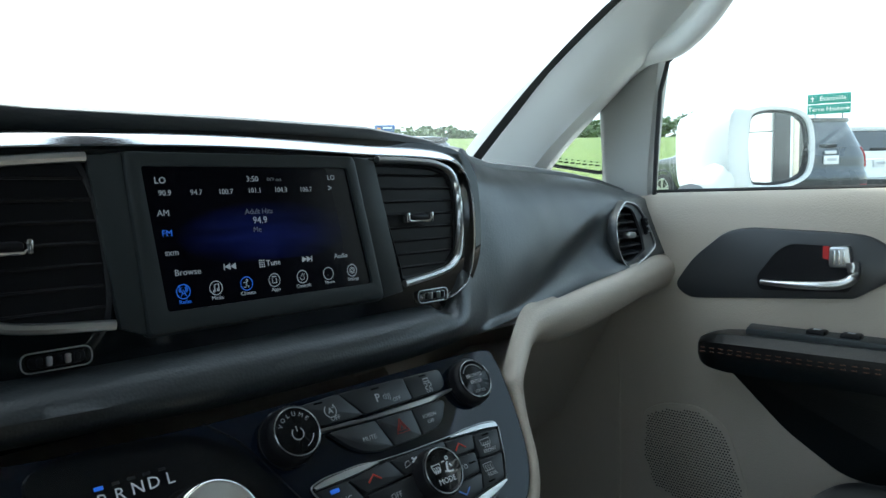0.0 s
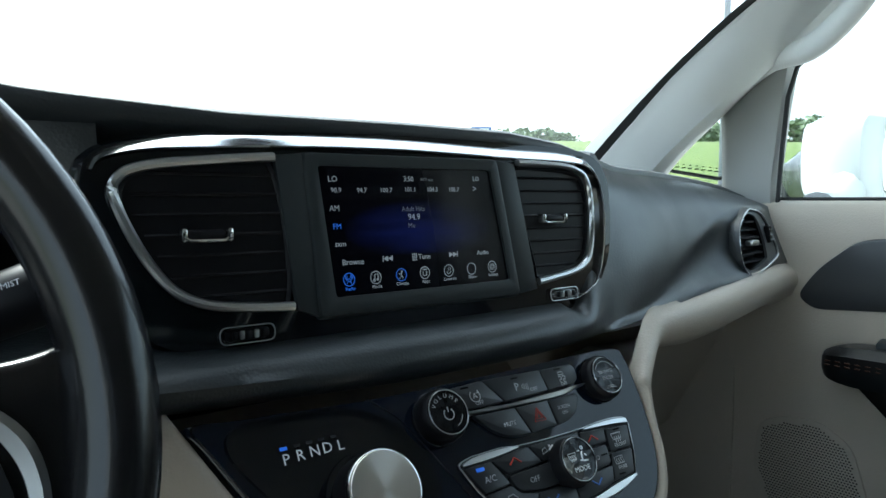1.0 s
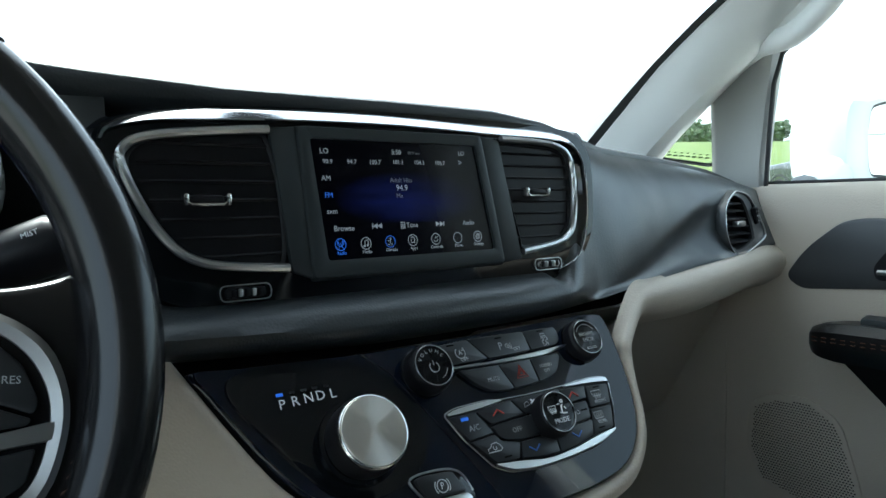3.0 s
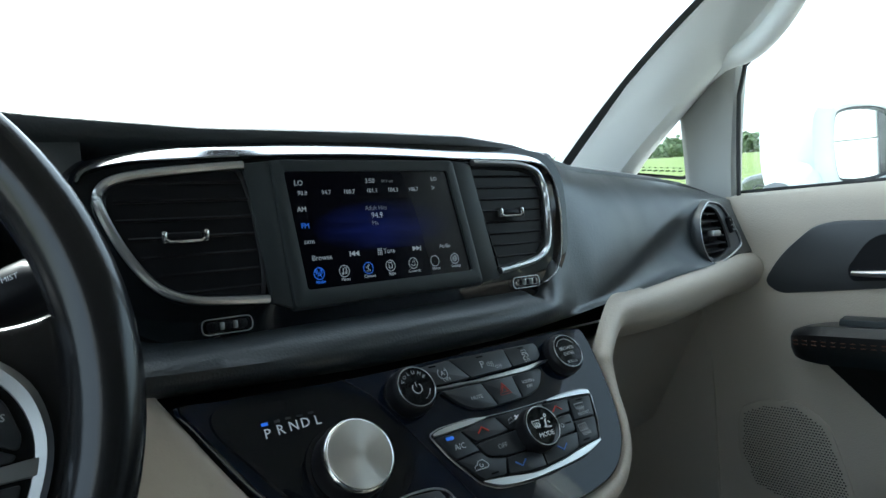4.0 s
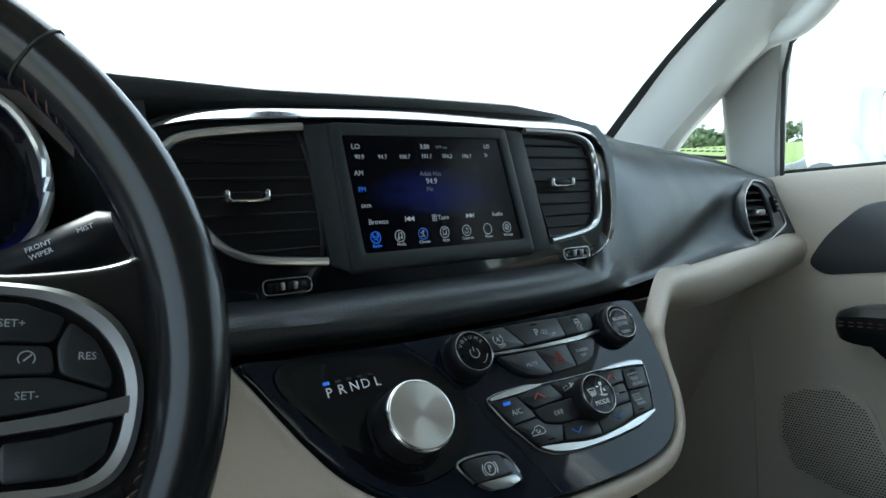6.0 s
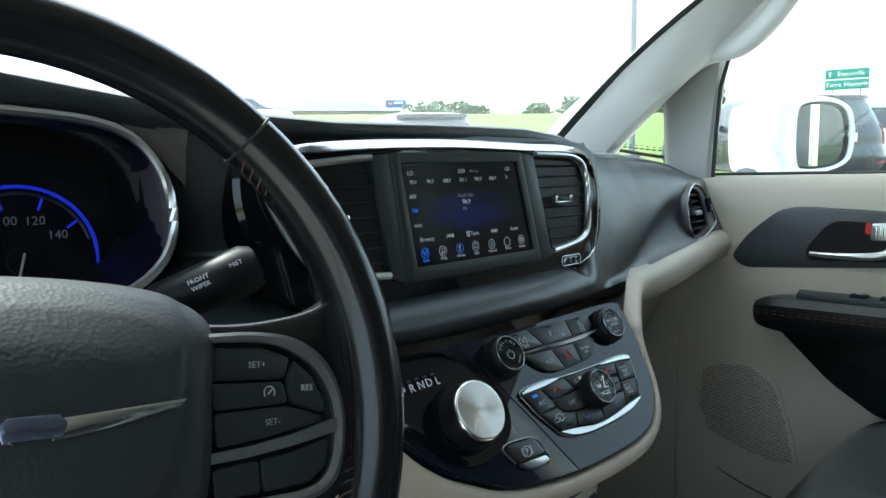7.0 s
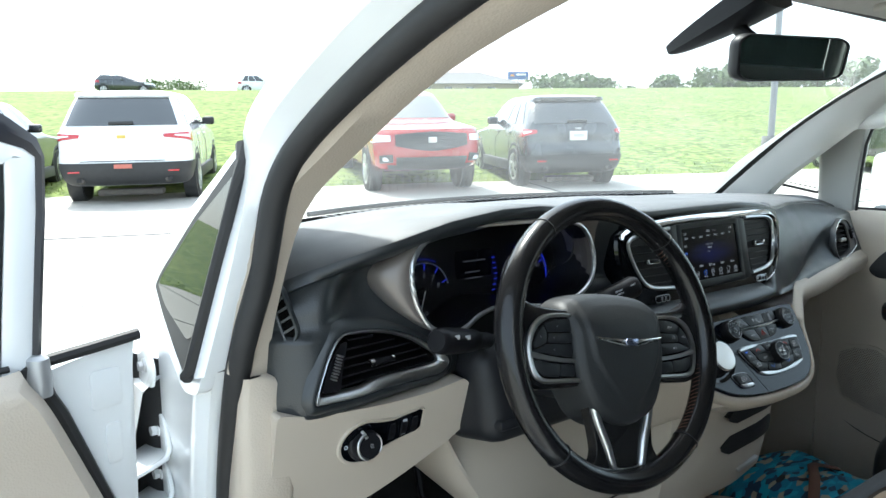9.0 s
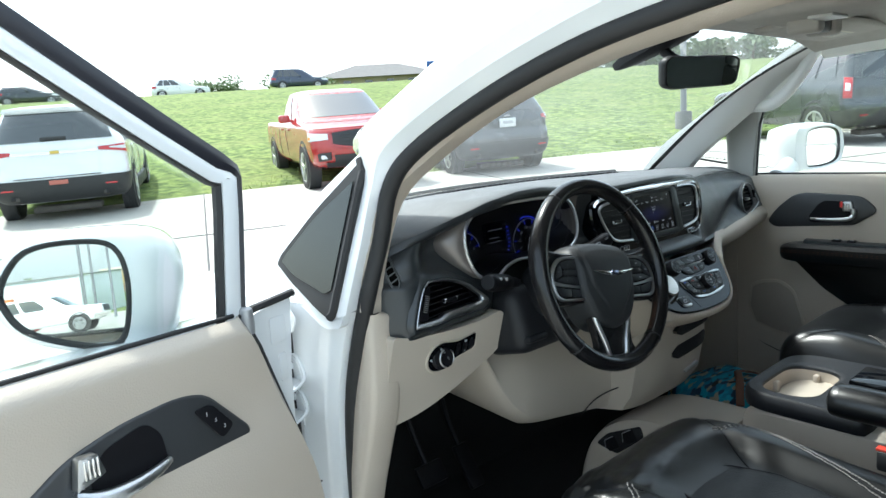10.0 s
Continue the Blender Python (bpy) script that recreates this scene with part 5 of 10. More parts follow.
# padded beige roll: along the passenger side, then round the control panel
def rim_rows():
    out = []
    for x, y, z in ((0.875, 0.106, 1.060), (0.82, 0.099, 1.064), (0.776, 0.091, 1.066), (0.65, 0.070, 1.059), (0.536, 0.049, 1.054), (0.44, 0.031, 1.050), (0.36, 0.013, 1.047), (0.300, -0.007, 1.043)):
        b = max(0.0, min(1.0, (x - 0.25) / 0.3))
        q = 0.55 + 0.45 * max(0.0, min(1.0, (x - 0.262) / 0.2))
        out.append([Vector((x, y + dy * q, z + dz * q)) for dy, dz in ((0.015, 0.004), (-0.006, -0.002), (-0.018, -0.013), (-0.021, -0.028), (-0.012, -0.044 - 0.006 * b), (0.018, -0.058 - 0.012 * b), (0.07 + 0.03 * b, -0.075 - 0.018 * b), (0.13 + 0.06 * b, -0.090), (0.20 + 0.08 * b, -0.13))])
    edge = [(0.2110, 0.0060), (0.1995, -0.014), (0.191, -0.040), (0.1835, -0.067), (0.170, -0.092), (0.147, -0.1105), (0.112, -0.1195), (0.060, -0.1225), (0.005, -0.1215), (-0.050, -0.1155), (-0.089, -0.1055), (-0.1135, -0.093), (-0.138, -0.079), (-0.1585, -0.060), (-0.1735, -0.038), (-0.1875, -0.013), (-0.2005, 0.012), (-0.212, 0.034), (-0.218, 0.046)]
    for k, (u, w) in enumerate(edge):
        a, c = edge[max(0, k - 1)], edge[min(len(edge) - 1, k + 1)]
        t = Vector((c[0] - a[0], c[1] - a[1])).normalized()
        # outwards, away from the panel
        ox, ow = (t.y * -1, t.x) if (t.y * -1) * (u - 0.0) + t.x * (w + 0.04) > 0 else (t.y, -t.x)
        f = max(0.0, min(1.0, (-0.09 - u) / 0.05))       # broad flank beside the driver's knee
        g = 1.0 if u < 0.19 else 1.0 + 0.6 * max(0.0, min(1.0, (w + 0.03) / 0.07))
        prof = [(-0.003, -0.012), (-0.0006, -0.001), (0.004, 0.0016), (0.010, -0.001), (0.0145, -0.008), (0.0155 + 0.008 * f, -0.020 - 0.006 * f), (0.014 + 0.022 * f, -0.040 - 0.02 * f), (0.010 + 0.030 * f, -0.062 - 0.05 * f), (0.004 + 0.036 * f, -0.085 - 0.09 * f)]
        row = [PL(u + ox * o * (g if o > 0 else 1), w + ow * o * (g if o > 0 else 1), dd * g if dd < -0.005 else dd) for o, dd in prof]
        out.append(row)
    return out


skin_rows = rim_rows()
bm = bmesh.new()
cols = [smooth_path([r[j] for r in skin_rows], 5) for j in range(9)]
grid(bm, [list(c) for c in zip(*cols)])
part("beige_roll", bm, M_BEIGE, dash, "light beige padded roll round the panel and along the dash", 60)

# ---- steering wheel ----
SWC = Vector((-0.4545, -0.147, 1.0915))
SWM = Matrix.Translation(SWC) @ Matrix.Rotation(radians(-1.7), 4, "Z") @ Matrix.Rotation(radians(-18.4), 4, "X")   # local: x right, z up the wheel, -y to the driver


def SW(x, y, z):
    return SWM @ Vector((x, y, z))


wheel = thing("steering_wheel", SWM, "black leather steering wheel with satin silver spokes", "steering wheel")
SPIN = radians(9)                      # the wheel is turned a little


def W(r, a, y=0.0):
    """On the wheel at radius r and clock angle a (degrees from the top)."""
    t = radians(a) + SPIN
    return SW(r * math.sin(t), y, r * math.cos(t))


def WX(x, y, z):
    x, c, s = x + 0.003, math.cos(SPIN), math.sin(SPIN)
    return SW(x * c + z * s, y, -x * s + z * c)


bm = bmesh.new()
rows = []
for k in range(96):
    a = 360 * k / 96
    grip = 1 + 0.10 * math.exp(-((abs((a + 180) % 360 - 180) - 75) / 28) ** 2)
    rows.append([W(0.1800 + 0.0155 * grip * math.cos(b), a, 0.0175 * grip * math.sin(b)) for b in [2 * math.pi * j / 16 for j in range(16)]])
grid(bm, rows, cu=True, cv=True)
part("rim", bm, M_LEATHERWHEEL, wheel, "worn black leather rim")
for a in (-38, 38, 140, 220):
    bm = bmesh.new()
    tube(bm, [W(0.1800 + 0.0161 * math.cos(b), a, 0.0181 * math.sin(b)) for b in [2 * math.pi * j / 18 for j in range(18)]], 0.0009, 5, True)
    part("rim_seam", bm, M_RUBBER, wheel)
for a0, a1 in ((40, 138), (222, 320)):
    for k in range(46):
        a = a0 + (a1 - a0) * k / 46
        if k % 1 == 0:
            bm = bmesh.new() if k == 0 else bm
            tube(bm, [W(0.1655, a, -0.006), W(0.1642, a + 0.8, 0.0), W(0.1655, a + 1.6, 0.006)], 0.0006, 4)
    part("stitching", bm, M_STITCHBROWN, wheel, "brown cross stitching")
# airbag cover: soft shield shape
bm = bmesh.new()
HUB = [(0.0, 0.068), (0.050, 0.064), (0.078, 0.054), (0.089, 0.039), (0.0865, 0.022), (0.0835, 0.003), (0.0825, -0.022), (0.0755, -0.055), (0.050, -0.096), (0.0, -0.113)]
HUB = HUB + [(-x, z) for x, z in HUB[-2:0:-1]]
hp = smooth_path([(x, 0, z) for x, z in HUB], 9, True)
PROFILE = [(0.0, -0.0200), (0.2, -0.0200), (0.45, -0.0192), (0.70, -0.0170), (0.87, -0.0125), (0.95, -0.0065), (0.985, 0.002), (1.0, 0.018)]
SHIELD = [(-0.12, 0.008), (-0.081, 0.015), (-0.062, 0.030), (-0.048, 0.042), (-0.035, 0.050), (-0.021, 0.058), (0.0, 0.063), (0.03, 0.067), (0.08, 0.070)]


def shield(x, z):
    """Raised middle of the cover, with a crisp edge that fades out at the foot."""
    d = (along(z, SHIELD) - abs(x)) / 0.009 + 0.5
    d = max(0.0, min(1.0, d))
    return 0.0034 * d * d * (3 - 2 * d) * max(0.0, min(1.0, (z + 0.10) / 0.045))


rings = [[WX(p.x, 0.056, p.z) for p in hp]]
for s in (1.0, 0.993, 0.985, 0.97, 0.95, 0.92, *[0.89 - 0.0275 * k for k in range(31)]):
    y = along(s, PROFILE)
    rings.append([WX(p.x * s, y + 0.0015 + 7.0 * max(0, p.z * s - 0.002) ** 2 - (shield(p.x * s, p.z * s) if s < 0.96 else 0.0), p.z * s - 0.004 * (1 - s)) for p in hp])
vs = grid(bm, rings, cu=True)
cap(bm, vs[-1])
part("airbag_cover", bm, M_HUB, wheel, "soft black grained airbag cover", 60)
# winged badge: plain shapes
bm = bmesh.new()
for sgn in (-1, 1):
    prism(bm, [WX(sgn * x, -0.0226 + 0.0020 * abs(x) / 0.055, -0.0050 + z) for x, z in ((0.006, -0.0055), (0.010, 0.0035), (0.022, 0.0045), (0.061, 0.0075), (0.057, 0.0035), (0.027, -0.0028))], SWM.to_3x3() @ Vector((0, -0.0035, 0)), 0.001)
part("badge", bm, M_CHROME, wheel, "chrome winged badge")
bm = bmesh.new()
prism(bm, [WX(x, -0.0246, -0.0045 + z) for x, z in ((-0.010, -0.0048), (-0.012, 0.001), (-0.009, 0.0045), (0.009, 0.0045), (0.012, 0.001), (0.010, -0.0048))], SWM.to_3x3() @ Vector((0, -0.0022, 0)), 0.0008)
part("badge_centre", bm, mat("blue enamel", (0.22, 0.25, 0.36), 0.2, 0.9), wheel, "dark blue badge centre")
# side spokes with switch pods
PADS = (([(0.079, 0.0272), (0.110, 0.0262), (0.1255, 0.0205), (0.1215, 0.0098), (0.080, 0.0108)], "SET+", (0.106, 0.0175)), ([(0.080, 0.0094), (0.1205, 0.0084), (0.1225, -0.0030), (0.082, -0.0036)], "", (0.112, 0.0032)),
        ([(0.1272, 0.0193), (0.1375, 0.0105), (0.1445, -0.0040), (0.1435, -0.0100), (0.1240, -0.0030), (0.1225, 0.0088)], "RES", (0.1340, 0.0040)), ([(0.082, -0.0050), (0.1220, -0.0044), (0.1428, -0.0115), (0.1415, -0.0142), (0.1100, -0.0188), (0.083, -0.0212)], "SET-", (0.1130, -0.0118)),
        ([(0.080, -0.0310), (0.1040, -0.0295), (0.1050, -0.0450), (0.081, -0.0450)], "", None), ([(0.1052, -0.0294), (0.1215, -0.0282), (0.1455, -0.0230), (0.1425, -0.0370), (0.1320, -0.0440), (0.1062, -0.0450)], "", None))
for sgn in (-1, 1):
    bm = bmesh.new()
    sp = [(0.060, 0.040), (0.105, 0.040), (0.142, 0.046), (0.176, 0.064), (0.187, 0.036), (0.185, 0.0), (0.177, -0.036), (0.145, -0.060), (0.100, -0.060), (0.060, -0.057)]
    prism(bm, [WX(sgn * p.x, 0.022, p.y) for p in round_poly(sp, 0.014)], SWM.to_3x3() @ Vector((0, -0.020, 0)), 0.006, 3)
    spoke = part("spoke", bm, M_LEATHERWHEEL, wheel, "black spoke")
    # flat silver frame round two openings
    b_out = smooth_path([(0.074, 0, 0.0335), (0.104, 0, 0.0345), (0.128, 0, 0.0310), (0.146, 0, 0.0190), (0.155, 0, 0.0), (0.156, 0, -0.020), (0.150, 0, -0.042), (0.135, 0, -0.0520), (0.105, 0, -0.0530), (0.074, 0, -0.0530)], 4)
    b_in = smooth_path([(0.074, 0, 0.0290), (0.102, 0, 0.0295), (0.122, 0, 0.0260), (0.1385, 0, 0.0150), (0.148, 0, -0.002), (0.149, 0, -0.020), (0.144, 0, -0.038), (0.132, 0, -0.0465), (0.105, 0, -0.0475), (0.074, 0, -0.0475)], 4)
    bm = bmesh.new()
    grid(bm, [[WX(sgn * o.x, 0.005, o.z), WX(sgn * o.x, -0.0008, o.z), WX(sgn * (o.x * 0.6 + i.x * 0.4), -0.0024, o.z * 0.6 + i.z * 0.4), WX(sgn * i.x, -0.0010, i.z), WX(sgn * i.x, 0.005, i.z)] for o, i in zip(b_out, b_in)])
    part("silver_frame", bm, M_SATINDARK, spoke, "satin silver frame")
    bm = bmesh.new()
    grid(bm, [[WX(sgn * x, 0.005, z + w), WX(sgn * x, -0.0015, z + w * 0.8), WX(sgn * x, -0.0015, z - w * 0.8), WX(sgn * x, 0.005, z - w)] for x, z, w in ((0.074, -0.0262, 0.0030), (0.100, -0.0248, 0.0030), (0.124, -0.0218, 0.0034), (0.151, -0.0165, 0.0045))])
    part("silver_bar", bm, M_SATINDARK, spoke, "satin silver cross bar")
    bm = bmesh.new()
    prism(bm, [WX(sgn * x, 0.0055, z) for x, z in ((0.074, 0.031), (0.104, 0.032), (0.126, 0.028), (0.144, 0.016), (0.1525, -0.002), (0.1530, -0.022), (0.146, -0.042), (0.134, -0.049), (0.074, -0.050))], SWM.to_3x3() @ Vector((0, -0.0035, 0)))
    part("switch_bed", bm, M_VENT, spoke)
    for poly, s, mark in PADS:
        bm = bmesh.new()
        prism(bm, [WX(sgn * p.x, 0.004, p.y) for p in round_poly(poly, 0.003)], SWM.to_3x3() @ Vector((0, -0.0045, 0)), 0.0012)
        bt = part("switch_pad", bm, M_BUTTON, spoke, "black switch pad")
        if mark is None:
            continue
        cx, cz = mark
        if sgn > 0 and s:
            legend(s, 0.0046, frame_of(WX(cx, -0.0007, cz), WX(1, 0, 0) - WX(0, 0, 0), WX(0, 0, 1) - WX(0, 0, 0)), M_TXTDIM, bt)
            continue
        bm = bmesh.new()
        if sgn > 0:
            tube(bm, [WX(cx + 0.0030 * math.sin(a), -0.0007, cz + 0.0030 * math.cos(a)) for a in [radians(-130 + 260 * k / 14) for k in range(15)]], 0.0003, 4)
            tube(bm, [WX(cx - 0.0010, -0.0007, cz - 0.0010), WX(cx + 0.0018, -0.0007, cz + 0.0016)], 0.0004, 4)
        else:
            tube(bm, [WX(sgn * (cx - 0.0012), -0.0007, cz - 0.0009), WX(sgn * (cx + 0.0012), -0.0007, cz), WX(sgn * (cx - 0.0012), -0.0007, cz + 0.0009)], 0.00028, 4, True)
        part("mark", bm, M_TXTDIM, bt)
# lower forked spoke: one silver loop
bm = bmesh.new()
pth = smooth_path([(-0.052, 0, -0.080), (-0.046, 0, -0.104), (-0.034, 0, -0.134), (-0.027, 0, -0.158), (-0.020, 0, -0.1655), (0.0, 0, -0.167), (0.020, 0, -0.1655), (0.027, 0, -0.158), (0.034, 0, -0.134), (0.046, 0, -0.104), (0.052, 0, -0.080)], 4)
tube(bm, [WX(p.x, 0.004, p.z) for p in pth], [0.0062 - 0.003 * math.sin(math.pi * k / (len(pth) - 1)) ** 6 for k in range(len(pth))], 10)
part("silver_fork", bm, M_SATIN, wheel, "satin silver lower fork")
bm = bmesh.new()
prism(bm, [WX(p.x, 0.020, p.y) for p in round_poly([(-0.060, -0.08), (0.060, -0.08), (0.052, -0.115), (0.050, -0.145), (0.078, -0.172), (-0.078, -0.172), (-0.050, -0.145), (-0.052, -0.115)], [0.003, 0.003, 0.02, 0.012, 0.004, 0.004, 0.012, 0.02])], SWM.to_3x3() @ Vector((0, -0.016, 0)), 0.005, 3)
part("lower_spoke", bm, M_LEATHERWHEEL, wheel, "black lower spoke")
bm = bmesh.new()
lathe(bm, [(0.062, 0.0), (0.066, 0.03), (0.072, 0.09), (0.060, 0.17)], SW(0, 0.012, -0.005), SWM.to_3x3() @ Vector((0, 1, 0)), 28)
part("column_shroud", bm, M_DASHLOW, wheel, "black column shroud")
bm = bmesh.new()
box(bm, (-0.452, 0.055, 0.978), (0.225, 0.14, 0.150), Matrix.Rotation(radians(-14), 3, "X"), 0.035, 5)
part("column_cover", bm, M_DASHLOW, wheel, "black lower column cover")
bm = bmesh.new()
box(bm, (-0.522, -0.016, 0.950), (0.060, 0.030, 0.016), Matrix.Rotation(radians(-12), 3, "X"), 0.006)
part("column_lever", bm, M_DASHLOW, wheel)

# ---- column stalks ----
for nm, a, b, lab in (("wiper_stalk", (-0.400, 0.010, 1.078), (-0.274, -0.036, 1.126), "black wiper stalk with white legends"), ("turn_signal_stalk", (-0.545, 0.010, 1.070), (-0.664, -0.028, 1.098), "black turn signal stalk with white legends")):
    a, b = Vector(a), Vector(b)
    st = thing(nm, a, lab, "stalk")
    bm = bmesh.new()
    tube(bm, [a.lerp(b, t) for t in (0, 0.3, 0.5)], [0.011, 0.0125, 0.0135], 14)
    part("arm", bm, M_DASHLOW, st)
    bm = bmesh.new()
    if nm == "wiper_stalk":
        tube(bm, [a.lerp(b, t) for t in (0.5, 0.52, 0.95, 1.0)], [0.0135, 0.0155, 0.0175, 0.014], 16)
    else:
        tube(bm, [a.lerp(b, t) for t in (0.25, 0.3, 0.55, 0.9, 0.97, 1.0)], [0.012, 0.0155, 0.0172, 0.0182, 0.0170, 0.0140], 18)
    gr = part("grip", bm, M_VENT, st, "black rotating grip")
    ax = (b - a).normalized()
    xd = ax if ax.x > 0 else -ax
    up = Vector((0, -0.35, 1)).cross(xd).cross(xd) * -1
    up = (Vector((0, 0.45, 1)) - xd * xd.dot(Vector((0, 0.45, 1)))).normalized()
    out = xd.cross(up)
    if nm == "wiper_stalk":
        for t, s in ((0.90, "MIST"), (0.72, "FRONT WIPER"), (0.45, "REAR WIPER"), (0.25, "PULL")):
            for j, w in enumerate(s.split()):
                r0 = 0.0182 if t > 0.5 else 0.0142
                legend(w, 0.0044, frame_of(a.lerp(b, t) + out * r0 + up * (0.0025 - 0.005 * j), xd, up), M_TXT, gr)
    else:
        for t in (0.62, 0.82):
            bm = bmesh.new()
            box(bm, a.lerp(b, t) + out * 0.0180, (0.009, 0.0006, 0.006), None, 0.0002)
            part("lamp_mark", bm, M_TXTDIM, gr)

# ---- driver's outer vent ----
dv = thing("air_vent", (-0.72, 0.05, 1.06), "black driver side air vent with silver surround", "air vent", "dash vents")
do = smooth_path([(x, 0, z) for x, z in DO], 4, True)


def dvp(p, s, d):
    x, z = -0.712 + (p.x + 0.712) * s, 1.066 + (p.z - 1.066) * s
    return Vector((x, 0.0100 + 0.16 * (x + 0.813) + 0.098 * (z - 1.038) + d, z))


def ring_w(p):
    """The surround is broad and flat along its lower edge, narrow elsewhere."""
    low = ease((1.056 - p.z) / 0.016) * ease((p.x + 0.835) / 0.03)
    return 0.0042 + low * (0.0035 + 0.0040 * ease((p.x + 0.748) / 0.030))


bm = bmesh.new()
rows, lip_rows = [], []
for k, p in enumerate(do):
    w = ring_w(p)
    t_ = do[(k + 2) % len(do)] - do[k - 2]
    q = Vector((t_.z, 0, -t_.x)).normalized()
    q = q if q.dot(Vector((-0.712, 0, 1.066)) - p) > 0 else -q
    rows.append([dvp(p + q * a, 1.0, d) for a, d in ((-0.0020, 0.014), (-0.0020, 0.001), (-0.0008, -0.0008), (w * 0.3, 0.0012), (w * 0.7, 0.0052), (w, 0.0088), (w, 0.016))])
    lip_rows.append([dvp(p + q * a, 1.0, d) for a, d in ((-0.0175, 0.0125), (-0.0140, 0.0072), (-0.0100, 0.0030), (-0.0060, 0.0008), (-0.0030, 0.0008), (-0.0018, 0.0040), (-0.0018, 0.010))])
grid(bm, rows, cv=True)
part("silver_surround", bm, M_SATIN, dv, "satin silver surround, broad along its lower edge", 60)
bm = bmesh.new()
grid(bm, lip_rows, cv=True)
part("padded_lip", bm, M_DASH, dv, "black padded lip", 60)
bm = bmesh.new()
vs = grid(bm, [[dvp(p, 0.985, 0.008) for p in do], [dvp(p, 0.93, 0.016) for p in do], [dvp(p, 0.88, 0.055) for p in do]], cu=True)
cap(bm, vs[-1])
part("well", bm, M_VENT, dv)
for k, z in enumerate((1.0985, 1.087, 1.0755, 1.064, 1.0525, 1.041)):
    x0, x1 = (-0.752, -0.764, -0.770, -0.774, -0.777, -0.779)[k], (-0.712, -0.675, -0.648, -0.628, -0.616, -0.62)[k]
    a, b = dvp(Vector((x0, 0, z)), 1, 0.019), dvp(Vector((x1, 0, z - 0.002)), 1, 0.019)
    bm = bmesh.new()
    prism(bm, [a, b, b + Vector((0, 0.026, 0.004)), a + Vector((0, 0.026, 0.004))], (0, 0, -0.0024))
    part("blade", bm, M_VENT, dv)
# raised cheek with the ribbed thumbwheel beside the blades
bm = bmesh.new()
prism(bm, [dvp(Vector((p.x, 0, p.y)), 1, 0.004) for p in round_poly([(-0.806, 1.0445), (-0.792, 1.078), (-0.772, 1.101), (-0.762, 1.101), (-0.772, 1.070), (-0.778, 1.040)], 0.005)], (0, 0.02, 0), 0.002)
part("cheek", bm, M_VENT, dv)
bm = bmesh.new()
for k in range(9):
    a = radians(-42 + 10.5 * k)
    box(bm, dvp(Vector((-0.7845 + 0.012 * (k / 8 - 0.5), 0, 1.074 + 0.027 * (k / 8 - 0.5))), 1, 0.001 - 0.004 * math.cos(a)), (0.0080, 0.006, 0.0021), Matrix.Rotation(radians(22), 3, "Y"), 0.0006)
part("thumbwheel", bm, M_SATIN, dv, "silver ribbed thumbwheel")
bm = bmesh.new()
a, b = dvp(Vector((-0.727, 0, 1.0655)), 1, 0.004), dvp(Vector((-0.690, 0, 1.0640)), 1, 0.004)
tube(bm, [a, a.lerp(b, 0.1), a.lerp(b, 0.9), b], [0.004, 0.0052, 0.0048, 0.003], 10)
kn = part("thumb_tab", bm, M_VENT, dv)
bm = bmesh.new()
tube(bm, [a + Vector((-0.0035, 0, 0)), a + Vector((-0.002, 0, 0)), a + Vector((0.004, 0, 0))], [0.003, 0.0054, 0.0056], 10)
part("tab_end", bm, M_CHROME, kn, "chrome tab end")
bm = bmesh.new()
tube(bm, [b + Vector((-0.002, 0, 0)), b + Vector((0.0015, 0, 0)), b + Vector((0.003, 0, 0))], [0.0045, 0.0046, 0.002], 10)
part("tab_end", bm, M_CHROME, kn, "chrome tab end")

# ---- passenger side vent ----
pv = thing("air_vent", (0.71, 0.10, 1.10), "black passenger side air vent in a curved dark frame", "air vent", "dash vents")
PO = [(0.634, 1.087), (0.646, 1.130), (0.684, 1.154), (0.708, 1.157), (0.746, 1.148), (0.777, 1.112), (0.789, 1.088), (0.772, 1.075), (0.684, 1.056), (0.650, 1.060)]
PW_ = [(0.644, 1.090), (0.654, 1.126), (0.686, 1.146), (0.708, 1.147), (0.728, 1.138), (0.742, 1.108), (0.744, 1.084), (0.735, 1.077), (0.686, 1.066), (0.656, 1.069)]
pp = smooth_path([(x, 0, z) for x, z in PO], 4, True)
pw = smooth_path([(x, 0, z) for x, z in PW_], 4, True)


def pvp(p, s, dy):
    x = 0.712 + (p.x - 0.712) * s
    z = 1.105 + (p.z - 1.105) * s
    return Vector((x, 0.066 + 0.12 * (x - 0.634) + 0.22 * (z - 1.06) + dy, z))


bm = bmesh.new()
grid(bm, [[pvp(p, 1.03, 0.07) for p in pp], [pvp(p, 1.02, 0.02) for p in pp], [pvp(p, 1.01, 0.005) for p in pp], [pvp(p, 0.985, 0.0) for p in pp], [pvp(p, 0.97, 0.001) for p in pp]], cu=True)
part("housing", bm, M_DASH, pv, "black housing")
bm = bmesh.new()
grid(bm, [[pvp(p, 0.97, 0.001) for p in pp], [pvp(p, 0.94, 0.004) for p in pp], [pvp(p, 1.02, 0.004) for p in pw], [pvp(p, 1.0, 0.012) for p in pw]], cu=True)
part("frame_ring", bm, M_VENTFRAME, pv, "satin grey frame")
bm = bmesh.new()
tube(bm, [pvp(p, 0.968, 0.001) for p in pp], 0.0013, 8, True)
part("edge_ring", bm, M_SATIN, pv, "thin satin edge ring")
bm = bmesh.new()
vs = grid(bm, [[pvp(p, 1.0, 0.008) for p in pw], [pvp(p, 0.96, 0.024) for p in pw]], cu=True)
cap(bm, vs[-1])
part("well", bm, M_VENT, pv)
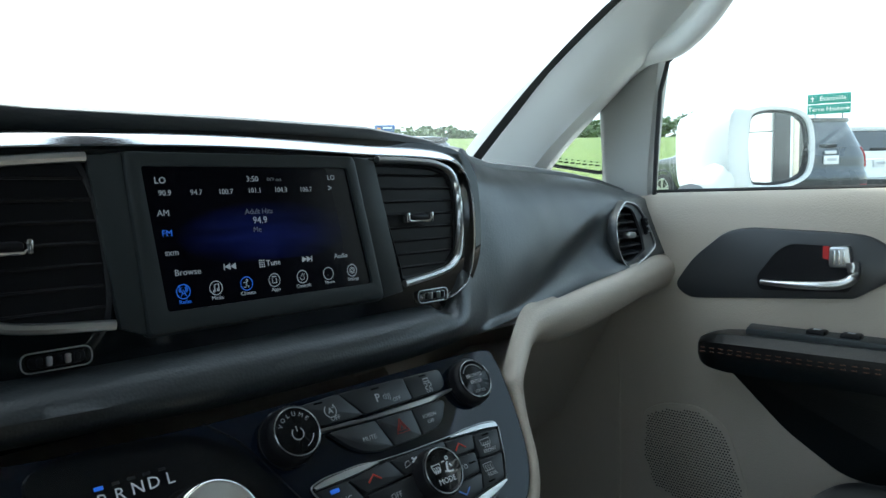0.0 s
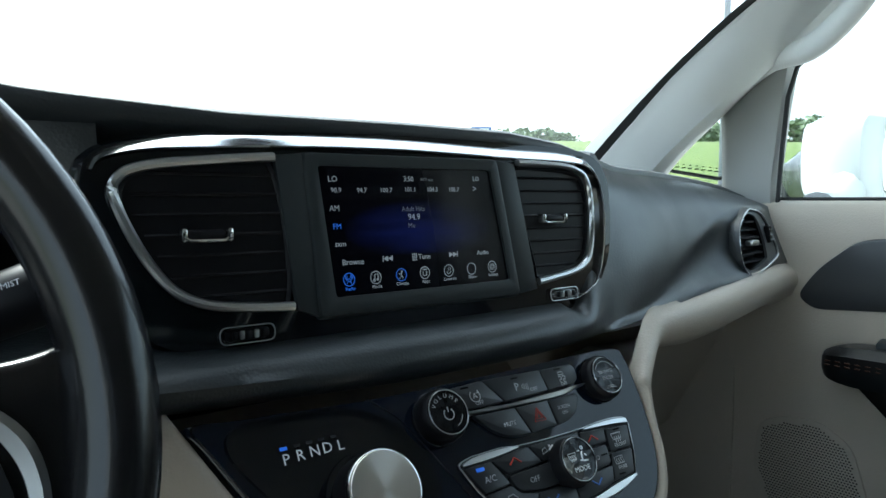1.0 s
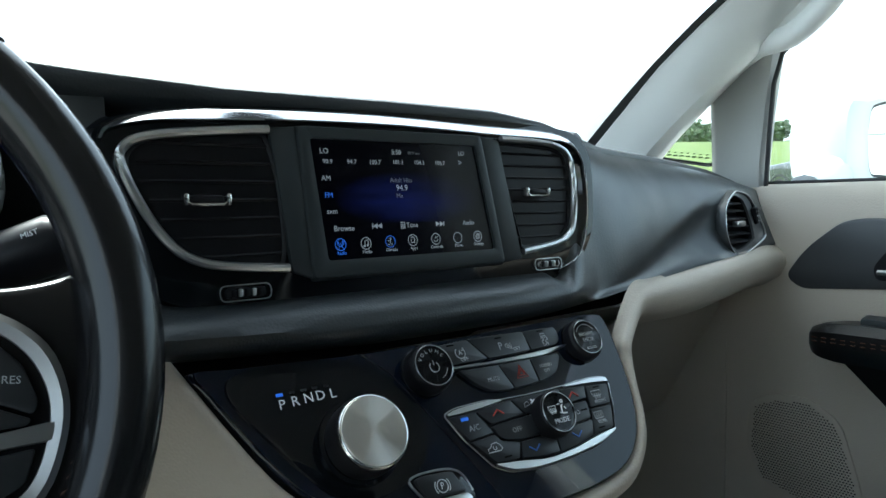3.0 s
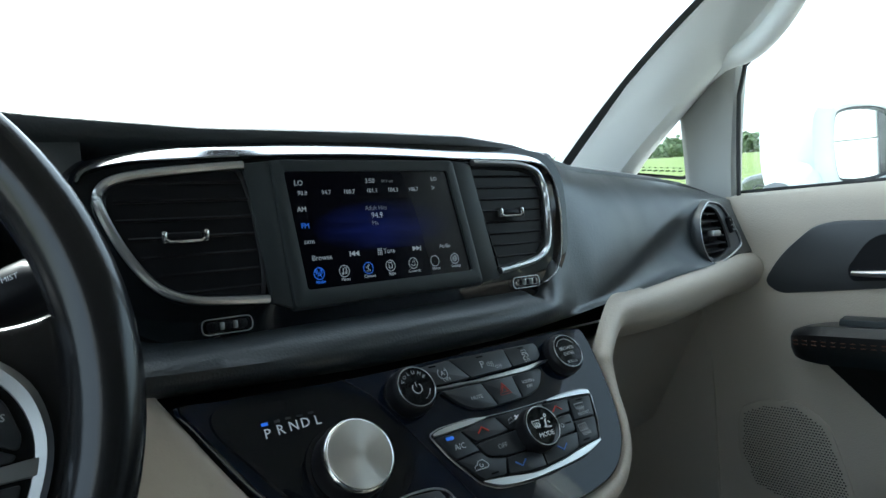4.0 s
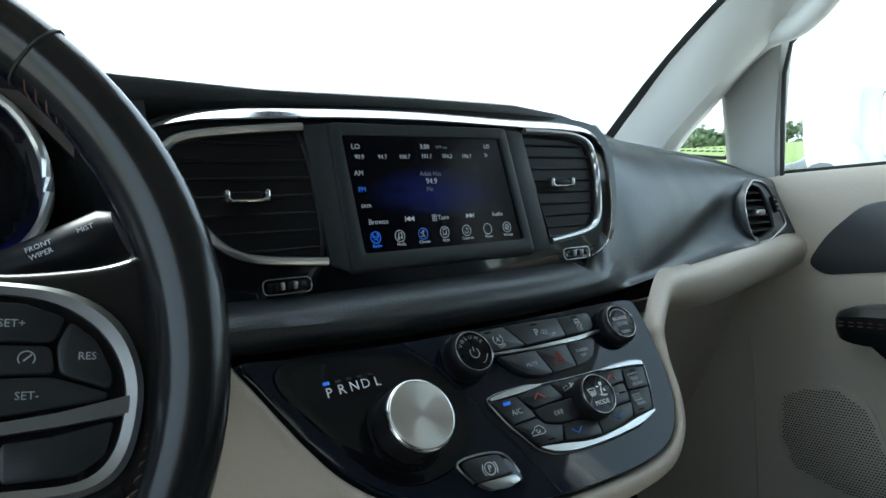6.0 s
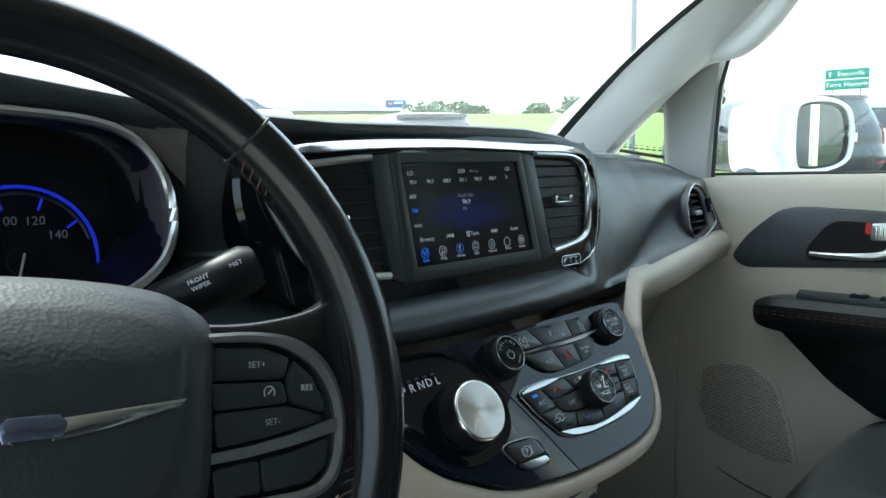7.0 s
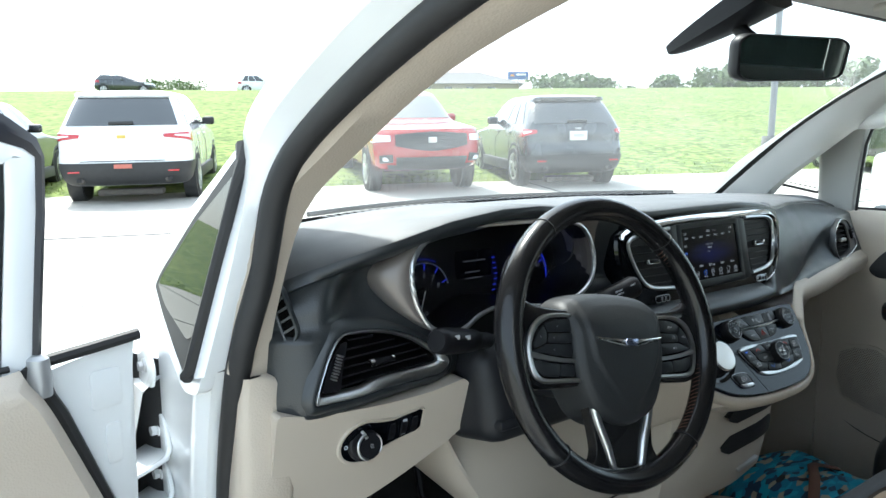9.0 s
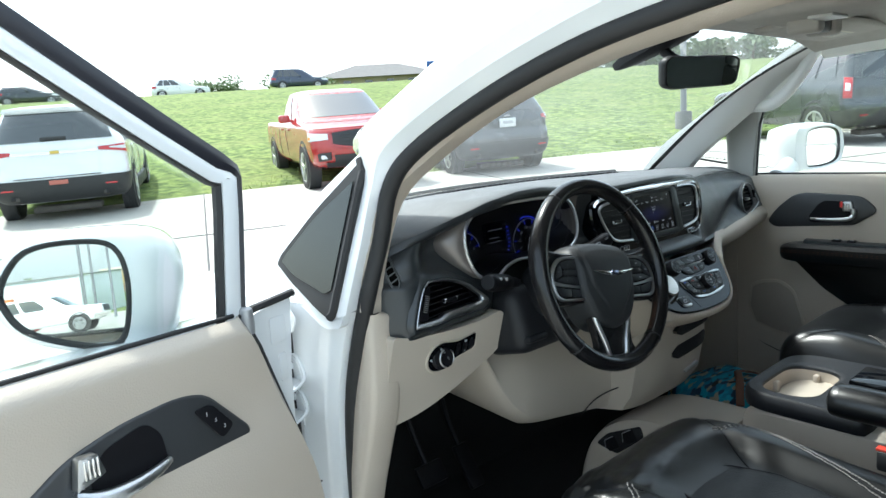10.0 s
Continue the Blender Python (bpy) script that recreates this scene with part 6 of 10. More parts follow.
for k, z in enumerate((1.137, 1.125, 1.113, 1.101, 1.089, 1.077)):
    x0 = (0.668, 0.655, 0.650, 0.647, 0.645, 0.654)[k]
    x1 = (0.728, 0.733, 0.738, 0.742, 0.742, 0.734)[k]
    bm = bmesh.new()
    a, b = pvp(Vector((x0, 0, z)), 1, 0.009), pvp(Vector((x1, 0, z)), 1, 0.009)
    prism(bm, [a, b, b + Vector((0, 0.022, 0.004)), a + Vector((0, 0.022, 0.004))], (0, 0, -0.0022))
    part("blade", bm, M_DASHLOW, pv)
bm = bmesh.new()
box(bm, pvp(Vector((0.694, 0, 1.105)), 1, 0.004), (0.030, 0.012, 0.009), Matrix.Rotation(radians(7), 3, "Z"), 0.003)
part("thumb_tab", bm, M_SATIN, pv, "silver thumb tab")
bm = bmesh.new()
box(bm, pvp(Vector((0.756, 0, 1.116)), 1, 0.001), (0.010, 0.010, 0.028), Matrix.Rotation(radians(-14), 3, "Y"), 0.003)
tw = part("thumbwheel", bm, M_VENT, pv)
for k in range(3):
    bm = bmesh.new()
    box(bm, pvp(Vector((0.757 - 0.002 * (k - 1), 0, 1.116 + 0.008 * (k - 1))), 1, -0.0045), (0.008, 0.002, 0.0022))
    part("mark", bm, M_TXTDIM, tw)

# ---- light switch ----
ls = thing("headlight_switch", (-0.745, 0.03, 0.945), "black rotary headlight switch with dimmer wheels", "switch")


def LS(x, z, d=0.0):
    return Vector((x + 0.009, 0.0300 + 0.3 * (1.0 - z) - d, z + 0.003))


arc = [Vector((-0.7440 + 0.0335 * math.sin(radians(a)), 0.9500 + 0.0300 * math.cos(radians(a)))) for a in range(135, 386, 10)]
plate_o = arc + [Vector((-0.716, 0.9745)), Vector((-0.700, 0.9730)), Vector((-0.657, 0.9800)), Vector((-0.6515, 0.9760)), Vector((-0.6515, 0.9500)), Vector((-0.656, 0.9460)), Vector((-0.690, 0.9390)), Vector((-0.712, 0.9330))]
lc = Vector((-0.722, 0.953))
bm = bmesh.new()
grow = [lc + (p - lc) * (1 + 0.0075 / (p - lc).length) for p in plate_o]
grow2 = [lc + (p - lc) * (1 + 0.0035 / (p - lc).length) for p in plate_o]
grid(bm, [[LS(p.x, p.y, -0.004) for p in grow], [LS(p.x, p.y, 0.0050) for p in grow2], [LS(p.x, p.y, 0.0040) for p in plate_o], [LS(p.x, p.y, -0.004) for p in plate_o]], cu=True)
part("moulded_rim", bm, M_BEIGEHARD, ls, "beige moulded rim", 60)
bm = bmesh.new()
prism(bm, [LS(p.x, p.y, -0.006) for p in plate_o], (0, -0.0090, 0))
part("switch_plate", bm, M_PIANO, ls, "black switch plate")
kc = LS(-0.7425, 0.9480, 0.002)
bm = bmesh.new()
lathe(bm, [(0.0245, 0), (0.0235, 0.004), (0.0205, 0.006), (0.0190, 0.016), (0.0175, 0.0185), (0.008, 0.0180), (0.0, 0.0180)], kc, (0, -1, 0.12), 32)
kb = part("rotary_knob", bm, M_VENT, ls)
kd = Vector((0, -1, 0.12)).normalized()
ku = Vector((0, 0.12, 1)).normalized()


def KR(r, a, d):
    return kc + kd * d + Vector((1, 0, 0)) * (r * math.sin(radians(a))) + ku * (r * math.cos(radians(a)))


for a0, a1, r_ in ((195, 345, 0.0019), (40, 130, 0.0012)):
    bm = bmesh.new()
    tube(bm, [KR(0.0178, a0 + (a1 - a0) * k / 18, 0.0182) for k in range(19)], r_, 8)
    part("silver_arc", bm, M_SATIN, kb, "satin silver arc")
bm = bmesh.new()
prism(bm, [KR(0.0225, 335, 0.0120), KR(0.0225, 345, 0.0120), KR(0.0125, 352, 0.0180), KR(0.0125, 330, 0.0180)], kd * 0.0018, 0.0004)
part("pointer", bm, M_SATIN, kb, "satin silver pointer")
for j in (-1, 0, 1):
    bm = bmesh.new()
    tube(bm, [kc + kd * 0.0186 + Vector((0.001, 0, 0)) + ku * (0.0022 * j), kc + kd * 0.0186 + Vector((0.0055, 0, 0)) + ku * (0.0022 * j - 0.0008)], 0.0004, 5)
    part("mark", bm, M_TXTDIM, kb)
for k, ch in enumerate("AUTO"):
    a = 12 + 12.5 * k
    legend(ch, 0.0062, frame_of(KR(0.0275, a, 0.0022), (math.cos(radians(a)), 0, -math.sin(radians(a))), (math.sin(radians(a)), 0.25, math.cos(radians(a)))), M_TXT, ls)
for a in (-20, -42, -88):
    bm = bmesh.new()
    tube(bm, [KR(0.0275, a, 0.0022) + Vector((0.0024 * math.sin(t), 0, 0.0024 * math.cos(t))) for t in [math.pi * j / 4 for j in range(8)]], 0.0005, 5, True)
    part("mark", bm, M_TXT, ls)
for k, x in enumerate((-0.7000, -0.6815, -0.6640)):
    z = 0.9580 + 0.06 * (x + 0.70)
    bm = bmesh.new()
    prism(bm, [(x + 0.0045, LS(0, z + t * 0.014, 0.0030 + 0.0045 * (1 - t * t)).y, z + t * 0.0135) for t in [-1 + j / 4 for j in range(9)]], (0.0085, 0, 0))
    dw = part("dimmer_wheel", bm, M_VENT, ls)
    for j in range(4):
        bm = bmesh.new()
        box(bm, LS(x, z - 0.0105 + 0.0068 * j, 0.0074 - 0.0012 * abs(j - 1.5)), (0.0062, 0.0012, 0.0034 if k == 1 else 0.0012))
        part("mark", bm, M_TXTDIM if k == 1 else M_BUTTON, dw)

# ---- the van: shell, pillars, glass ----
van = thing("minivan", (0, -1.0, 0.0), "white minivan with its driver door open", "van")


def skin(name, rows, material, parent, label="", n=4, sharp=38):
    """A smooth skin through stations along the part."""
    b = bmesh.new()
    cols = [smooth_path([r[j] for r in rows], n) for j in range(len(rows[0]))]
    grid(b, [list(c) for c in zip(*cols)])
    return part(name, b, material, parent, label, sharp)


SEAL = [(-0.90, 0.19, 0.40), (-0.90, 0.19, 0.64), (-0.912, 0.155, 0.88), (-0.915, 0.083, 1.08), (-0.891, 0.055, 1.20), (-0.880, 0.027, 1.30), (-0.865, -0.03, 1.365), (-0.855, -0.19, 1.445), (-0.84, -0.34, 1.502), (-0.82, -0.48, 1.537), (-0.80, -0.64, 1.562), (-0.79, -1.25, 1.58)]
OUTER = [(-1.00, 0.24, 0.40), (-1.00, 0.24, 0.64), (-1.00, 0.215, 0.88), (-0.960, 0.165, 1.07), (-0.925, 0.118, 1.20), (-0.908, 0.090, 1.31), (-0.893, 0.050, 1.378), (-0.887, -0.10, 1.463), (-0.877, -0.28, 1.536), (-0.862, -0.42, 1.588), (-0.845, -0.60, 1.635), (-0.83, -1.25, 1.675)]
FRONT = [(-0.97, 0.40, 0.40), (-0.97, 0.40, 0.64), (-0.97, 0.40, 0.88), (-0.93, 0.42, 1.06), (-0.86, 0.40, 1.22), (-0.80, 0.33, 1.31), (-0.78, 0.25, 1.385), (-0.77, 0.10, 1.475), (-0.75, -0.06, 1.565), (-0.73, -0.18, 1.635), (-0.70, -0.34, 1.69), (-0.65, -1.25, 1.73)]



def sh(p):
    """Shifts the driver's side inwards and back, its top lower, to fit the camera's view."""
    return (p[0] + 0.012, p[1] - 0.018, p[2] + 0.004 - 0.08 * max(0.0, p[2] - 1.32))


SEAL, OUTER, FRONT = [sh(p) for p in SEAL], [sh(p) for p in OUTER], [sh(p) for p in FRONT]


def lerp3(a, b, t):
    return Vector(a).lerp(Vector(b), t)


rows = []
for s, o, f in zip(SEAL, OUTER, FRONT):
    if 1.0 < o[2] < 1.34:       # ends at the rear edge of the quarter window, then tucks under it
        yq = 0.0400 + 0.14 * (1.35 - o[2])
        o = (-0.8725 - 0.25 * (1.35 - o[2]), yq, o[2])
        f = (o[0] + 0.05, o[1] + 0.06, o[2])
    m = lerp3(s, o, 0.5) + Vector((-0.012, -0.010, 0))
    rows.append([Vector(s) + Vector((0.02, 0.01, 0)), Vector(s), m, Vector(o), lerp3(o, f, 0.12) + Vector((-0.004, 0, 0.004)), lerp3(o, f, 0.55) + Vector((0, 0, 0.01)), Vector(f)])
skin("a_pillar", rows[3:], M_WHITE, van, "white painted front pillar")
JAMB = []
for z, sx, sy in ((1.080, -0.903, 0.066), (1.02, -0.902, 0.094), (0.95, -0.901, 0.118), (0.88, -0.900, 0.137), (0.76, -0.894, 0.156), (0.64, -0.888, 0.172), (0.40, -0.888, 0.172)):
    JAMB.append([Vector((sx + 0.02, sy + 0.01, z)), Vector((sx, sy, z)), Vector((sx - 0.018, sy + 0.002, z)), Vector((sx - 0.029, sy + 0.016, z)), Vector((sx - 0.031, sy + 0.034, z)), Vector((-0.930, sy + 0.075, z)), Vector((-0.936, max(0.215, sy + 0.095), z)), Vector((-0.939, 0.240, z)), Vector((-0.940, 0.252, z))])
skin("door_jamb", JAMB, M_WHITE, van, "white painted door jamb")
# black sheet stands in for the shade in the gap beside the jamb
bm = bmesh.new()
grid(bm, [[(-0.938, 0.248, z), (-0.950, 0.262, z), (-0.975, 0.335, z), (-0.997, 0.330, z), (-0.999, 0.262, z)] for z in (1.055, 0.80, 0.40)])
part("gap_sheet", bm, M_RUBBER, van, "black sheet for the dark gap behind the wing")
bm = bmesh.new()
tube(bm, smooth_path([Vector(s) + Vector((0.008, -0.008, -0.003)) for s in SEAL], 5), 0.0155, 10)
part("door_seal", bm, M_RUBBER, van, "black rubber door seal")
# driver's pillar trim
TR = [(-0.911, 0.065, 1.070), (-0.897, 0.061, 1.15), (-0.872, 0.027, 1.27), (-0.84, -0.05, 1.345), (-0.83, -0.20, 1.425), (-0.81, -0.35, 1.478), (-0.79, -0.50, 1.512), (-0.77, -0.70, 1.54), (-0.77, -1.25, 1.56)]
rows = []
for k, p in enumerate(TR):
    p = Vector(sh(p))
    g = Vector((-0.72, 0.46, 1.20)).lerp(Vector((-0.66, -0.14, 1.60)), max(0, min(1, (k - 1.6) / 4.4))) if k < 7 else Vector((-0.62, p.y + 0.2, 1.63))
    rows.append([p + Vector((-0.012, 0.004, 0.008)), p, p + Vector((0.040, 0.010, -0.004)), p.lerp(g, 0.42) + Vector((0.02, -0.005, -0.012)), p.lerp(g, 0.8) + Vector((0.01, 0, -0.006)), g])
trim = skin("pillar_trim", rows, M_BEIGE, van, "beige front pillar trim")
rows = []
for z, y, xr in ((1.073, 0.050, -0.868), (1.066, 0.052, -0.848), (1.045, 0.054, -0.830), (0.98, 0.055, -0.826), (0.88, 0.066, -0.826), (0.78, 0.10, -0.826), (0.62, 0.15, -0.826), (0.40, 0.17, -0.826)):
    ys = along(z, [(0.40, 0.175), (0.62, 0.172), (0.88, 0.142), (1.08, 0.072), (1.20, 0.045)])
    rows.append([(-0.880, max(ys, y + 0.01), z), (-0.897, max(ys - 0.012, y + 0.006), z), (-0.898, y + 0.002, z), (-0.894, y - 0.006, z), (-0.886, y - 0.010, z), (xr - 0.012, y - 0.008, z), (xr - 0.004, y - 0.004, z), (xr, y + 0.006, z), (xr + 0.002, y + 0.3, z)])
skin("kick_trim", rows, M_BEIGE, van, "beige kick panel trim", sharp=75)

# quarter window ahead of the door, leaning inwards
QG = [(0.0635, 1.3493), (0.0476, 1.3539), (0.0490, 1.3327), (0.086, 1.0745), (0.1150, 1.0685), (0.1530, 1.080), (0.2529, 1.1175), (0.3130, 1.1455), (0.3000, 1.1660), (0.1950, 1.2560)]
QP = [(0.0780, 1.3130), (0.1069, 1.1180), (0.1277, 1.1100), (0.2420, 1.1310), (0.2910, 1.1520), (0.2820, 1.1650), (0.1890, 1.2440)]
QS = [(0.385, 1.1300), (0.3548, 1.1897), (0.1976, 1.2854), (0.0717, 1.3641), (0.030, 1.3688), (0.030, 1.330), (0.072, 1.055), (0.12, 1.045), (0.2832, 1.1000)]


def quarter(p, off=0.0):
    """On the sloping plane of the quarter window."""
    return Vector((-0.871 - 0.25 * (1.35 - p.y) - off, p.x, p.y))


bm = bmesh.new()
prism(bm, [quarter(p, -0.004) for p in round_poly(QS, [0.03, 0.04, 0.1, 0.01, 0.01, 0.01, 0.01, 0.03, 0.03])], (0.020, 0, 0), 0.006)
part("quarter_frame", bm, M_WHITE, van, "white quarter window surround")
bm = bmesh.new()
qo, qi = round_poly(QG, [0.003, 0.003, 0.006, 0.006, 0.01, 0.02, 0.02, 0.005, 0.005, 0.03]), round_poly(QP, [0.003, 0.004, 0.008, 0.02, 0.003, 0.003, 0.03])
prism(bm, [quarter(p, 0.001) for p in qo], (0.008, 0, 0), 0.0015)
qw = part("quarter_window", bm, M_RUBBER, van, "small fixed quarter window with black edge")
bm = bmesh.new()
M_QGLASS = mat("dark reflecting glass", (0.016, 0.022, 0.020), 0.02, spec=0.5)
prism(bm, [quarter(p, 0.002) for p in qi], (-0.0015, 0, 0))
part("pane", bm, M_QGLASS, qw, "dark tinted pane")
bm = bmesh.new()
tube(bm, [quarter(Vector(p), 0.004) for p in ((0.0635, 1.350), (0.0500, 1.330), (0.0560, 1.290), (0.0890, 1.082), (0.098, 1.071))], 0.0085, 8)
part("rear_seal", bm, M_RUBBER, qw, "thick black rubber edge")

# fender, hood and cowl
bm = bmesh.new()
rows = []
for y, zt, xo in ((0.24, 1.045, -0.985), (0.50, 1.04, -0.995), (0.85, 1.02, -0.995), (1.15, 0.95, -0.96), (1.35, 0.80, -0.88)):
    for sgn in (1,):
        rows.append([(xo + 0.22, y, zt + 0.035), (xo + 0.10, y, zt + 0.02), (xo + 0.02, y, zt - 0.03), (xo, y, zt - 0.12), (xo, y, 0.6), (xo + 0.02, y, 0.30)])
cols = [smooth_path([r[j] for r in rows], 4) for j in range(6)]
grid(bm, [list(c) for c in zip(*cols)])
part("front_wing", bm, M_WHITE, van, "white front wing")
bm = bmesh.new()
grid(bm, [[(-p[0], p[1], p[2]) for p in r] for r in [list(c) for c in zip(*cols)]])
part("front_wing", bm, M_WHITE, van, "white front wing")
bm = bmesh.new()
rows = []
for y, z in ((0.62, 1.06), (0.9, 1.05), (1.15, 0.985), (1.40, 0.84), (1.45, 0.4)):
    rows.append([(x, y - 0.25 * x * x, z + 0.02 * (1 - (x / 0.78) ** 2)) for x in [(-0.78 + 1.56 * k / 12) for k in range(13)]])
grid(bm, rows)
part("hood", bm, M_WHITE, van, "white hood")
bm = bmesh.new()
rows = []
for k in range(25):
    x = -0.80 + 1.60 * k / 24
    yb = cowl(x)
    rows.append([(x, yb + 0.01, 1.180), (x, yb + 0.05, 1.172), (x, yb + 0.12, 1.12), (x, yb + 0.16, 1.08)])
grid(bm, rows)
part("cowl", bm, M_RUBBER, van, "black plastic cowl")
# wipers
for x0, x1 in ((-0.55, 0.15), (0.05, 0.62)):
    bm = bmesh.new()
    tube(bm, [(x, cowl(x) + 0.025, 1.200 + 0.004) for x in [x0 + (x1 - x0) * k / 8 for k in range(9)]], 0.006, 6)
    part("wiper_blade", bm, M_RUBBER, van, "black wiper blade")


# windscreen
def screen_pt(u, t, off=0.0):
    """u -1..1 across, t 0..1 from foot to top."""
    w = 0.727 - 0.026 * t
    x = u * w
    y = (cowl(x) + 0.012) * (1 - t) + (-0.055 - 0.16 * x * x) * t
    z = 1.192 + 0.428 * t + 0.045 * math.sin(math.pi * t) - (0.03 * u * u * t)
    return Vector((x, y + off, z + off))


bm = bmesh.new()
grid(bm, [[screen_pt(-1 + 2 * i / 24, t / 12) for i in range(25)] for t in range(13)])
ws = part("windscreen", bm, M_SCREENGLASS, van, "clear windscreen with a thin film of dust and reflected haze")
ws.visible_shadow = False
bm = bmesh.new()
for sgn in (-1, 1):
    grid(bm, [[screen_pt(sgn * 1.0, t / 16, -0.003), screen_pt(sgn * 0.975, t / 16, -0.003)] for t in range(17)])
grid(bm, [[screen_pt(-1 + 2 * i / 24, 1.0, -0.003) for i in range(25)], [screen_pt(-1 + 2 * i / 24, 0.97, -0.003) for i in range(25)]])
grid(bm, [[screen_pt(-1 + 2 * i / 24, 0.0, -0.003) for i in range(25)], [screen_pt(-1 + 2 * i / 24, 0.022, -0.003) for i in range(25)]])
part("black_border", bm, M_RUBBER, ws, "black glass border")

# passenger's pillar trim and window posts
rows = []
GP = [(0.725, 0.485, 1.190), (0.717, 0.40, 1.275), (0.714, 0.29, 1.350), (0.711, 0.14, 1.445), (0.704, 0.0, 1.535), (0.697, -0.135, 1.61)]
OP = [(0.865, 0.385, 1.175), (0.87, 0.33, 1.245), (0.87, 0.245, 1.320), (0.868, 0.155, 1.392), (0.855, 0.04, 1.478), (0.835, -0.09, 1.560)]
BP = [(0.770, 0.37, 1.170), (0.772, 0.30, 1.245), (0.770, 0.205, 1.322), (0.768, 0.09, 1.402), (0.757, -0.03, 1.488), (0.745, -0.150, 1.572)]
for k, (g, b, o) in enumerate(zip(GP, BP, OP)):
    g, b, o = Vector(g), Vector(b), Vector(o)
    if k > 2:
        b = b + Vector((0.035, 0.030, 0.012)) * min(1.0, (k - 2) / 2)
    rows.append([g + Vector((0.0, 0.012, 0.012)), g, g.lerp(b, 0.45) + Vector((-0.004, -0.008, -0.004)), b, b.lerp(o, 0.35) + Vector((0, -0.006, -0.006)), b.lerp(o, 0.8), o, o + Vector((0.03, 0.02, 0.01))])
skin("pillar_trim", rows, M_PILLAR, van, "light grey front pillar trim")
hb = smooth_path([(0.868, 0.235, 1.335), (0.860, 0.195, 1.372), (0.846, 0.150, 1.403), (0.818, 0.110, 1.405), (0.800, 0.060, 1.408), (0.790, 0.010, 1.440), (0.782, -0.035, 1.492), (0.772, -0.075, 1.550), (0.757, -0.110, 1.600), (0.74, -0.13, 1.630)], 5)
bm = bmesh.new()
tube(bm, hb, [min(0.0175, 0.002 + 0.0016 * k) for k in range(len(hb))], 14, flat=1.15)
part("grab_handle", bm, M_PILLAR, van, "light grey pillar grab handle")
# shallow panel behind the handle
back = smooth_path([Vector(p) + Vector((0.035, 0.030, 0.012)) * k for p, k in ((BP[2], 0.3), (BP[3], 0.5), (BP[4], 1.0), (BP[5], 1.0))], 8)
bow = [hb[10 + round((len(hb) - 11) * k / (len(back) - 1))] for k in range(len(back))]
bm = bmesh.new()
grid(bm, [[a + Vector((-0.004, 0, 0.004)), a.lerp(b, 0.3) + Vector((0.010, 0.012, 0.004)), a.lerp(b, 0.7) + Vector((0.012, 0.014, 0.004)), b + Vector((0.004, 0.006, 0.002))] for a, b in zip(back, bow)])
part("handle_recess", bm, M_PILLAR, van, "light grey recess behind the grab handle", 60)
rows = []
for z, y0, y1 in ((1.10, 0.136, 0.26), (1.18, 0.142, 0.25), (1.26, 0.137, 0.252), (1.33, 0.130, 0.255), (1.42, 0.118, 0.25)):
    rows.append([(0.905, y1 + 0.004, z), (0.884, y1 - 0.002, z), (0.870, y1 - 0.02, z), (0.866, y0 + 0.03, z), (0.868, y0 + 0.006, z), (0.880, y0, z), (0.905, y0 + 0.004, z)])
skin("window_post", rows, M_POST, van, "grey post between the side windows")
bm = bmesh.new()
tube(bm, [(0.875, 0.138, 1.15), (0.874, 0.133, 1.26), (0.872, 0.126, 1.345), (0.868, 0.110, 1.394), (0.862, 0.062, 1.432)], 0.004, 6)
part("post_edge", bm, M_RUBBER, van)
bm = bmesh.new()
prism(bm, [(0.893, p.x, p.y) for p in round_poly([(0.372, 1.228), (0.242, 1.206), (0.242, 1.340), (0.268, 1.332)], [0.02, 0.02, 0.02, 0.015])], (0.004, 0, 0))
qr = part("quarter_window", bm, M_GLASS, van, "small clear quarter window")
qr.visible_shadow = False
bm = bmesh.new()
tube(bm, [(0.888, p.x, p.y) for p in round_poly([(0.372, 1.228), (0.242, 1.206), (0.242, 1.340), (0.268, 1.332)], [0.02, 0.02, 0.02, 0.015])], 0.004, 6, True)
part("rubber_edge", bm, M_RUBBER, qr)
bm = bmesh.new()
for k in range(7):
    box(bm, (0.890, 0.262 + 0.014 * k, 1.2225 + 0.0018 * k), (0.001, 0.009, 0.0025))
    box(bm, (0.890, 0.262 + 0.014 * k, 1.2285 + 0.0018 * k), (0.001, 0.005, 0.0018))
part("etched_bars", bm, M_RUBBER, qr)

# headliner, header, roof
bm = bmesh.new()
rows = []
for y, z, w in ((-0.06, 1.600, 0.66), (-0.20, 1.612, 0.70), (-0.5, 1.628, 0.72), (-1.2, 1.64, 0.73), (-3.2, 1.62, 0.70)):
    rows.append([(w * u, y - 0.15 * (w * u) ** 2 * (1 if y > -0.1 else 0), z - 0.05 * u ** 6) for u in [-1 + 2 * k / 14 for k in range(15)]])
cols = [smooth_path([r[j] for r in rows], 3) for j in range(15)]
grid(bm, [list(c) for c in zip(*cols)])
solo("ceiling", bm, M_HEADLINER, "grey-beige cloth headliner", "ceiling", kind="structure")
bm = bmesh.new()
rows = []
for y, z, w in ((-0.10, 1.645, 0.70), (-0.35, 1.70, 0.76), (-0.8, 1.735, 0.80), (-2.0, 1.745, 0.80), (-3.3, 1.70, 0.76)):
    rows.append([(w * u, y - 0.12 * u * u, z - 0.05 * abs(u) ** 4) for u in [-1 + 2 * k / 14 for k in range(15)]])
cols = [smooth_path([r[j] for r in rows], 3) for j in range(15)]
grid(bm, [list(c) for c in zip(*cols)])
part("roof", bm, M_WHITE, van, "white roof panel")
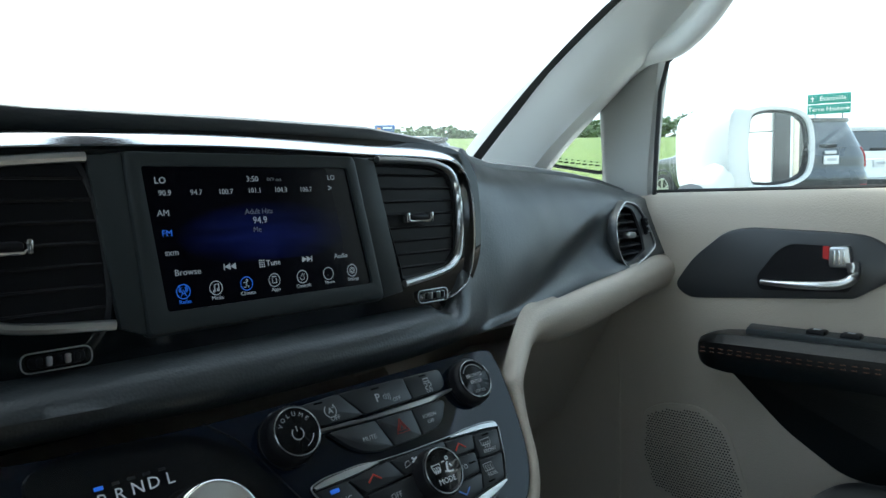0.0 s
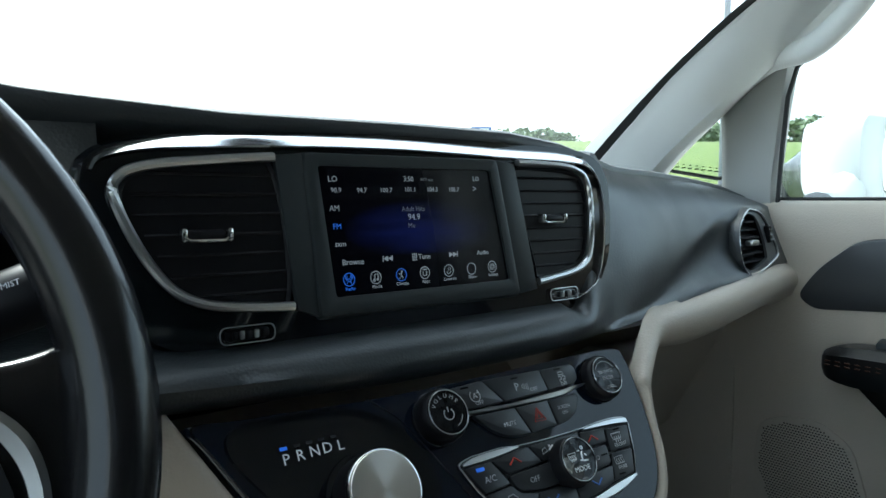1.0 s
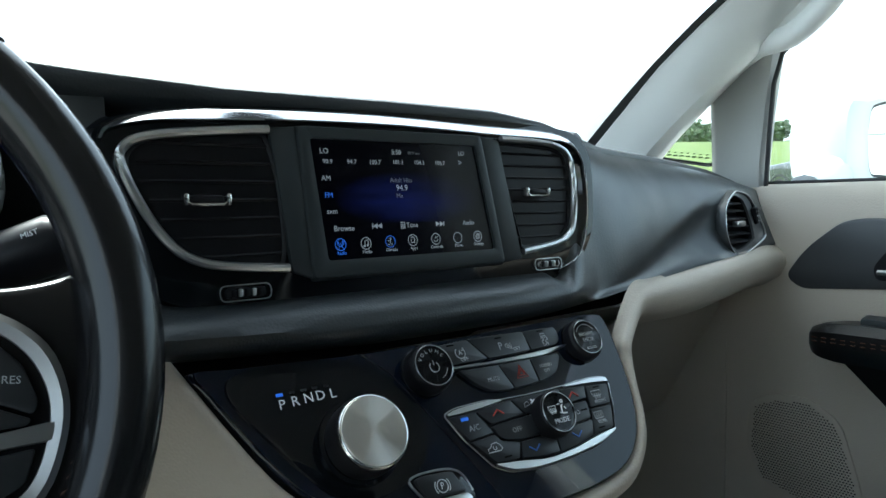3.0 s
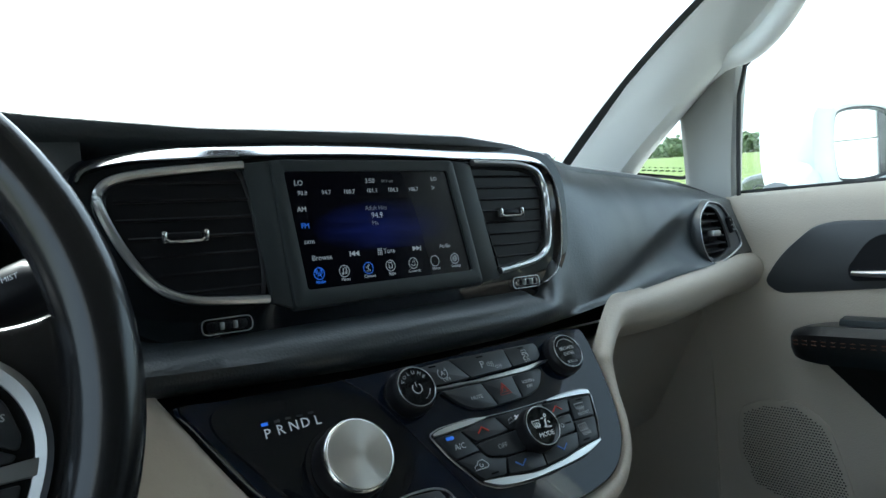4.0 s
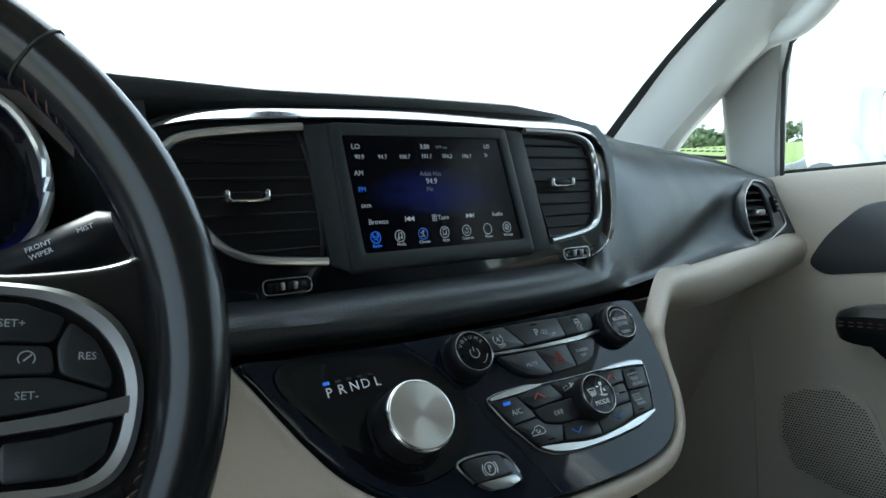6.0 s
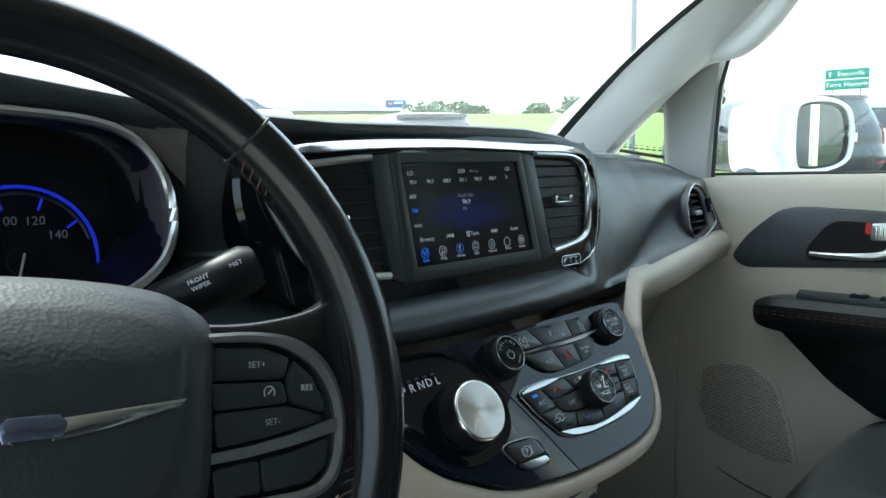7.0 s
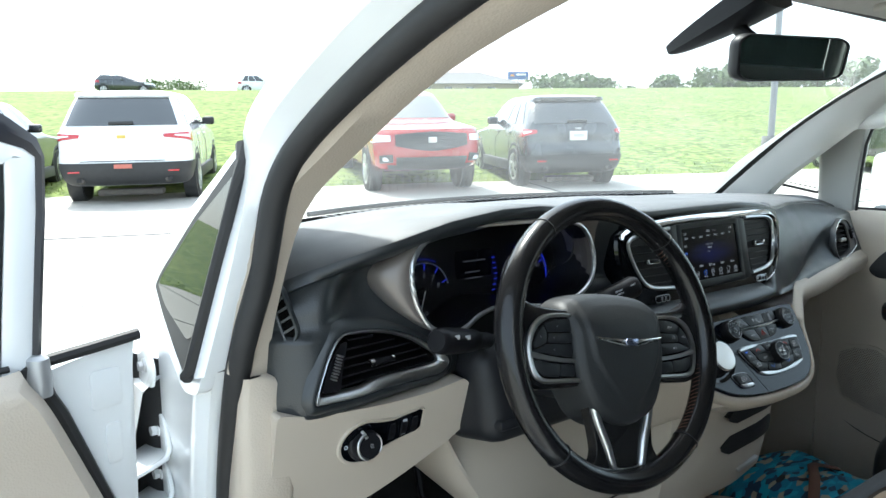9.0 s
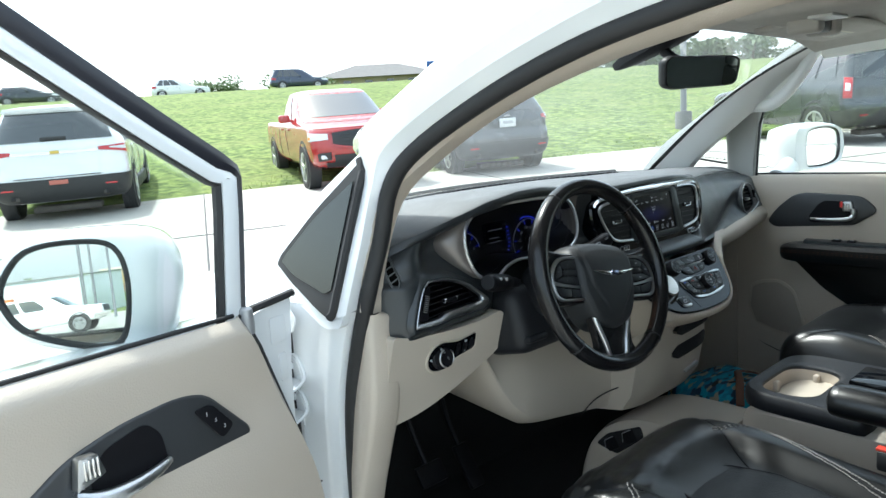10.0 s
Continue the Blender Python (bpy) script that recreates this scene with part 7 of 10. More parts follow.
# right roof rail trim and the body side behind the doors
skin("roof_rail", [[(0.70, y + 0.02, 1.635), (0.75, y, 1.60), (0.800, y, z), (0.83, y, z - 0.015), (0.86, y, z + 0.02), (0.87, y, 1.66)] for y, z in ((-0.09, 1.555), (-0.3, 1.565), (-0.7, 1.575), (-1.3, 1.58), (-3.2, 1.56))], M_PILLAR, van, "light grey roof side trim")
# out of view; the front post is widened to keep sky off the display
for sgn in (-1, 1):
    for y0, y1, z0, z1 in ((-1.16, -0.97, 0.35, 1.66), (-3.3, -1.16, 0.35, 1.10), (-2.25, -2.15, 1.10, 1.66), (-3.3, -3.15, 1.10, 1.66)):
        bm = bmesh.new()
        box(bm, (sgn * 0.90, (y0 + y1) / 2, (z0 + z1) / 2), (0.14, y1 - y0, z1 - z0), None, 0.02)
        part("body_side", bm, M_WHITE, van, "white body side")
# unseen dark rear glass, added to darken reflections in the gloss panels
for sgn in (-1, 1):
    for y0, y1 in ((-2.15, -1.16), (-3.15, -2.25)):
        bm = bmesh.new()
        box(bm, (sgn * 0.885, (y0 + y1) / 2, 1.38), (0.008, y1 - y0, 0.58))
        part("privacy_window", bm, M_GLASSDARK, van, "dark privacy glass")
bm = bmesh.new()
box(bm, (0, -3.3, 1.40), (1.66, 0.01, 0.56))
part("privacy_window", bm, M_GLASSDARK, van, "dark privacy glass")
bm = bmesh.new()
box(bm, (0, -3.3, 0.75), (1.8, 0.08, 0.8), None, 0.03)
part("tailgate", bm, M_WHITE, van, "white tailgate")
bm = bmesh.new()
box(bm, (0, -1.25, 0.27), (1.80, 4.1, 0.06), None, 0.01)
part("floor_pan", bm, M_CARPET, van, "black carpeted floor")
bm = bmesh.new()
grid(bm, [[(x, 0.60, 0.25), (x, 0.56, 0.5), (x, min(0.55, cowl(x) - 0.02), 0.95), (x, cowl(x) - 0.02, 1.165)] for x in [-0.78 + 1.60 * k / 14 for k in range(15)]])
grid(bm, [[(-0.848, y, z) for z in (0.25, 0.6, 0.9, 1.0)] for y in (0.15, 0.30, 0.45)])
part("bulkhead", bm, M_CARPET, van, "black carpeted bulkhead")
bm = bmesh.new()
prism(bm, [(0.846, y, z) for y, z in ((0.19, 0.30), (0.19, 1.02), (0.36, 1.05), (0.60, 1.0), (0.60, 0.30))], (0.02, 0, 0), 0.006)
part("kick_trim", bm, M_BEIGEHARD, van, "beige kick panel trim")
bm = bmesh.new()
box(bm, (-0.93, -0.45, 0.30), (0.12, 1.25, 0.10), None, 0.02)
part("door_sill", bm, M_WHITE, van, "white door sill")
for x in (-0.93, 0.93):
    for y in (0.78, -2.31):
        bm = bmesh.new()
        lathe(bm, [(0.20, 0), (0.34, 0.02), (0.36, 0.06), (0.36, 0.18), (0.34, 0.22)], (x - 0.11 if x < 0 else x + 0.11, y, 0.345), (1 if x < 0 else -1, 0, 0), 28)
        part("road_wheel", bm, M_RUBBER, van, "black tyre")
# pedals, in vent black so the footwell's shade sits in their colour
for nm, x, z, w, h in (("brake_pedal", -0.47, 0.47, 0.09, 0.06), ("throttle_pedal", -0.33, 0.44, 0.05, 0.13)):
    bm = bmesh.new()
    box(bm, (x, 0.42, z), (w, 0.018, h), Matrix.Rotation(radians(-35), 3, "X"), 0.006)
    tube(bm, [(x, 0.43, z), (x, 0.50, z + 0.12), (x, 0.55, z + 0.28)], 0.008, 8)
    solo(nm, bm, M_VENT, "near-black pedal on its lever", "pedal", "pedals")

# hinges: bent brackets bolted to the jamb, with a raised lip, reaching to the door end
for z, h in ((0.927, 0.046), (0.862, 0.040)):
    bm = bmesh.new()
    prism(bm, [(-0.9375 - 0.02 * (p.x - 0.22), p.x, z + p.y) for p in round_poly([(0.222, -0.006), (0.238, h * 0.8), (0.262, h), (0.300, h * 0.8), (0.305, -0.010)], 0.010)], (-0.005, 0, 0), 0.0015)
    prism(bm, [(p.x, p.y, z - 0.010) for p in round_poly([(-0.938, 0.220), (-1.030, 0.170), (-1.045, 0.195), (-0.985, 0.262), (-0.938, 0.300)], 0.010)], (0, 0, 0.005), 0.0015)
    hg = part("hinge", bm, M_WHITE, van, "white painted steel hinge with bolts")
    bm = bmesh.new()
    tube(bm, smooth_path([(-1.036, 0.168, z - 0.012), (-0.990, 0.190, z - 0.008), (-0.952, 0.210, z - 0.004), (-0.941, 0.218, z + 0.006), (-0.940, 0.226, z + h * 0.5), (-0.940, 0.240, z + h * 0.85), (-0.940, 0.262, z + h)], 5), 0.0036, 8)
    part("lip", bm, M_WHITE, hg)
    bm = bmesh.new()
    lathe(bm, [(0.009, -0.026), (0.009, 0.022), (0.006, 0.026), (0, 0.026)], (-1.010, 0.205, z + 0.004), (0, 0, 1), 14)
    part("pin", bm, M_STEEL, hg)
    for y, dz in ((0.262, 0.021), (0.286, 0.004)):
        bm = bmesh.new()
        lathe(bm, [(0.0105, 0), (0.0105, 0.003), (0.0075, 0.004), (0.0075, 0.011), (0, 0.011)], (-0.943, y, z + dz), (-1, -0.1, 0), 6)
        part("bolt", bm, M_WHITE, hg)

# wing bracket under the quarter window
bm = bmesh.new()
prism(bm, [(-0.955, p.x, p.y) for p in round_poly([(0.20, 1.055), (0.215, 1.025), (0.250, 1.020), (0.30, 0.985), (0.33, 0.985), (0.33, 1.075), (0.23, 1.080)], 0.010)], (-0.004, 0, 0), 0.0015)
wb = part("wing_bracket", bm, M_WHITE, van, "white painted wing bracket")
bm = bmesh.new()
lathe(bm, [(0.011, 0), (0.011, 0.003), (0.007, 0.004), (0.007, 0.009), (0, 0.009)], (-0.959, 0.245, 1.050), (-1, 0, 0), 6)
part("bolt", bm, M_STEEL, wb)

# ---- driver's door, open ----
DO0, DD, DNV = Vector((-1.096, 0.113, 0)), Vector((-0.970, -0.242, 0)), Vector((-0.242, 0.970, 0))


def DR(u, z, off=0.0):
    """On the open door: u along it from the front, height, off to its outside."""
    p = DO0 + DD * u + DNV * off
    return Vector((p.x, p.y, z + 0.007))


door = thing("front_door", DO0 + Vector((0, 0, 0.4)), "open white driver door with beige inner panel", "car door", "front doors")


def door_plate(name, poly, off, depth, material, parent, label="", bevel=0.0, r=0.01, seg=2):
    b = bmesh.new()
    pts = [DR(p.x, p.y, off) for p in round_poly(poly, r)]
    prism(b, pts, DNV * depth, bevel, seg)
    return part(name, b, material, parent, label)


# inner panel with a rounded top roll
TF = [(1.105, 0.024), (1.088, 0.018), (1.057, 0.000), (0.96, -0.038), (0.871, -0.069), (0.764, -0.102), (0.60, -0.12), (0.38, -0.10)]
rows = []
for z, uf in TF:
    roll = 0.032 * math.sin(math.pi * min(1, max(0, (1.105 - z) / 0.10))) if z > 1.0 else 0.0
    base = -0.012 if z > 1.09 else (-0.03 if z > 0.9 else -0.045)
    rows.append([DR(uf - 0.006, z, 0.03), DR(uf - 0.004, z, base * 0.4)] + [DR(uf + 0.012 + (1.02 - uf) * k / 10, z + (0.02 * k / 10 if z > 1.0 else 0), base - (roll * 0.2 if z > 1.0 else 0)) for k in range(11)])
skin("inner_panel", rows, M_BEIGE, door, "light beige grained inner door panel", 4)
bm = bmesh.new()
tube(bm, [DR(u, 1.108 + 0.02 * u, -0.004) for u in (0.03, 0.3, 0.6, 1.0)], 0.0038, 8)
part("belt_seal", bm, M_RUBBER, door, "black window belt seal")
bm = bmesh.new()
tube(bm, [DR(u, z, -0.031) for u, z in ((0.26, 0.83), (0.083, 0.806), (-0.05, 0.776), (-0.105, 0.762))], 0.0016, 5)
part("panel_seam", bm, M_RUBBER, door)
# outer shell and front edge
bm = bmesh.new()
prism(bm, [DR(u, z, 0.03) for u, z in ((-0.118, 1.112), (-0.02, 1.095), (1.02, 1.12), (1.02, 0.36), (-0.10, 0.36))], DNV * 0.075, 0.01)
part("outer_shell", bm, M_WHITE, door, "white painted door shell")
bm = bmesh.new()
prism(bm, [DR(u, z, 0.012) for u, z in ((-0.112, 1.110), (-0.012, 1.092), (-0.03, 1.03), (-0.06, 0.94), (-0.085, 0.87), (-0.090, 0.62), (-0.098, 0.62), (-0.094, 0.93), (-0.102, 1.00))], DNV * 0.02, 0.004)
part("inner_metal", bm, M_WHITE, door, "bare white painted door end")
for u, z, w, h in ((-0.075, 1.055, 0.018, 0.024), (-0.080, 0.985, 0.009, 0.026)):
    bm = bmesh.new()
    prism(bm, [DR(u + p.x, z + p.y, 0.0125) for p in round_poly([(-w, -h), (w, -h), (w, h), (-w, h)], 0.006)], DNV * -0.0022, 0.0008)
    part("pressing", bm, M_WHITE, door)
bm = bmesh.new()
tube(bm, [DR(u, z, 0.008) for u, z in ((0.012, 1.105), (-0.02, 1.04), (-0.052, 0.95), (-0.085, 0.86), (-0.115, 0.76), (-0.135, 0.60))], 0.010, 8)
part("edge_seal", bm, M_RUBBER, door, "black rubber edge seal")
bm = bmesh.new()
tube(bm, [DR(u, z, 0.012) for u, z in ((-0.008, 1.104), (-0.06, 1.108), (-0.118, 1.113))], 0.0075, 8)
part("corner_seal", bm, M_RUBBER, door, "black rubber corner seal")
bm = bmesh.new()
lathe(bm, [(0.012, -0.02), (0.013, 0.0), (0.011, 0.022), (0.006, 0.026), (0, 0.026)], DR(0.0, 1.09, 0.0), (0, 0, 1), 16)
part("corner_cap", bm, M_STEEL, door, "grey corner cap")


# window frame: white inner band, black outer rubber
def band(name, path, w0, w1, off, depth, material, parent, label=""):
    b = bmesh.new()
    P = [Vector((p[0], p[1])) for p in path]
    inner, outer = [], []
    for i, p in enumerate(P):
        t = (P[min(i + 1, len(P) - 1)] - P[max(i - 1, 0)]).normalized()
        nrm = Vector((t.y, -t.x))
        k = 0 if i < 4 else (0.5 if i == 4 else 1)
        inner.append(p + nrm * (w0[0] + (w0[1] - w0[0]) * k))
        outer.append(p + nrm * (w1[0] + (w1[1] - w1[0]) * k))
    rows_ = []
    for a, c in zip(inner, outer):
        m = (a + c) / 2
        rows_.append([DR(a.x, a.y, off + depth), DR(a.x, a.y, off), DR(m.x, m.y, off - 0.004), DR(c.x, c.y, off), DR(c.x, c.y, off + depth)])
    grid(b, rows_, cu=True)
    return part(name, b, material, parent, label)


FP = [(0.000, 1.06), (-0.010, 1.16), (-0.022, 1.27), (-0.026, 1.330), (-0.020, 1.350), (0.005, 1.370), (0.10, 1.431), (0.20, 1.498), (0.33, 1.586), (0.50, 1.655), (0.70, 1.69), (1.02, 1.70)]
band("frame_rubber", FP, (0.0, 0.0), (0.009, 0.027), 0.004, 0.02, M_FRAMERUBBER, door, "black rubber on the window frame")
band("window_frame", FP, (0.008, 0.026), (0.038, 0.051), 0.006, 0.016, M_WHITE, door, "white window frame")
band("glass_channel", FP, (0.037, 0.050), (0.049, 0.056), 0.010, 0.010, M_RUBBER, door, "black glass channel")
gl = [(0.045, 1.10), (0.030, 1.335), (0.34, 1.53), (0.52, 1.60), (1.0, 1.64), (1.0, 1.12)]
b = bmesh.new()
prism(b, [DR(u, z, 0.035) for u, z in gl], DNV * 0.004)
wg = part("side_window", b, M_GLASS, door, "clear side window")
wg.visible_shadow = False
# handle bezel, well, lever, memory switches
bz = door_plate("handle_bezel", [(0.46, 0.93), (0.379, 0.974), (0.335, 1.001), (0.259, 1.020), (0.170, 1.026), (0.120, 1.014), (0.038, 0.925), (0.060, 0.897), (0.151, 0.897), (0.30, 0.880), (0.46, 0.86)], -0.030, -0.006, M_HANDLE, door, "dark grey handle bezel", 0.0055, 0.030, 4)
door_plate("well", [(0.310, 0.970), (0.285, 0.995), (0.225, 1.008), (0.203, 0.985), (0.196, 0.937), (0.250, 0.922), (0.31, 0.925)], -0.0362, -0.0012, M_VENT, bz, "black handle well", 0.0, 0.012)
b = bmesh.new()
tube(b, [DR(u, z, o) for u, z, o in smooth_path([(0.338, 0.950, -0.045), (0.310, 0.940, -0.055), (0.27, 0.939, -0.060), (0.23, 0.942, -0.056), (0.200, 0.945, -0.046)], 4)], [0.014, 0.0135, 0.013, 0.0125, 0.012, 0.0115, 0.011, 0.0105, 0.010, 0.0095, 0.009, 0.0085, 0.008, 0.0075, 0.007, 0.006, 0.005], 12)
lever = part("lever", b, M_SATIN, bz, "satin chrome lever")
lk = door_plate("lock_tab", [(0.337, 0.960), (0.330, 1.003), (0.305, 1.002), (0.296, 0.972)], -0.040, -0.014, M_SATIN, bz, "satin chrome lock tab", 0.003, 0.004)
for k in range(4):
    b = bmesh.new()
    box(b, DR(0.324 - 0.006 * k, 0.985, -0.0545), (0.003, 0.002, 0.026), None, 0.0008)
    part("rib", b, M_CHROME, lk)
ms = door_plate("memory_switch", [(0.148, 0.995), (0.116, 0.996), (0.078, 0.950), (0.102, 0.934)], -0.036, -0.004, M_VENT, bz, "black memory switches", 0.0012, 0.010)
for k, s in enumerate("1S2"):
    legend(s, 0.009, frame_of(DR(0.127 - 0.015 * k, 0.983 - 0.0145 * k, -0.0405), -DD, (0, 0, 1)), M_TXT, ms)

# ---- driver's mirror ----
dm = thing("door_mirror", DR(0.2, 1.12, 0.12), "white driver door mirror with black rim", "mirror", "door mirrors")
MG = [(0.322, 1.205), (0.283, 1.250), (0.209, 1.257), (0.158, 1.243), (0.143, 1.190), (0.158, 1.112), (0.200, 1.100), (0.286, 1.130), (0.318, 1.165)]
mg = smooth_path([(u, z, 0) for u, z in MG], 4, True)


DMC = DR(0.222, 1.18, 0.10)
DMX, DMN = Vector((0.955, -0.295, 0)), Vector((-0.295, -0.955, 0.0))
DMN = (DMN + Vector((0, 0, 0.078))).normalized()
DMU = DMX.cross(DMN).normalized() * -1


def DM(u, z, o, s=1.0):
    # the glass is set towards the driver, so not along the door
    return DMC - DMX * ((u - 0.222) * 0.90 * s) + DMU * ((z - 1.18) * s) - DMN * o


b = bmesh.new()
vv = [b.verts.new(DM(p.x, p.y, 0.0)) for p in mg]
cap(b, vv)
part("mirror_glass", b, M_MIRROR, dm, "silvered mirror glass")
b = bmesh.new()
tube(b, [DM(p.x, p.y, -0.002, 1.03) for p in mg], 0.006, 8, True)
part("black_rim", b, M_RUBBER, dm, "black rim")
b = bmesh.new()
rings = []
for s, o, du in ((1.06, -0.008, 0), (1.16, -0.002, 0.0), (1.24, 0.03, -0.01), (1.25, 0.08, -0.015), (1.12, 0.13, -0.01), (0.8, 0.165, 0), (0.3, 0.18, 0)):
    rings.append([DM(p.x + du - (0.050 * max(0, 1 - (p.x - 0.14) / 0.09) if s > 1.1 else 0), p.y, o, s) for p in mg])
vs = grid(b, rings, cu=True)
cap(b, vs[-1])
part("shell", b, M_WHITE, dm, "white mirror shell", 80)
b = bmesh.new()
tube(b, [DR(0.06, 1.12, 0.09), DR(0.10, 1.13, 0.12), DR(0.16, 1.14, 0.15)], 0.03, 10)
part("foot", b, M_WHITE, dm)

# ---- passenger's door, closed ----
pd = thing("front_door", (0.9, -0.4, 0.4), "closed passenger door with beige inner panel and black armrest", "car door", "front doors")
rows = []
for y in (0.20, 0.12, 0.0, -0.2, -0.5, -0.8, -1.06):
    fr = max(0, y - 0.08)
    rows.append([(0.895, y, 1.166 - 0.008 * y), (0.882, y, 1.170 - 0.008 * y), (0.862, y, 1.162), (0.848, y, 1.140), (0.842, y, 1.10), (0.838, y, 1.0), (0.836, y, 0.955), (0.845, y, 0.90), (0.852, y, 0.80), (0.853, y, 0.55), (0.87, y, 0.36)])
skin("inner_panel", rows, M_BEIGE, pd, "light beige grained inner door panel", 4)
bm = bmesh.new()
tube(bm, [(0.889, y, 1.172 - 0.008 * y) for y in (0.15, -0.2, -0.6, -1.05)], 0.004, 6)
part("belt_seal", bm, M_RUBBER, pd)
bm = bmesh.new()
box(bm, (0.945, -0.46, 0.76), (0.07, 1.24, 0.80), None, 0.02)
part("outer_shell", bm, M_WHITE, pd, "white painted door shell")
bm = bmesh.new()
prism(bm, [(0.895, y, z) for y, z in ((0.150, 1.15), (0.132, 1.36), (0.108, 1.405), (-0.05, 1.50), (-0.25, 1.58), (-1.05, 1.60), (-1.05, 1.15))], (0.004, 0, 0))
g2 = part("side_window", bm, M_GLASS, pd, "clear side window")
g2.visible_shadow = False


def side_plate(name, poly, x, depth, material, parent, label="", bevel=0.0, r=0.01):
    b_ = bmesh.new()
    prism(b_, [(x, p.x, p.y) for p in round_poly(poly, r)], (-depth, 0, 0), bevel)
    return part(name, b_, material, parent, label)


bz = side_plate("handle_bezel", [(0.082, 1.012), (0.050, 1.060), (-0.005, 1.106), (-0.04, 1.113), (-0.16, 1.109), (-0.215, 1.105), (-0.262, 1.060), (-0.20, 1.018), (-0.19, 1.012), (0.055, 0.992)], 0.844, 0.010, M_HANDLE, pd, "dark grey handle bezel", 0.005, 0.025)
side_plate("well", [(-0.055, 1.036), (-0.085, 1.078), (-0.105, 1.090), (-0.168, 1.088), (-0.192, 1.060), (-0.188, 1.022), (-0.06, 1.016)], 0.834, 0.0012, M_VENT, bz, "black handle well", 0.0, 0.012)
b = bmesh.new()
hp_ = smooth_path([(0.824, -0.066, 1.030), (0.815, -0.10, 1.030), (0.812, -0.14, 1.031), (0.818, -0.175, 1.034), (0.824, -0.192, 1.045), (0.826, -0.190, 1.066)], 3)
tube(b, hp_, [0.004 + 0.005 * k / (len(hp_) - 1) for k in range(len(hp_))], 10)
part("lever", b, M_SATIN, bz, "satin chrome lever")
lk = side_plate("lock_tab", [(-0.160, 1.058), (-0.160, 1.088), (-0.186, 1.090), (-0.190, 1.058)], 0.833, 0.012, M_SATIN, bz, "satin chrome lock tab", 0.003, 0.005)
for k in range(3):
    b = bmesh.new()
    box(b, (0.820, -0.168 - 0.006 * k, 1.073), (0.002, 0.003, 0.020), None, 0.0008)
    part("rib", b, M_CHROME, lk)
side_plate("red_mark", [(-0.150, 1.070), (-0.150, 1.088), (-0.158, 1.088), (-0.158, 1.068)], 0.833, 0.003, mat("red lock mark", (0.5, 0.02, 0.02), 0.5), bz, "red unlock mark", 0, 0.001)
# armrest
arm = []
for y, s in ((0.022, 0.25), (0.012, 0.7), (-0.02, 0.95), (-0.08, 1.0), (-0.3, 1.0), (-0.7, 1.0), (-0.95, 0.9)):
    c = Vector((0.815, y, 0.918 + 0.04 * max(0, -y) * 0.3))
    arm.append([c + Vector((0.05 * s * x, 0, 0.033 * s * z)) for x, z in ((0.8, 0.9), (0.1, 1.0), (-0.7, 0.98), (-1.0, 0.6), (-1.0, -0.2), (-0.75, -0.85), (0.0, -1.0), (0.8, -0.95))])
bm = bmesh.new()
cols = [smooth_path([r[j] for r in arm], 4) for j in range(8)]
rows = [list(c) for c in zip(*cols)]
vs = grid(bm, rows, cu=True)
cap(bm, vs[0])
am = part("armrest", bm, M_LEATHER, pd, "black stitched armrest")
bm = bmesh.new()
for k in range(60):
    y = 0.0 - 0.014 * k
    z = 0.918 + 0.012 * max(0, -y)
    box(bm, (0.7655, y, z + 0.010), (0.0015, 0.007, 0.0014))
    box(bm, (0.7655, y, z + 0.004), (0.0015, 0.007, 0.0014))
part("stitching", bm, M_STITCHBROWN, am, "brown stitching")
bm = bmesh.new()
prism(bm, [(x, y, 0.949) for x, y in ((0.842, -0.045), (0.795, -0.055), (0.790, -0.30), (0.842, -0.30))], (0, 0, 0.012), 0.003)
sw = part("switch_plate", bm, M_BEZEL, am, "dark grey window switch plate")
for k in range(2):
    bm = bmesh.new()
    box(bm, (0.812, -0.15 - 0.045 * k, 0.963), (0.022, 0.026, 0.008), None, 0.003)
    s_ = part("switch", bm, M_VENT, sw)
    bm = bmesh.new()
    box(bm, (0.812, -0.15 - 0.045 * k, 0.9674), (0.006, 0.010, 0.0006))
    part("mark", bm, M_TXT, s_)
side_plate("black_insert", [(0.010, 0.896), (-0.03, 0.860), (-0.10, 0.795), (-0.18, 0.745), (-0.40, 0.72), (-0.95, 0.72), (-0.95, 0.91), (-0.2, 0.91)], 0.856, 0.012, M_LEATHER, pd, "black door insert and pocket", 0.004, 0.02)
SPK = [(0.150, 0.70), (0.143, 0.780), (0.10, 0.801), (0.04, 0.806), (-0.010, 0.776), (-0.040, 0.685), (-0.056, 0.615), (-0.03, 0.604), (0.03, 0.612), (0.125, 0.640)]
spk = side_plate("speaker_grille", SPK, 0.858, 0.010, M_BEIGEHARD, pd, "beige perforated speaker grille", 0.003, 0.02)
bm = bmesh.new()
poly = [Vector(p) for p in SPK]
small = [Vector((0.05 + (p.x - 0.05) * 0.9, 0.70 + (p.y - 0.70) * 0.9)) for p in poly]
for i in range(44):
    for j in range(46):
        p = Vector((-0.06 + 0.0050 * i + (0.0025 if j % 2 else 0), 0.60 + 0.0046 * j))
        if inside(p, small):
            bm.faces.new([bm.verts.new((0.8476, p.x + 0.0017 * math.cos(a), p.y + 0.0014 * math.sin(a))) for a in (0, 1.05, 2.1, 3.14, 4.19, 5.24)])
tagged(part("perforations", bm, M_VENT, spk, "dark round holes"), kind="stuff")
bm = bmesh.new()
tube(bm, smooth_path([(0.852, 0.17, 0.92), (0.848, 0.10, 0.905), (0.846, 0.02, 0.895), (0.846, -0.01, 0.885)], 4), 0.0012, 5)
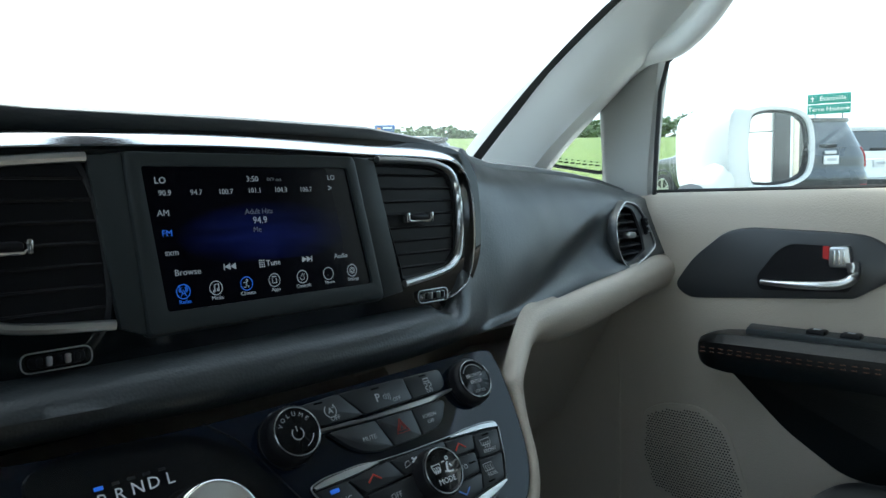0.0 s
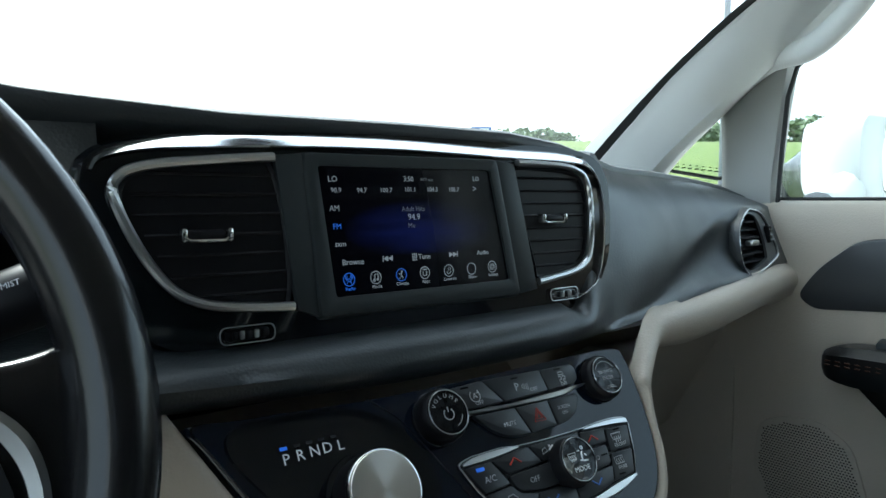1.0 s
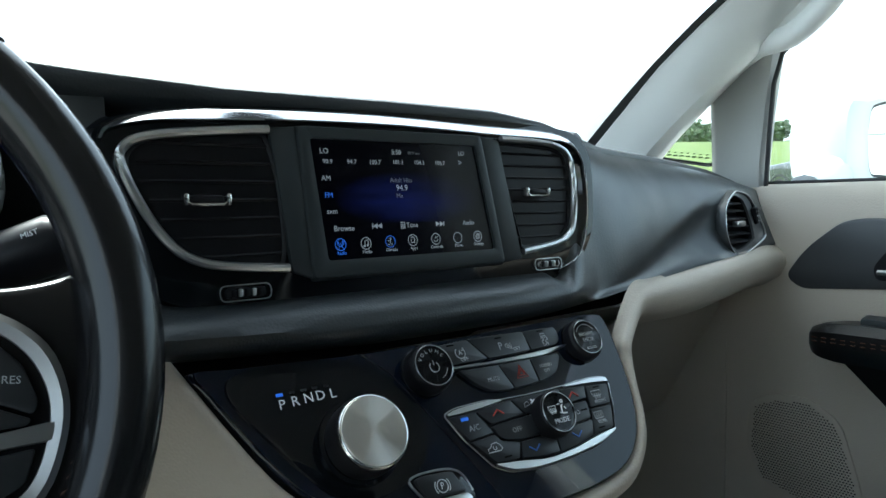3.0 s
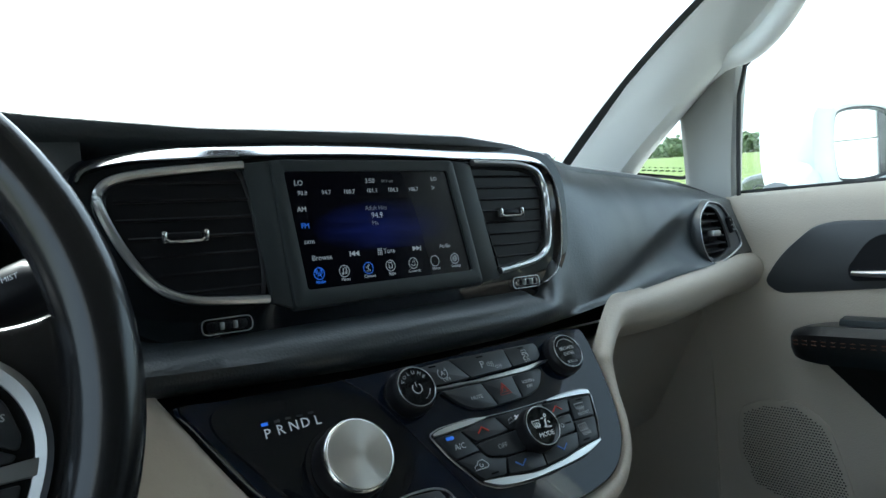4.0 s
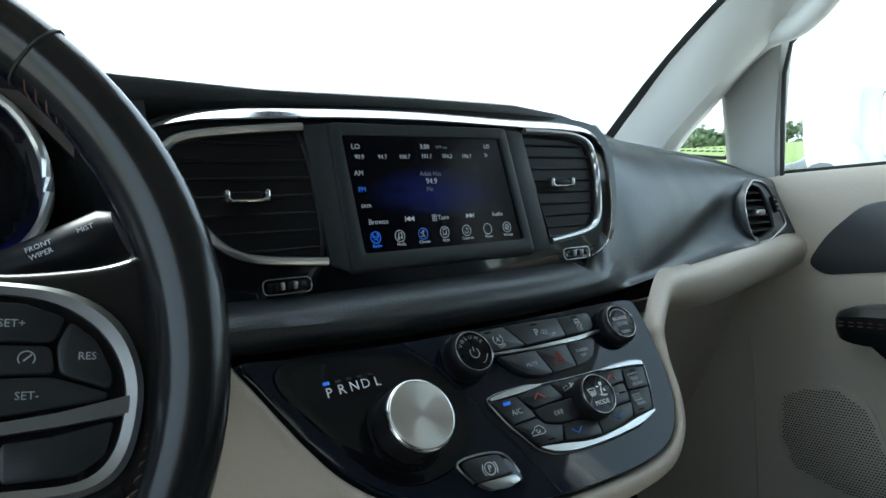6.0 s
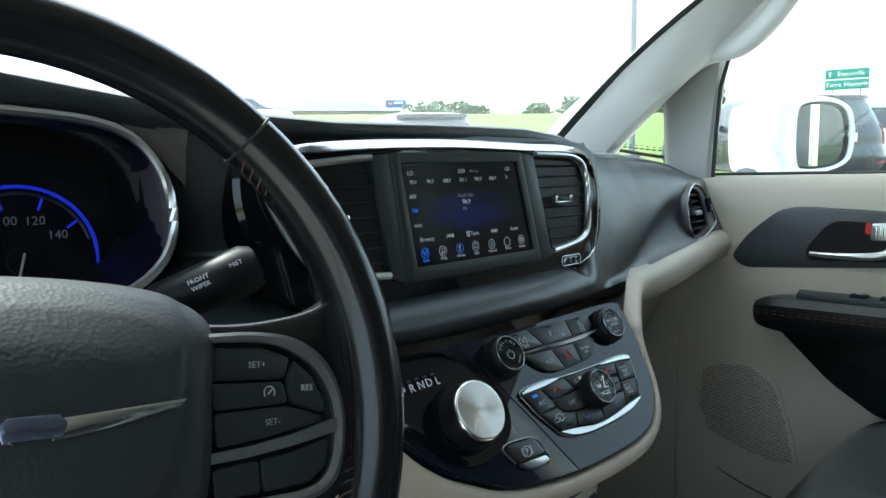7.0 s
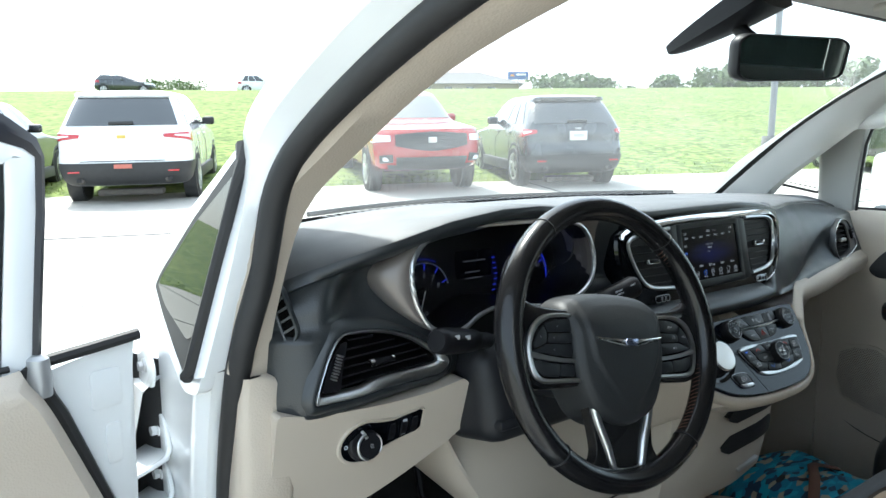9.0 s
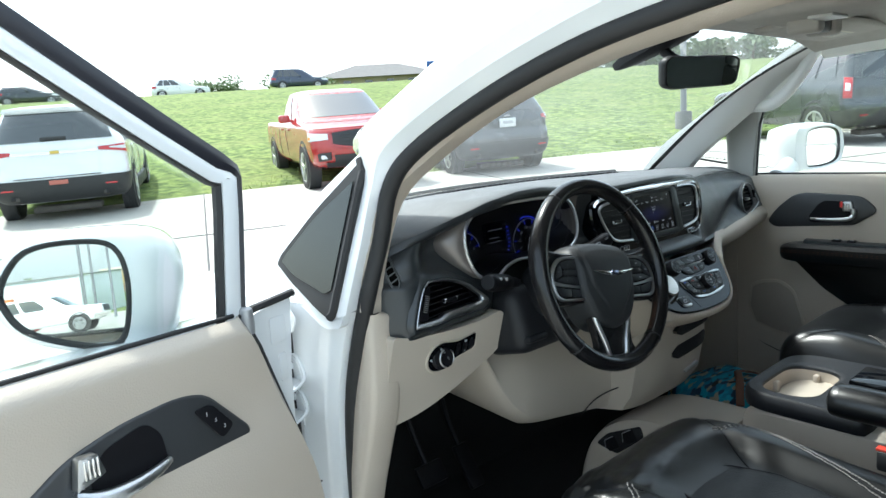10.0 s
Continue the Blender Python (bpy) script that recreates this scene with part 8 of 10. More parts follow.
tube(bm, smooth_path([(0.856, 0.16, 0.60), (0.853, 0.05, 0.55), (0.853, -0.15, 0.52), (0.853, -0.4, 0.51)], 4), 0.0015, 5)
part("panel_seam", bm, M_RUBBER, pd)

# ---- passenger's door mirror ----
pm = thing("door_mirror", (1.08, 0.05, 1.17), "white passenger door mirror", "mirror", "door mirrors")
Mx = Vector((0.18, -0.068, 0)).normalized()
Mn = Vector((-0.353, -0.935, 0)).normalized()
Mc = Vector((1.110, 0.020, 1.250))
PMG = [(-0.095, -0.055), (-0.098, 0.04), (-0.07, 0.065), (0.02, 0.070), (0.08, 0.055), (0.098, 0.01), (0.088, -0.045), (0.03, -0.066), (-0.06, -0.070)]
pmg = smooth_path([(a, c, 0) for a, c in PMG], 4, True)


def PM(p, s, o):
    return Mc + Mx * (p.x * s) + Vector((0, 0, p.y * s)) + Mn * o


bm = bmesh.new()
gmp = [Vector((0.014 + 0.83 * p.x, p.y * 0.98, 0)) for p in pmg]
vv = [bm.verts.new(PM(p, 1.0, 0.004)) for p in gmp]
cap(bm, vv)
part("mirror_glass", bm, M_MIRROR, pm, "silvered mirror glass")
bm = bmesh.new()
tube(bm, [PM(p, 1.0, 0.006) for p in gmp], 0.004, 6, True)
part("black_rim", bm, M_RUBBER, pm)
bm = bmesh.new()
rings = [[PM(p, 1.0, 0.003) for p in gmp], [PM(p, 1.03, 0.012) for p in gmp], [PM(p * 0.4 + g * 0.6, 1.1, 0.016) for p, g in zip(pmg, gmp)]] + [[PM(p, s, o) for p in pmg] for s, o in ((1.16, 0.006), (1.24, -0.03), (1.24, -0.08), (1.10, -0.13), (0.75, -0.16), (0.3, -0.17))]
vs = grid(bm, rings, cu=True)
cap(bm, vs[-1])
part("shell", bm, M_WHITE, pm, "white mirror shell")
bm = bmesh.new()
tube(bm, [(0.90, 0.08, 1.15), (0.97, 0.085, 1.165), (1.04, 0.08, 1.20)], 0.035, 12)
part("foot", bm, M_WHITE, pm)

# ---- inside mirror and overhead parts ----
rm = thing("rear_view_mirror", (0, -0.06, 1.50), "black framed rear-view mirror on a windscreen mount", "mirror")
Rx = Vector((0.208, -0.098, 0)).normalized()
Rn = Vector((-0.43, -0.895, -0.12)).normalized()
Ru = Rn.cross(Rx).normalized() * (1 if Rn.cross(Rx).z > 0 else -1)
Rc = Vector((0.013, -0.109, 1.491))
ro = round_poly([(-0.104, 0.026), (-0.088, 0.037), (0.088, 0.034), (0.106, 0.025), (0.099, -0.028), (0.074, -0.034), (-0.080, -0.038), (-0.101, -0.030)], [0.014, 0.02, 0.02, 0.014, 0.016, 0.02, 0.02, 0.016])


def RM(p, s, o):
    return Rc + Rx * (p.x * s) + Ru * (p.y * s) + Rn * o


bm = bmesh.new()
rings = [[RM(p, s, o) for p in ro] for s, o in ((0.96, 0.004), (1.0, 0.004), (1.04, -0.002), (1.04, -0.016), (0.95, -0.032), (0.6, -0.042), (0.2, -0.045))]
vs = grid(bm, rings, cu=True)
cap(bm, vs[-1])
part("housing", bm, M_DASHLOW, rm, "black mirror housing")
bm = bmesh.new()
vv = [bm.verts.new(RM(p, 0.95, 0.003)) for p in ro]
cap(bm, vv)
part("mirror_glass", bm, M_DARKMIRROR, rm, "dimmed mirror glass")
bm = bmesh.new()
tube(bm, smooth_path([Rc - Rn * 0.03 + Ru * 0.01, (0.012, -0.035, 1.530), (0.008, -0.005, 1.560), (0.01, 0.01, 1.58)], 4), 0.013, 10)
part("arm", bm, M_DASHLOW, rm, "black arm")
bm = bmesh.new()
rows = []
for t, w, d in ((0.0, 0.010, 0.008), (0.1, 0.020, 0.014), (0.35, 0.036, 0.022), (0.7, 0.052, 0.030), (1.0, 0.062, 0.032)):
    c = Vector((-0.03, 0.105, 1.522)).lerp(Vector((0.02, -0.055, 1.612)), t)
    rows.append([c + Vector((-w, 0, 0.006)), c + Vector((-w * 0.9, -d * 0.5, -d * 0.7)), c + Vector((-w * 0.4, -d * 0.6, -d)), c + Vector((w * 0.4, -d * 0.6, -d)), c + Vector((w * 0.9, -d * 0.5, -d * 0.7)), c + Vector((w, 0, 0.006))])
cols = [smooth_path([r[j] for r in rows], 3) for j in range(6)]
rws = [list(c) for c in zip(*cols)]
vs = grid(bm, rws, cu=True)
cap(bm, vs[0])
cap(bm, vs[-1])
part("sensor_cover", bm, M_DASHLOW, rm, "black wedge-shaped sensor cover")
M_OVERHEAD = mat("grey-beige overhead plastic", (0.46, 0.44, 0.40), 0.55, bump=(1200, 0.2, 0.0003), var=(6, 0.05))
oc = thing("overhead_console", (0.02, -0.35, 1.60), "beige overhead console with black sensor block", "overhead console")
bm = bmesh.new()
box(bm, (0.02, -0.40, 1.603), (0.24, 0.34, 0.05), None, 0.02, 3)
part("body", bm, M_HEADLINER, oc)
bm = bmesh.new()
box(bm, (0.108, -0.325, 1.572), (0.065, 0.052, 0.036), None, 0.006)
part("sensor_block", bm, M_DASHLOW, oc, "black sensor block")
for x in (0.058, 0.160):
    bm = bmesh.new()
    box(bm, (x, -0.325, 1.574), (0.038, 0.072, 0.050), None, 0.012, 3)
    part("pod_cheek", bm, M_OVERHEAD, oc, "grey-beige pod cheek")
bm = bmesh.new()
box(bm, (0.03, -0.38, 1.575), (0.09, 0.05, 0.006), None, 0.002)
part("map_lamp", bm, mat("frosted lamp", (0.75, 0.75, 0.72), 0.35), oc, "clear map lamp")
for x in (-0.40, 0.42):
    vz = thing("sun_visor", (x, -0.22, 1.60), "folded grey-beige cloth sun visor", "sun visor", "sun visors")
    bm = bmesh.new()
    box(bm, (x, -0.235, 1.592), (0.46, 0.17, 0.016), Matrix.Rotation(radians(-6), 3, "X"), 0.007, 3)
    part("board", bm, M_HEADLINER, vz)
    bm = bmesh.new()
    box(bm, (x + 0.10, -0.225, 1.583), (0.13, 0.06, 0.001), Matrix.Rotation(radians(-6), 3, "X"))
    lb = part("warning_label", bm, mat("paper label", (0.72, 0.70, 0.60), 0.7), vz, "pale warning label")
    bm = bmesh.new()
    for k in range(5):
        box(bm, (x + 0.10, -0.203 - 0.010 * k, 1.5818 - 0.001 * (k - 2) * -1), (0.11, 0.003, 0.0006), Matrix.Rotation(radians(-6), 3, "X"))
    part("text_bar", bm, M_TXTDIM, lb)


# ---- seats ----
def cushion(cx, yf, zt, name, label, back=True):
    s = thing(name, (cx, yf - 0.3, zt - 0.3), label, "car seat", "front seats")
    NC = 60
    creased = cx < 0

    # side-bolstered cushion, a rounded loft front to back
    def sec(y, zc, half, drop, ramp):
        pts = []
        for k in range(NC + 1):
            u = -1 + 2 * k / NC
            a = abs(u)
            dish = 0.026 * (1 - min(1, (a / 0.60) ** 3))
            z = zc - dish * ramp + 0.010 * ramp * ease((a - 0.45) / 0.2) - (0 if a < 0.70 else (0.090 * ((a - 0.70) / 0.30) ** 2.4))
            pts.append(Vector((cx + u * half, y - 0.035 * a ** 4, z)))
        return [Vector((cx - half * 0.97, y - 0.035, zc - drop))] + pts + [Vector((cx + half * 0.97, y - 0.035, zc - drop))]
    st = [sec(yf + 0.004, zt - 0.135, 0.215, 0.03, 0), sec(yf + 0.014, zt - 0.10, 0.235, 0.06, 0), sec(yf + 0.010, zt - 0.060, 0.248, 0.10, 0), sec(yf - 0.010, zt - 0.025, 0.256, 0.13, 0), sec(yf - 0.045, zt - 0.004, 0.260, 0.15, 0), sec(yf - 0.11, zt + 0.006, 0.262, 0.16, 0.2), sec(yf - 0.19, zt + 0.002, 0.262, 0.16, 1.0), sec(yf - 0.40, zt - 0.020, 0.262, 0.16, 1.0), sec(yf - 0.55, zt - 0.035, 0.258, 0.16, 1.0)]
    cols_ = [smooth_path([r[j] for r in st], 10) for j in range(len(st[0]))]
    rws_ = [list(c) for c in zip(*cols_)]
    for i, r in enumerate(rws_):
        for p in r[1:-1]:
            # long shallow wrinkles over the front roll, deepest on the entry side; soft dents behind
            u, d = (p.x - cx) / 0.262, yf - p.y
            if creased:
                n1 = noise.noise(Vector((p.x * 9 + p.y * 10, p.y * 34 - p.x * 12 + p.z * 22, 3.0)))
                n2 = noise.noise(Vector((p.x * 16 - p.y * 8, p.y * 75 - p.x * 20 + p.z * 50, 8.0)))
                w = (0.0105 * (abs(n1) ** 0.7 - 0.35) + 0.0050 * (abs(n2) ** 0.7 - 0.3)) * ease((0.20 - d) / 0.10) * max(0.10, min(1.0, 0.45 - u * 0.9))
            else:
                w = 0.0
            w += 0.004 * noise.noise(p * 7)
            # the seam between front roll and bolster pulls the leather in
            e = abs(abs(u) - (0.86 - (d - 0.04) * 2.45)) if 0.02 < d < 0.23 else 1.0
            w -= 0.0045 * math.exp(-(e / 0.035) ** 2)
            p.z += w
    b_ = bmesh.new()
    vs_ = grid(b_, rws_)
    cap(b_, vs_[0])
    cs = part("seat_cushion", b_, M_LEATHER, s, "creased black leather cushion" if creased else "smooth black leather cushion")

    def top(x, y):
        """Height of the cushion's skin."""
        near = sorted(((q.x - x) ** 2 + (q.y - y) ** 2, q.z) for r in rws_[25:] for q in r[1:-1])[:4]
        return sum(z / (d + 1e-7) for d, z in near) / sum(1 / (d + 1e-7) for d, z in near)
    for sg in (-1, 1):
        b_ = bmesh.new()
        pth = [(cx + sg * (0.225 - 0.132 * t), yf - 0.045 - 0.185 * t) for t in [k / 8 for k in range(9)]]
        tube(b_, [Vector((x, y, top(x, y) + 0.0004)) for x, y in pth], 0.0016, 5)
        part("seam", b_, M_VENT, cs)
        # bolster seam: curves in over the front, double stitched
        b_ = bmesh.new()
        line = [(cx + sg * (0.150 + 0.055 * ease(t / 0.16) - 0.075 * ease((t - 0.12) / 0.88)), yf - (0.128 if creased else 0.215) - 0.012 * math.sin(min(1.0, t / 0.2) * 1.57) - 0.40 * max(0.0, t - 0.03)) for t in [k / 70 for k in range(71)]]
        for k in range(70):
            (xa, ya), (xb, yb) = line[k], line[k + 1]
            t_ = Vector((xb - xa, yb - ya, 0)).normalized()
            nn_ = Vector((-t_.y, t_.x, 0))
            for d_ in (-0.0042, 0.0042):
                a = Vector((xa, ya, 0)) + nn_ * d_
                b = a + t_ * min(0.0042, (Vector((xb - xa, yb - ya, 0))).length * 0.7)
                z = top(a.x, a.y) + 0.0006
                tube(b_, [(a.x, a.y, z + 0.0008), (b.x, b.y, top(b.x, b.y) + 0.0014)], 0.0013, 5)
        part("stitching", b_, M_STITCH, cs, "pale grey double stitching")
        b_ = bmesh.new()
        tube(b_, [Vector((x, y, top(x, y) + 0.0002)) for x, y in line[::2]], 0.0012, 5)
        part("seam", b_, M_VENT, cs)
    # perforated centre insert, puffed between its seams
    b_ = bmesh.new()
    ins = []
    for k in range(12):
        y = yf - 0.215 - 0.032 * k
        ins.append([(cx + 0.108 * u * (1 - 0.25 * max(0, 1 - k / 2.0) * abs(u) ** 3), y + 0.050 * (1 - u * u) * (1 - k / 14), top(cx + 0.108 * u, y) + 0.0015 + 0.009 * (1 - u ** 6) * min(1.0, k / 1.5)) for u in [-1 + j / 8 for j in range(17)]])
    grid(b_, ins)
    part("centre_insert", b_, M_PERF, cs, "perforated black leather insert")
    b_ = bmesh.new()
    tube(b_, [Vector(p) + Vector((0, 0.001, 0)) for p in [r[0] for r in ins[:0:-1]] + ins[0] + [r[-1] for r in ins[1:]]], 0.0018, 5)
    part("seam", b_, M_VENT, cs)
    b_ = bmesh.new()
    box(b_, (cx, yf - 0.30, zt - 0.24), (0.46, 0.50, 0.16), None, 0.03)
    part("seat_base", b_, M_CARPET, s, "black seat base")
    b_ = bmesh.new()
    box(b_, (cx, yf - 0.30, zt - 0.37), (0.40, 0.42, 0.12), None, 0.02)
    part("seat_rail", b_, M_RUBBER, s)
    if back:
        b_ = bmesh.new()
        rw = []
        for z, y, hw, th in ((zt - 0.02, yf - 0.60, 0.25, 0.05), (zt + 0.1, yf - 0.62, 0.26, 0.07), (zt + 0.3, yf - 0.68, 0.26, 0.07), (zt + 0.5, yf - 0.75, 0.23, 0.06), (zt + 0.58, yf - 0.78, 0.16, 0.04)):
            rw.append([Vector((cx + hw * math.cos(a), y + th * math.sin(a) + 0.03 * abs(math.cos(a)), z)) for a in [2 * math.pi * k / 20 for k in range(20)]])
        cl_ = [smooth_path([r[j] for r in rw], 3) for j in range(20)]
        vs_ = grid(b_, [list(c) for c in zip(*cl_)], cu=True)
        cap(b_, vs_[-1])
        part("backrest", b_, M_LEATHER, s, "black leather backrest")
    return s


ds = cushion(-0.47, -0.180, 0.752, "driver_seat", "creased black leather driver seat with grey stitching")
cushion(0.545, -0.165, 0.785, "passenger_seat", "black leather passenger seat with perforated insert")
bm = bmesh.new()
rows = []
for y, s in ((-0.455, 0.35), (-0.462, 0.8), (-0.48, 1.0), (-0.6, 1.0), (-0.85, 1.0)):
    rows.append([Vector((-0.115 + 0.042 * s * math.cos(a), y, 0.800 + 0.034 * s * math.sin(a))) for a in [2 * math.pi * k / 18 for k in range(18)]])
cols = [smooth_path([r[j] for r in rows], 3) for j in range(18)]
vs = grid(bm, [list(c) for c in zip(*cols)], cu=True)
cap(bm, vs[0])
part("armrest", bm, M_LEATHER, ds, "black leather armrest")
bm = bmesh.new()
box(bm, (-0.178, -0.60, 0.725), (0.026, 0.07, 0.04), None, 0.006)
bk = part("belt_buckle", bm, M_RUBBER, ds, "black belt buckle")
bm = bmesh.new()
box(bm, (-0.178, -0.585, 0.7465), (0.018, 0.045, 0.006), None, 0.002)
part("release_button", bm, mat("red release", (0.55, 0.05, 0.03), 0.45), bk, "red release button")

# ---- centre console ----
UP, CX = 0.052, 0.0675
cc = thing("centre_console", (0.03, -0.6, 0.33), "beige centre console with black topped cup holders", "console")
bm = bmesh.new()
rows = []
for y, zt, hw in ((-0.236, 0.640, 0.125), (-0.248, 0.695, 0.150), (-0.31, 0.718, 0.172), (-0.5, 0.722, 0.176), (-0.95, 0.722, 0.176)):
    rows.append([(CX - hw * 0.95, y, 0.32), (CX - hw, y, zt - 0.05), (CX - hw, y, zt - 0.012), (CX - hw * 0.94, y, zt), (CX + hw * 0.94, y, zt), (CX + hw, y, zt - 0.012), (CX + hw, y, zt - 0.05), (CX + hw * 0.95, y, 0.32)])
cols = [smooth_path([r[j] for r in rows], 3) for j in range(8)]
rws = [list(c) for c in zip(*cols)]
vs = grid(bm, rws)
cap(bm, vs[0])
part("body", bm, M_BEIGEHARD, cc, "light beige console body")
bm = bmesh.new()
tr = round_poly([(-0.105, -0.232), (0.240, -0.232), (0.245, -0.52), (-0.115, -0.52)], [0.085, 0.085, 0.03, 0.03], 8)
hole = round_poly([(-0.064, -0.266), (0.142, -0.266), (0.142, -0.392), (-0.064, -0.392)], 0.058, 8)


def ringed(pts, c, k, z):
    return [(c[0] + (p.x - c[0]) * k, c[1] + (p.y - c[1]) * k, z + UP) for p in pts]


tc, hc = (0.0675, -0.37), (0.039, -0.329)
grid(bm, [ringed(tr, tc, 0.985, 0.662), ringed(tr, tc, 1.0, 0.670), ringed(tr, tc, 1.0, 0.684), ringed(tr, tc, 0.985, 0.695), ringed(tr, tc, 0.95, 0.7015)], cu=True)
grid(bm, [ringed(hole, hc, 1.24, 0.7015), ringed(hole, hc, 1.10, 0.7015), ringed(hole, hc, 1.03, 0.698), ringed(hole, hc, 1.0, 0.690), ringed(hole, hc, 1.0, 0.675)], cu=True)
lip, inn = [Vector(p) for p in ringed(tr, tc, 0.95, 0.7015)], [Vector(p) for p in ringed(hole, hc, 1.24, 0.7015)]
n_ = len(lip)
vo, vi = [bm.verts.new(p) for p in lip], [bm.verts.new(p) for p in inn]
if len(vi) == n_:
    for k in range(n_):
        bm.faces.new([vo[k], vo[(k + 1) % n_], vi[(k + 1) % n_], vi[k]])
part("top_tray", bm, M_DASHLOW, cc, "black console top")
bm = bmesh.new()
vs = grid(bm, [[(p.x, p.y, 0.692 + UP) for p in hole], [(0.039 + (p.x - 0.039) * 0.94, -0.329 + (p.y + 0.329) * 0.94, 0.60 + UP) for p in hole]], cu=True)
cap(bm, vs[-1])
cup = part("cup_holder", bm, M_BEIGEHARD, cc, "light beige cup holder well")
for x, y in ((-0.058, -0.329), (0.136, -0.329), (0.039, -0.272)):
    bm = bmesh.new()
    box(bm, (x, y, 0.66 + UP), (0.018, 0.014, 0.05), None, 0.005)
    part("grip_finger", bm, M_BEIGEHARD, cup)
bm = bmesh.new()
box(bm, (0.13, -0.465, 0.706 + UP), (0.12, 0.09, 0.014), None, 0.005)
part("tray_lid", bm, M_PIANO, cc, "gloss black tray lid")

cc.matrix_basis = Matrix.Translation((0.03 + 0.036, -0.6, 0.33))

# floor pedestal with switches
fp = thing("floor_console", (0.0, 0.08, 0.32), "beige floor pedestal with black switch plate", "console")
bm = bmesh.new()
rows = []
for y, zt, hw in ((0.20, 0.40, 0.10), (0.178, 0.46, 0.115), (0.150, 0.522, 0.12), (0.110, 0.572, 0.12), (0.06, 0.606, 0.12), (0.0, 0.628, 0.12), (-0.09, 0.634, 0.12), (-0.21, 0.634, 0.12)):
    rows.append([(0.005 - hw, y, 0.31), (0.005 - hw, y, zt - 0.03), (0.005 - hw * 0.94, y, zt - 0.008), (0.005 - hw * 0.75, y, zt), (0.005 + hw * 0.75, y, zt), (0.005 + hw * 0.94, y, zt - 0.008), (0.005 + hw, y, zt - 0.03), (0.005 + hw, y, 0.31)])
cols = [smooth_path([r[j] for r in rows], 3) for j in range(8)]
vs = grid(bm, [list(c) for c in zip(*cols)])
cap(bm, vs[0])
part("body", bm, M_BEIGEHARD, fp)
bm = bmesh.new()
PLT = round_poly([(0.128, 0.522), (0.062, 0.510), (-0.020, 0.578), (-0.010, 0.608), (0.092, 0.560)], 0.012)
prism(bm, [(-0.113, p.x, p.y) for p in PLT], (-0.006, 0, 0), 0.002)
pl_ = part("switch_plate", bm, M_DASHLOW, fp, "black switch plate")
for y, z in ((0.077, 0.537), (0.022, 0.572)):
    bm = bmesh.new()
    box(bm, (-0.1195, y, z), (0.004, 0.038, 0.036), Matrix.Rotation(radians(-33), 3, "X"), 0.0015)
    sw_ = part("switch", bm, M_VENT, pl_)
    bm = bmesh.new()
    tube(bm, [(-0.122, y + 0.018, z - 0.020), (-0.122, y + 0.020, z + 0.004), (-0.122, y - 0.006, z + 0.022)], 0.001, 5)
    part("edge_mark", bm, M_TXTDIM, sw_)

# ---- patterned bag in the footwell ----
M_BAG = mat("blue patterned nylon", (0.02, 0.19, 0.30), 0.75, bump=(900, 0.3, 0.0008))
nt = M_BAG.node_tree
vo, rp, cx_, mp = (nt.nodes.new(k) for k in ("ShaderNodeTexVoronoi", "ShaderNodeValToRGB", "ShaderNodeTexCoord", "ShaderNodeMapping"))
mp.inputs["Scale"].default_value = (7, 17, 10)
mp.inputs["Rotation"].default_value = (0.3, 0.4, 0.7)
rp.color_ramp.interpolation = "CONSTANT"
els = rp.color_ramp.elements
els[0].position, els[0].color = 0.0, (0.012, 0.20, 0.33, 1)
els[1].position, els[1].color = 0.34, (0.01, 0.05, 0.10, 1)
for pos, c in ((0.50, (0.02, 0.30, 0.45, 1)), (0.68, (0.30, 0.29, 0.22, 1)), (0.80, (0.015, 0.02, 0.02, 1)), (0.90, (0.02, 0.16, 0.28, 1))):
    e = els.new(pos)
    e.color = c
nt.links.new(cx_.outputs["Object"], mp.inputs[0])
nt.links.new(mp.outputs[0], vo.inputs["Vector"])
nt.links.new(vo.outputs["Color"], rp.inputs[0])
nt.links.new(rp.outputs[0], nt.nodes["Principled BSDF"].inputs["Base Color"])
bg = thing("bag", (0.47, 0.04, 0.30), "blue patterned nylon bag lying on the floor", "bag")
bm = bmesh.new()
bmesh.ops.create_icosphere(bm, subdivisions=5, radius=1.0)
for v in bm.verts:
    p = v.co.copy()
    q = Vector((math.copysign(abs(p.x) ** 0.6, p.x), math.copysign(abs(p.y) ** 0.6, p.y), math.copysign(abs(p.z) ** 0.7, p.z)))
    n_ = noise.noise(p * 2.2) * 0.10 + noise.noise(p * 5) * 0.05
    v.co = Vector((0.49, 0.05, 0.425)) + Vector((q.x * 0.185, q.y * 0.165, q.z * 0.125)) * (1 + n_)
part("sack", bm, M_BAG, bg, "crumpled blue patterned sack")
bm = bmesh.new()
tube(bm, smooth_path([(0.34, -0.06, 0.53), (0.42, -0.02, 0.58), (0.50, 0.02, 0.575), (0.58, 0.0, 0.55)], 5), 0.012, 8, flat=0.3)
part("strap", bm, M_STITCHBROWN, bg, "brown strap")

# ---- outdoors: ground ----
def lot_z(x, y):
    return 0.035 * x + 0.028 * y


EDGE_P, EDGE_N = Vector((3.0, 12.4)), Vector((0.396, 0.918))


def past_edge(x, y):
    return (Vector((x, y)) - EDGE_P).dot(EDGE_N)


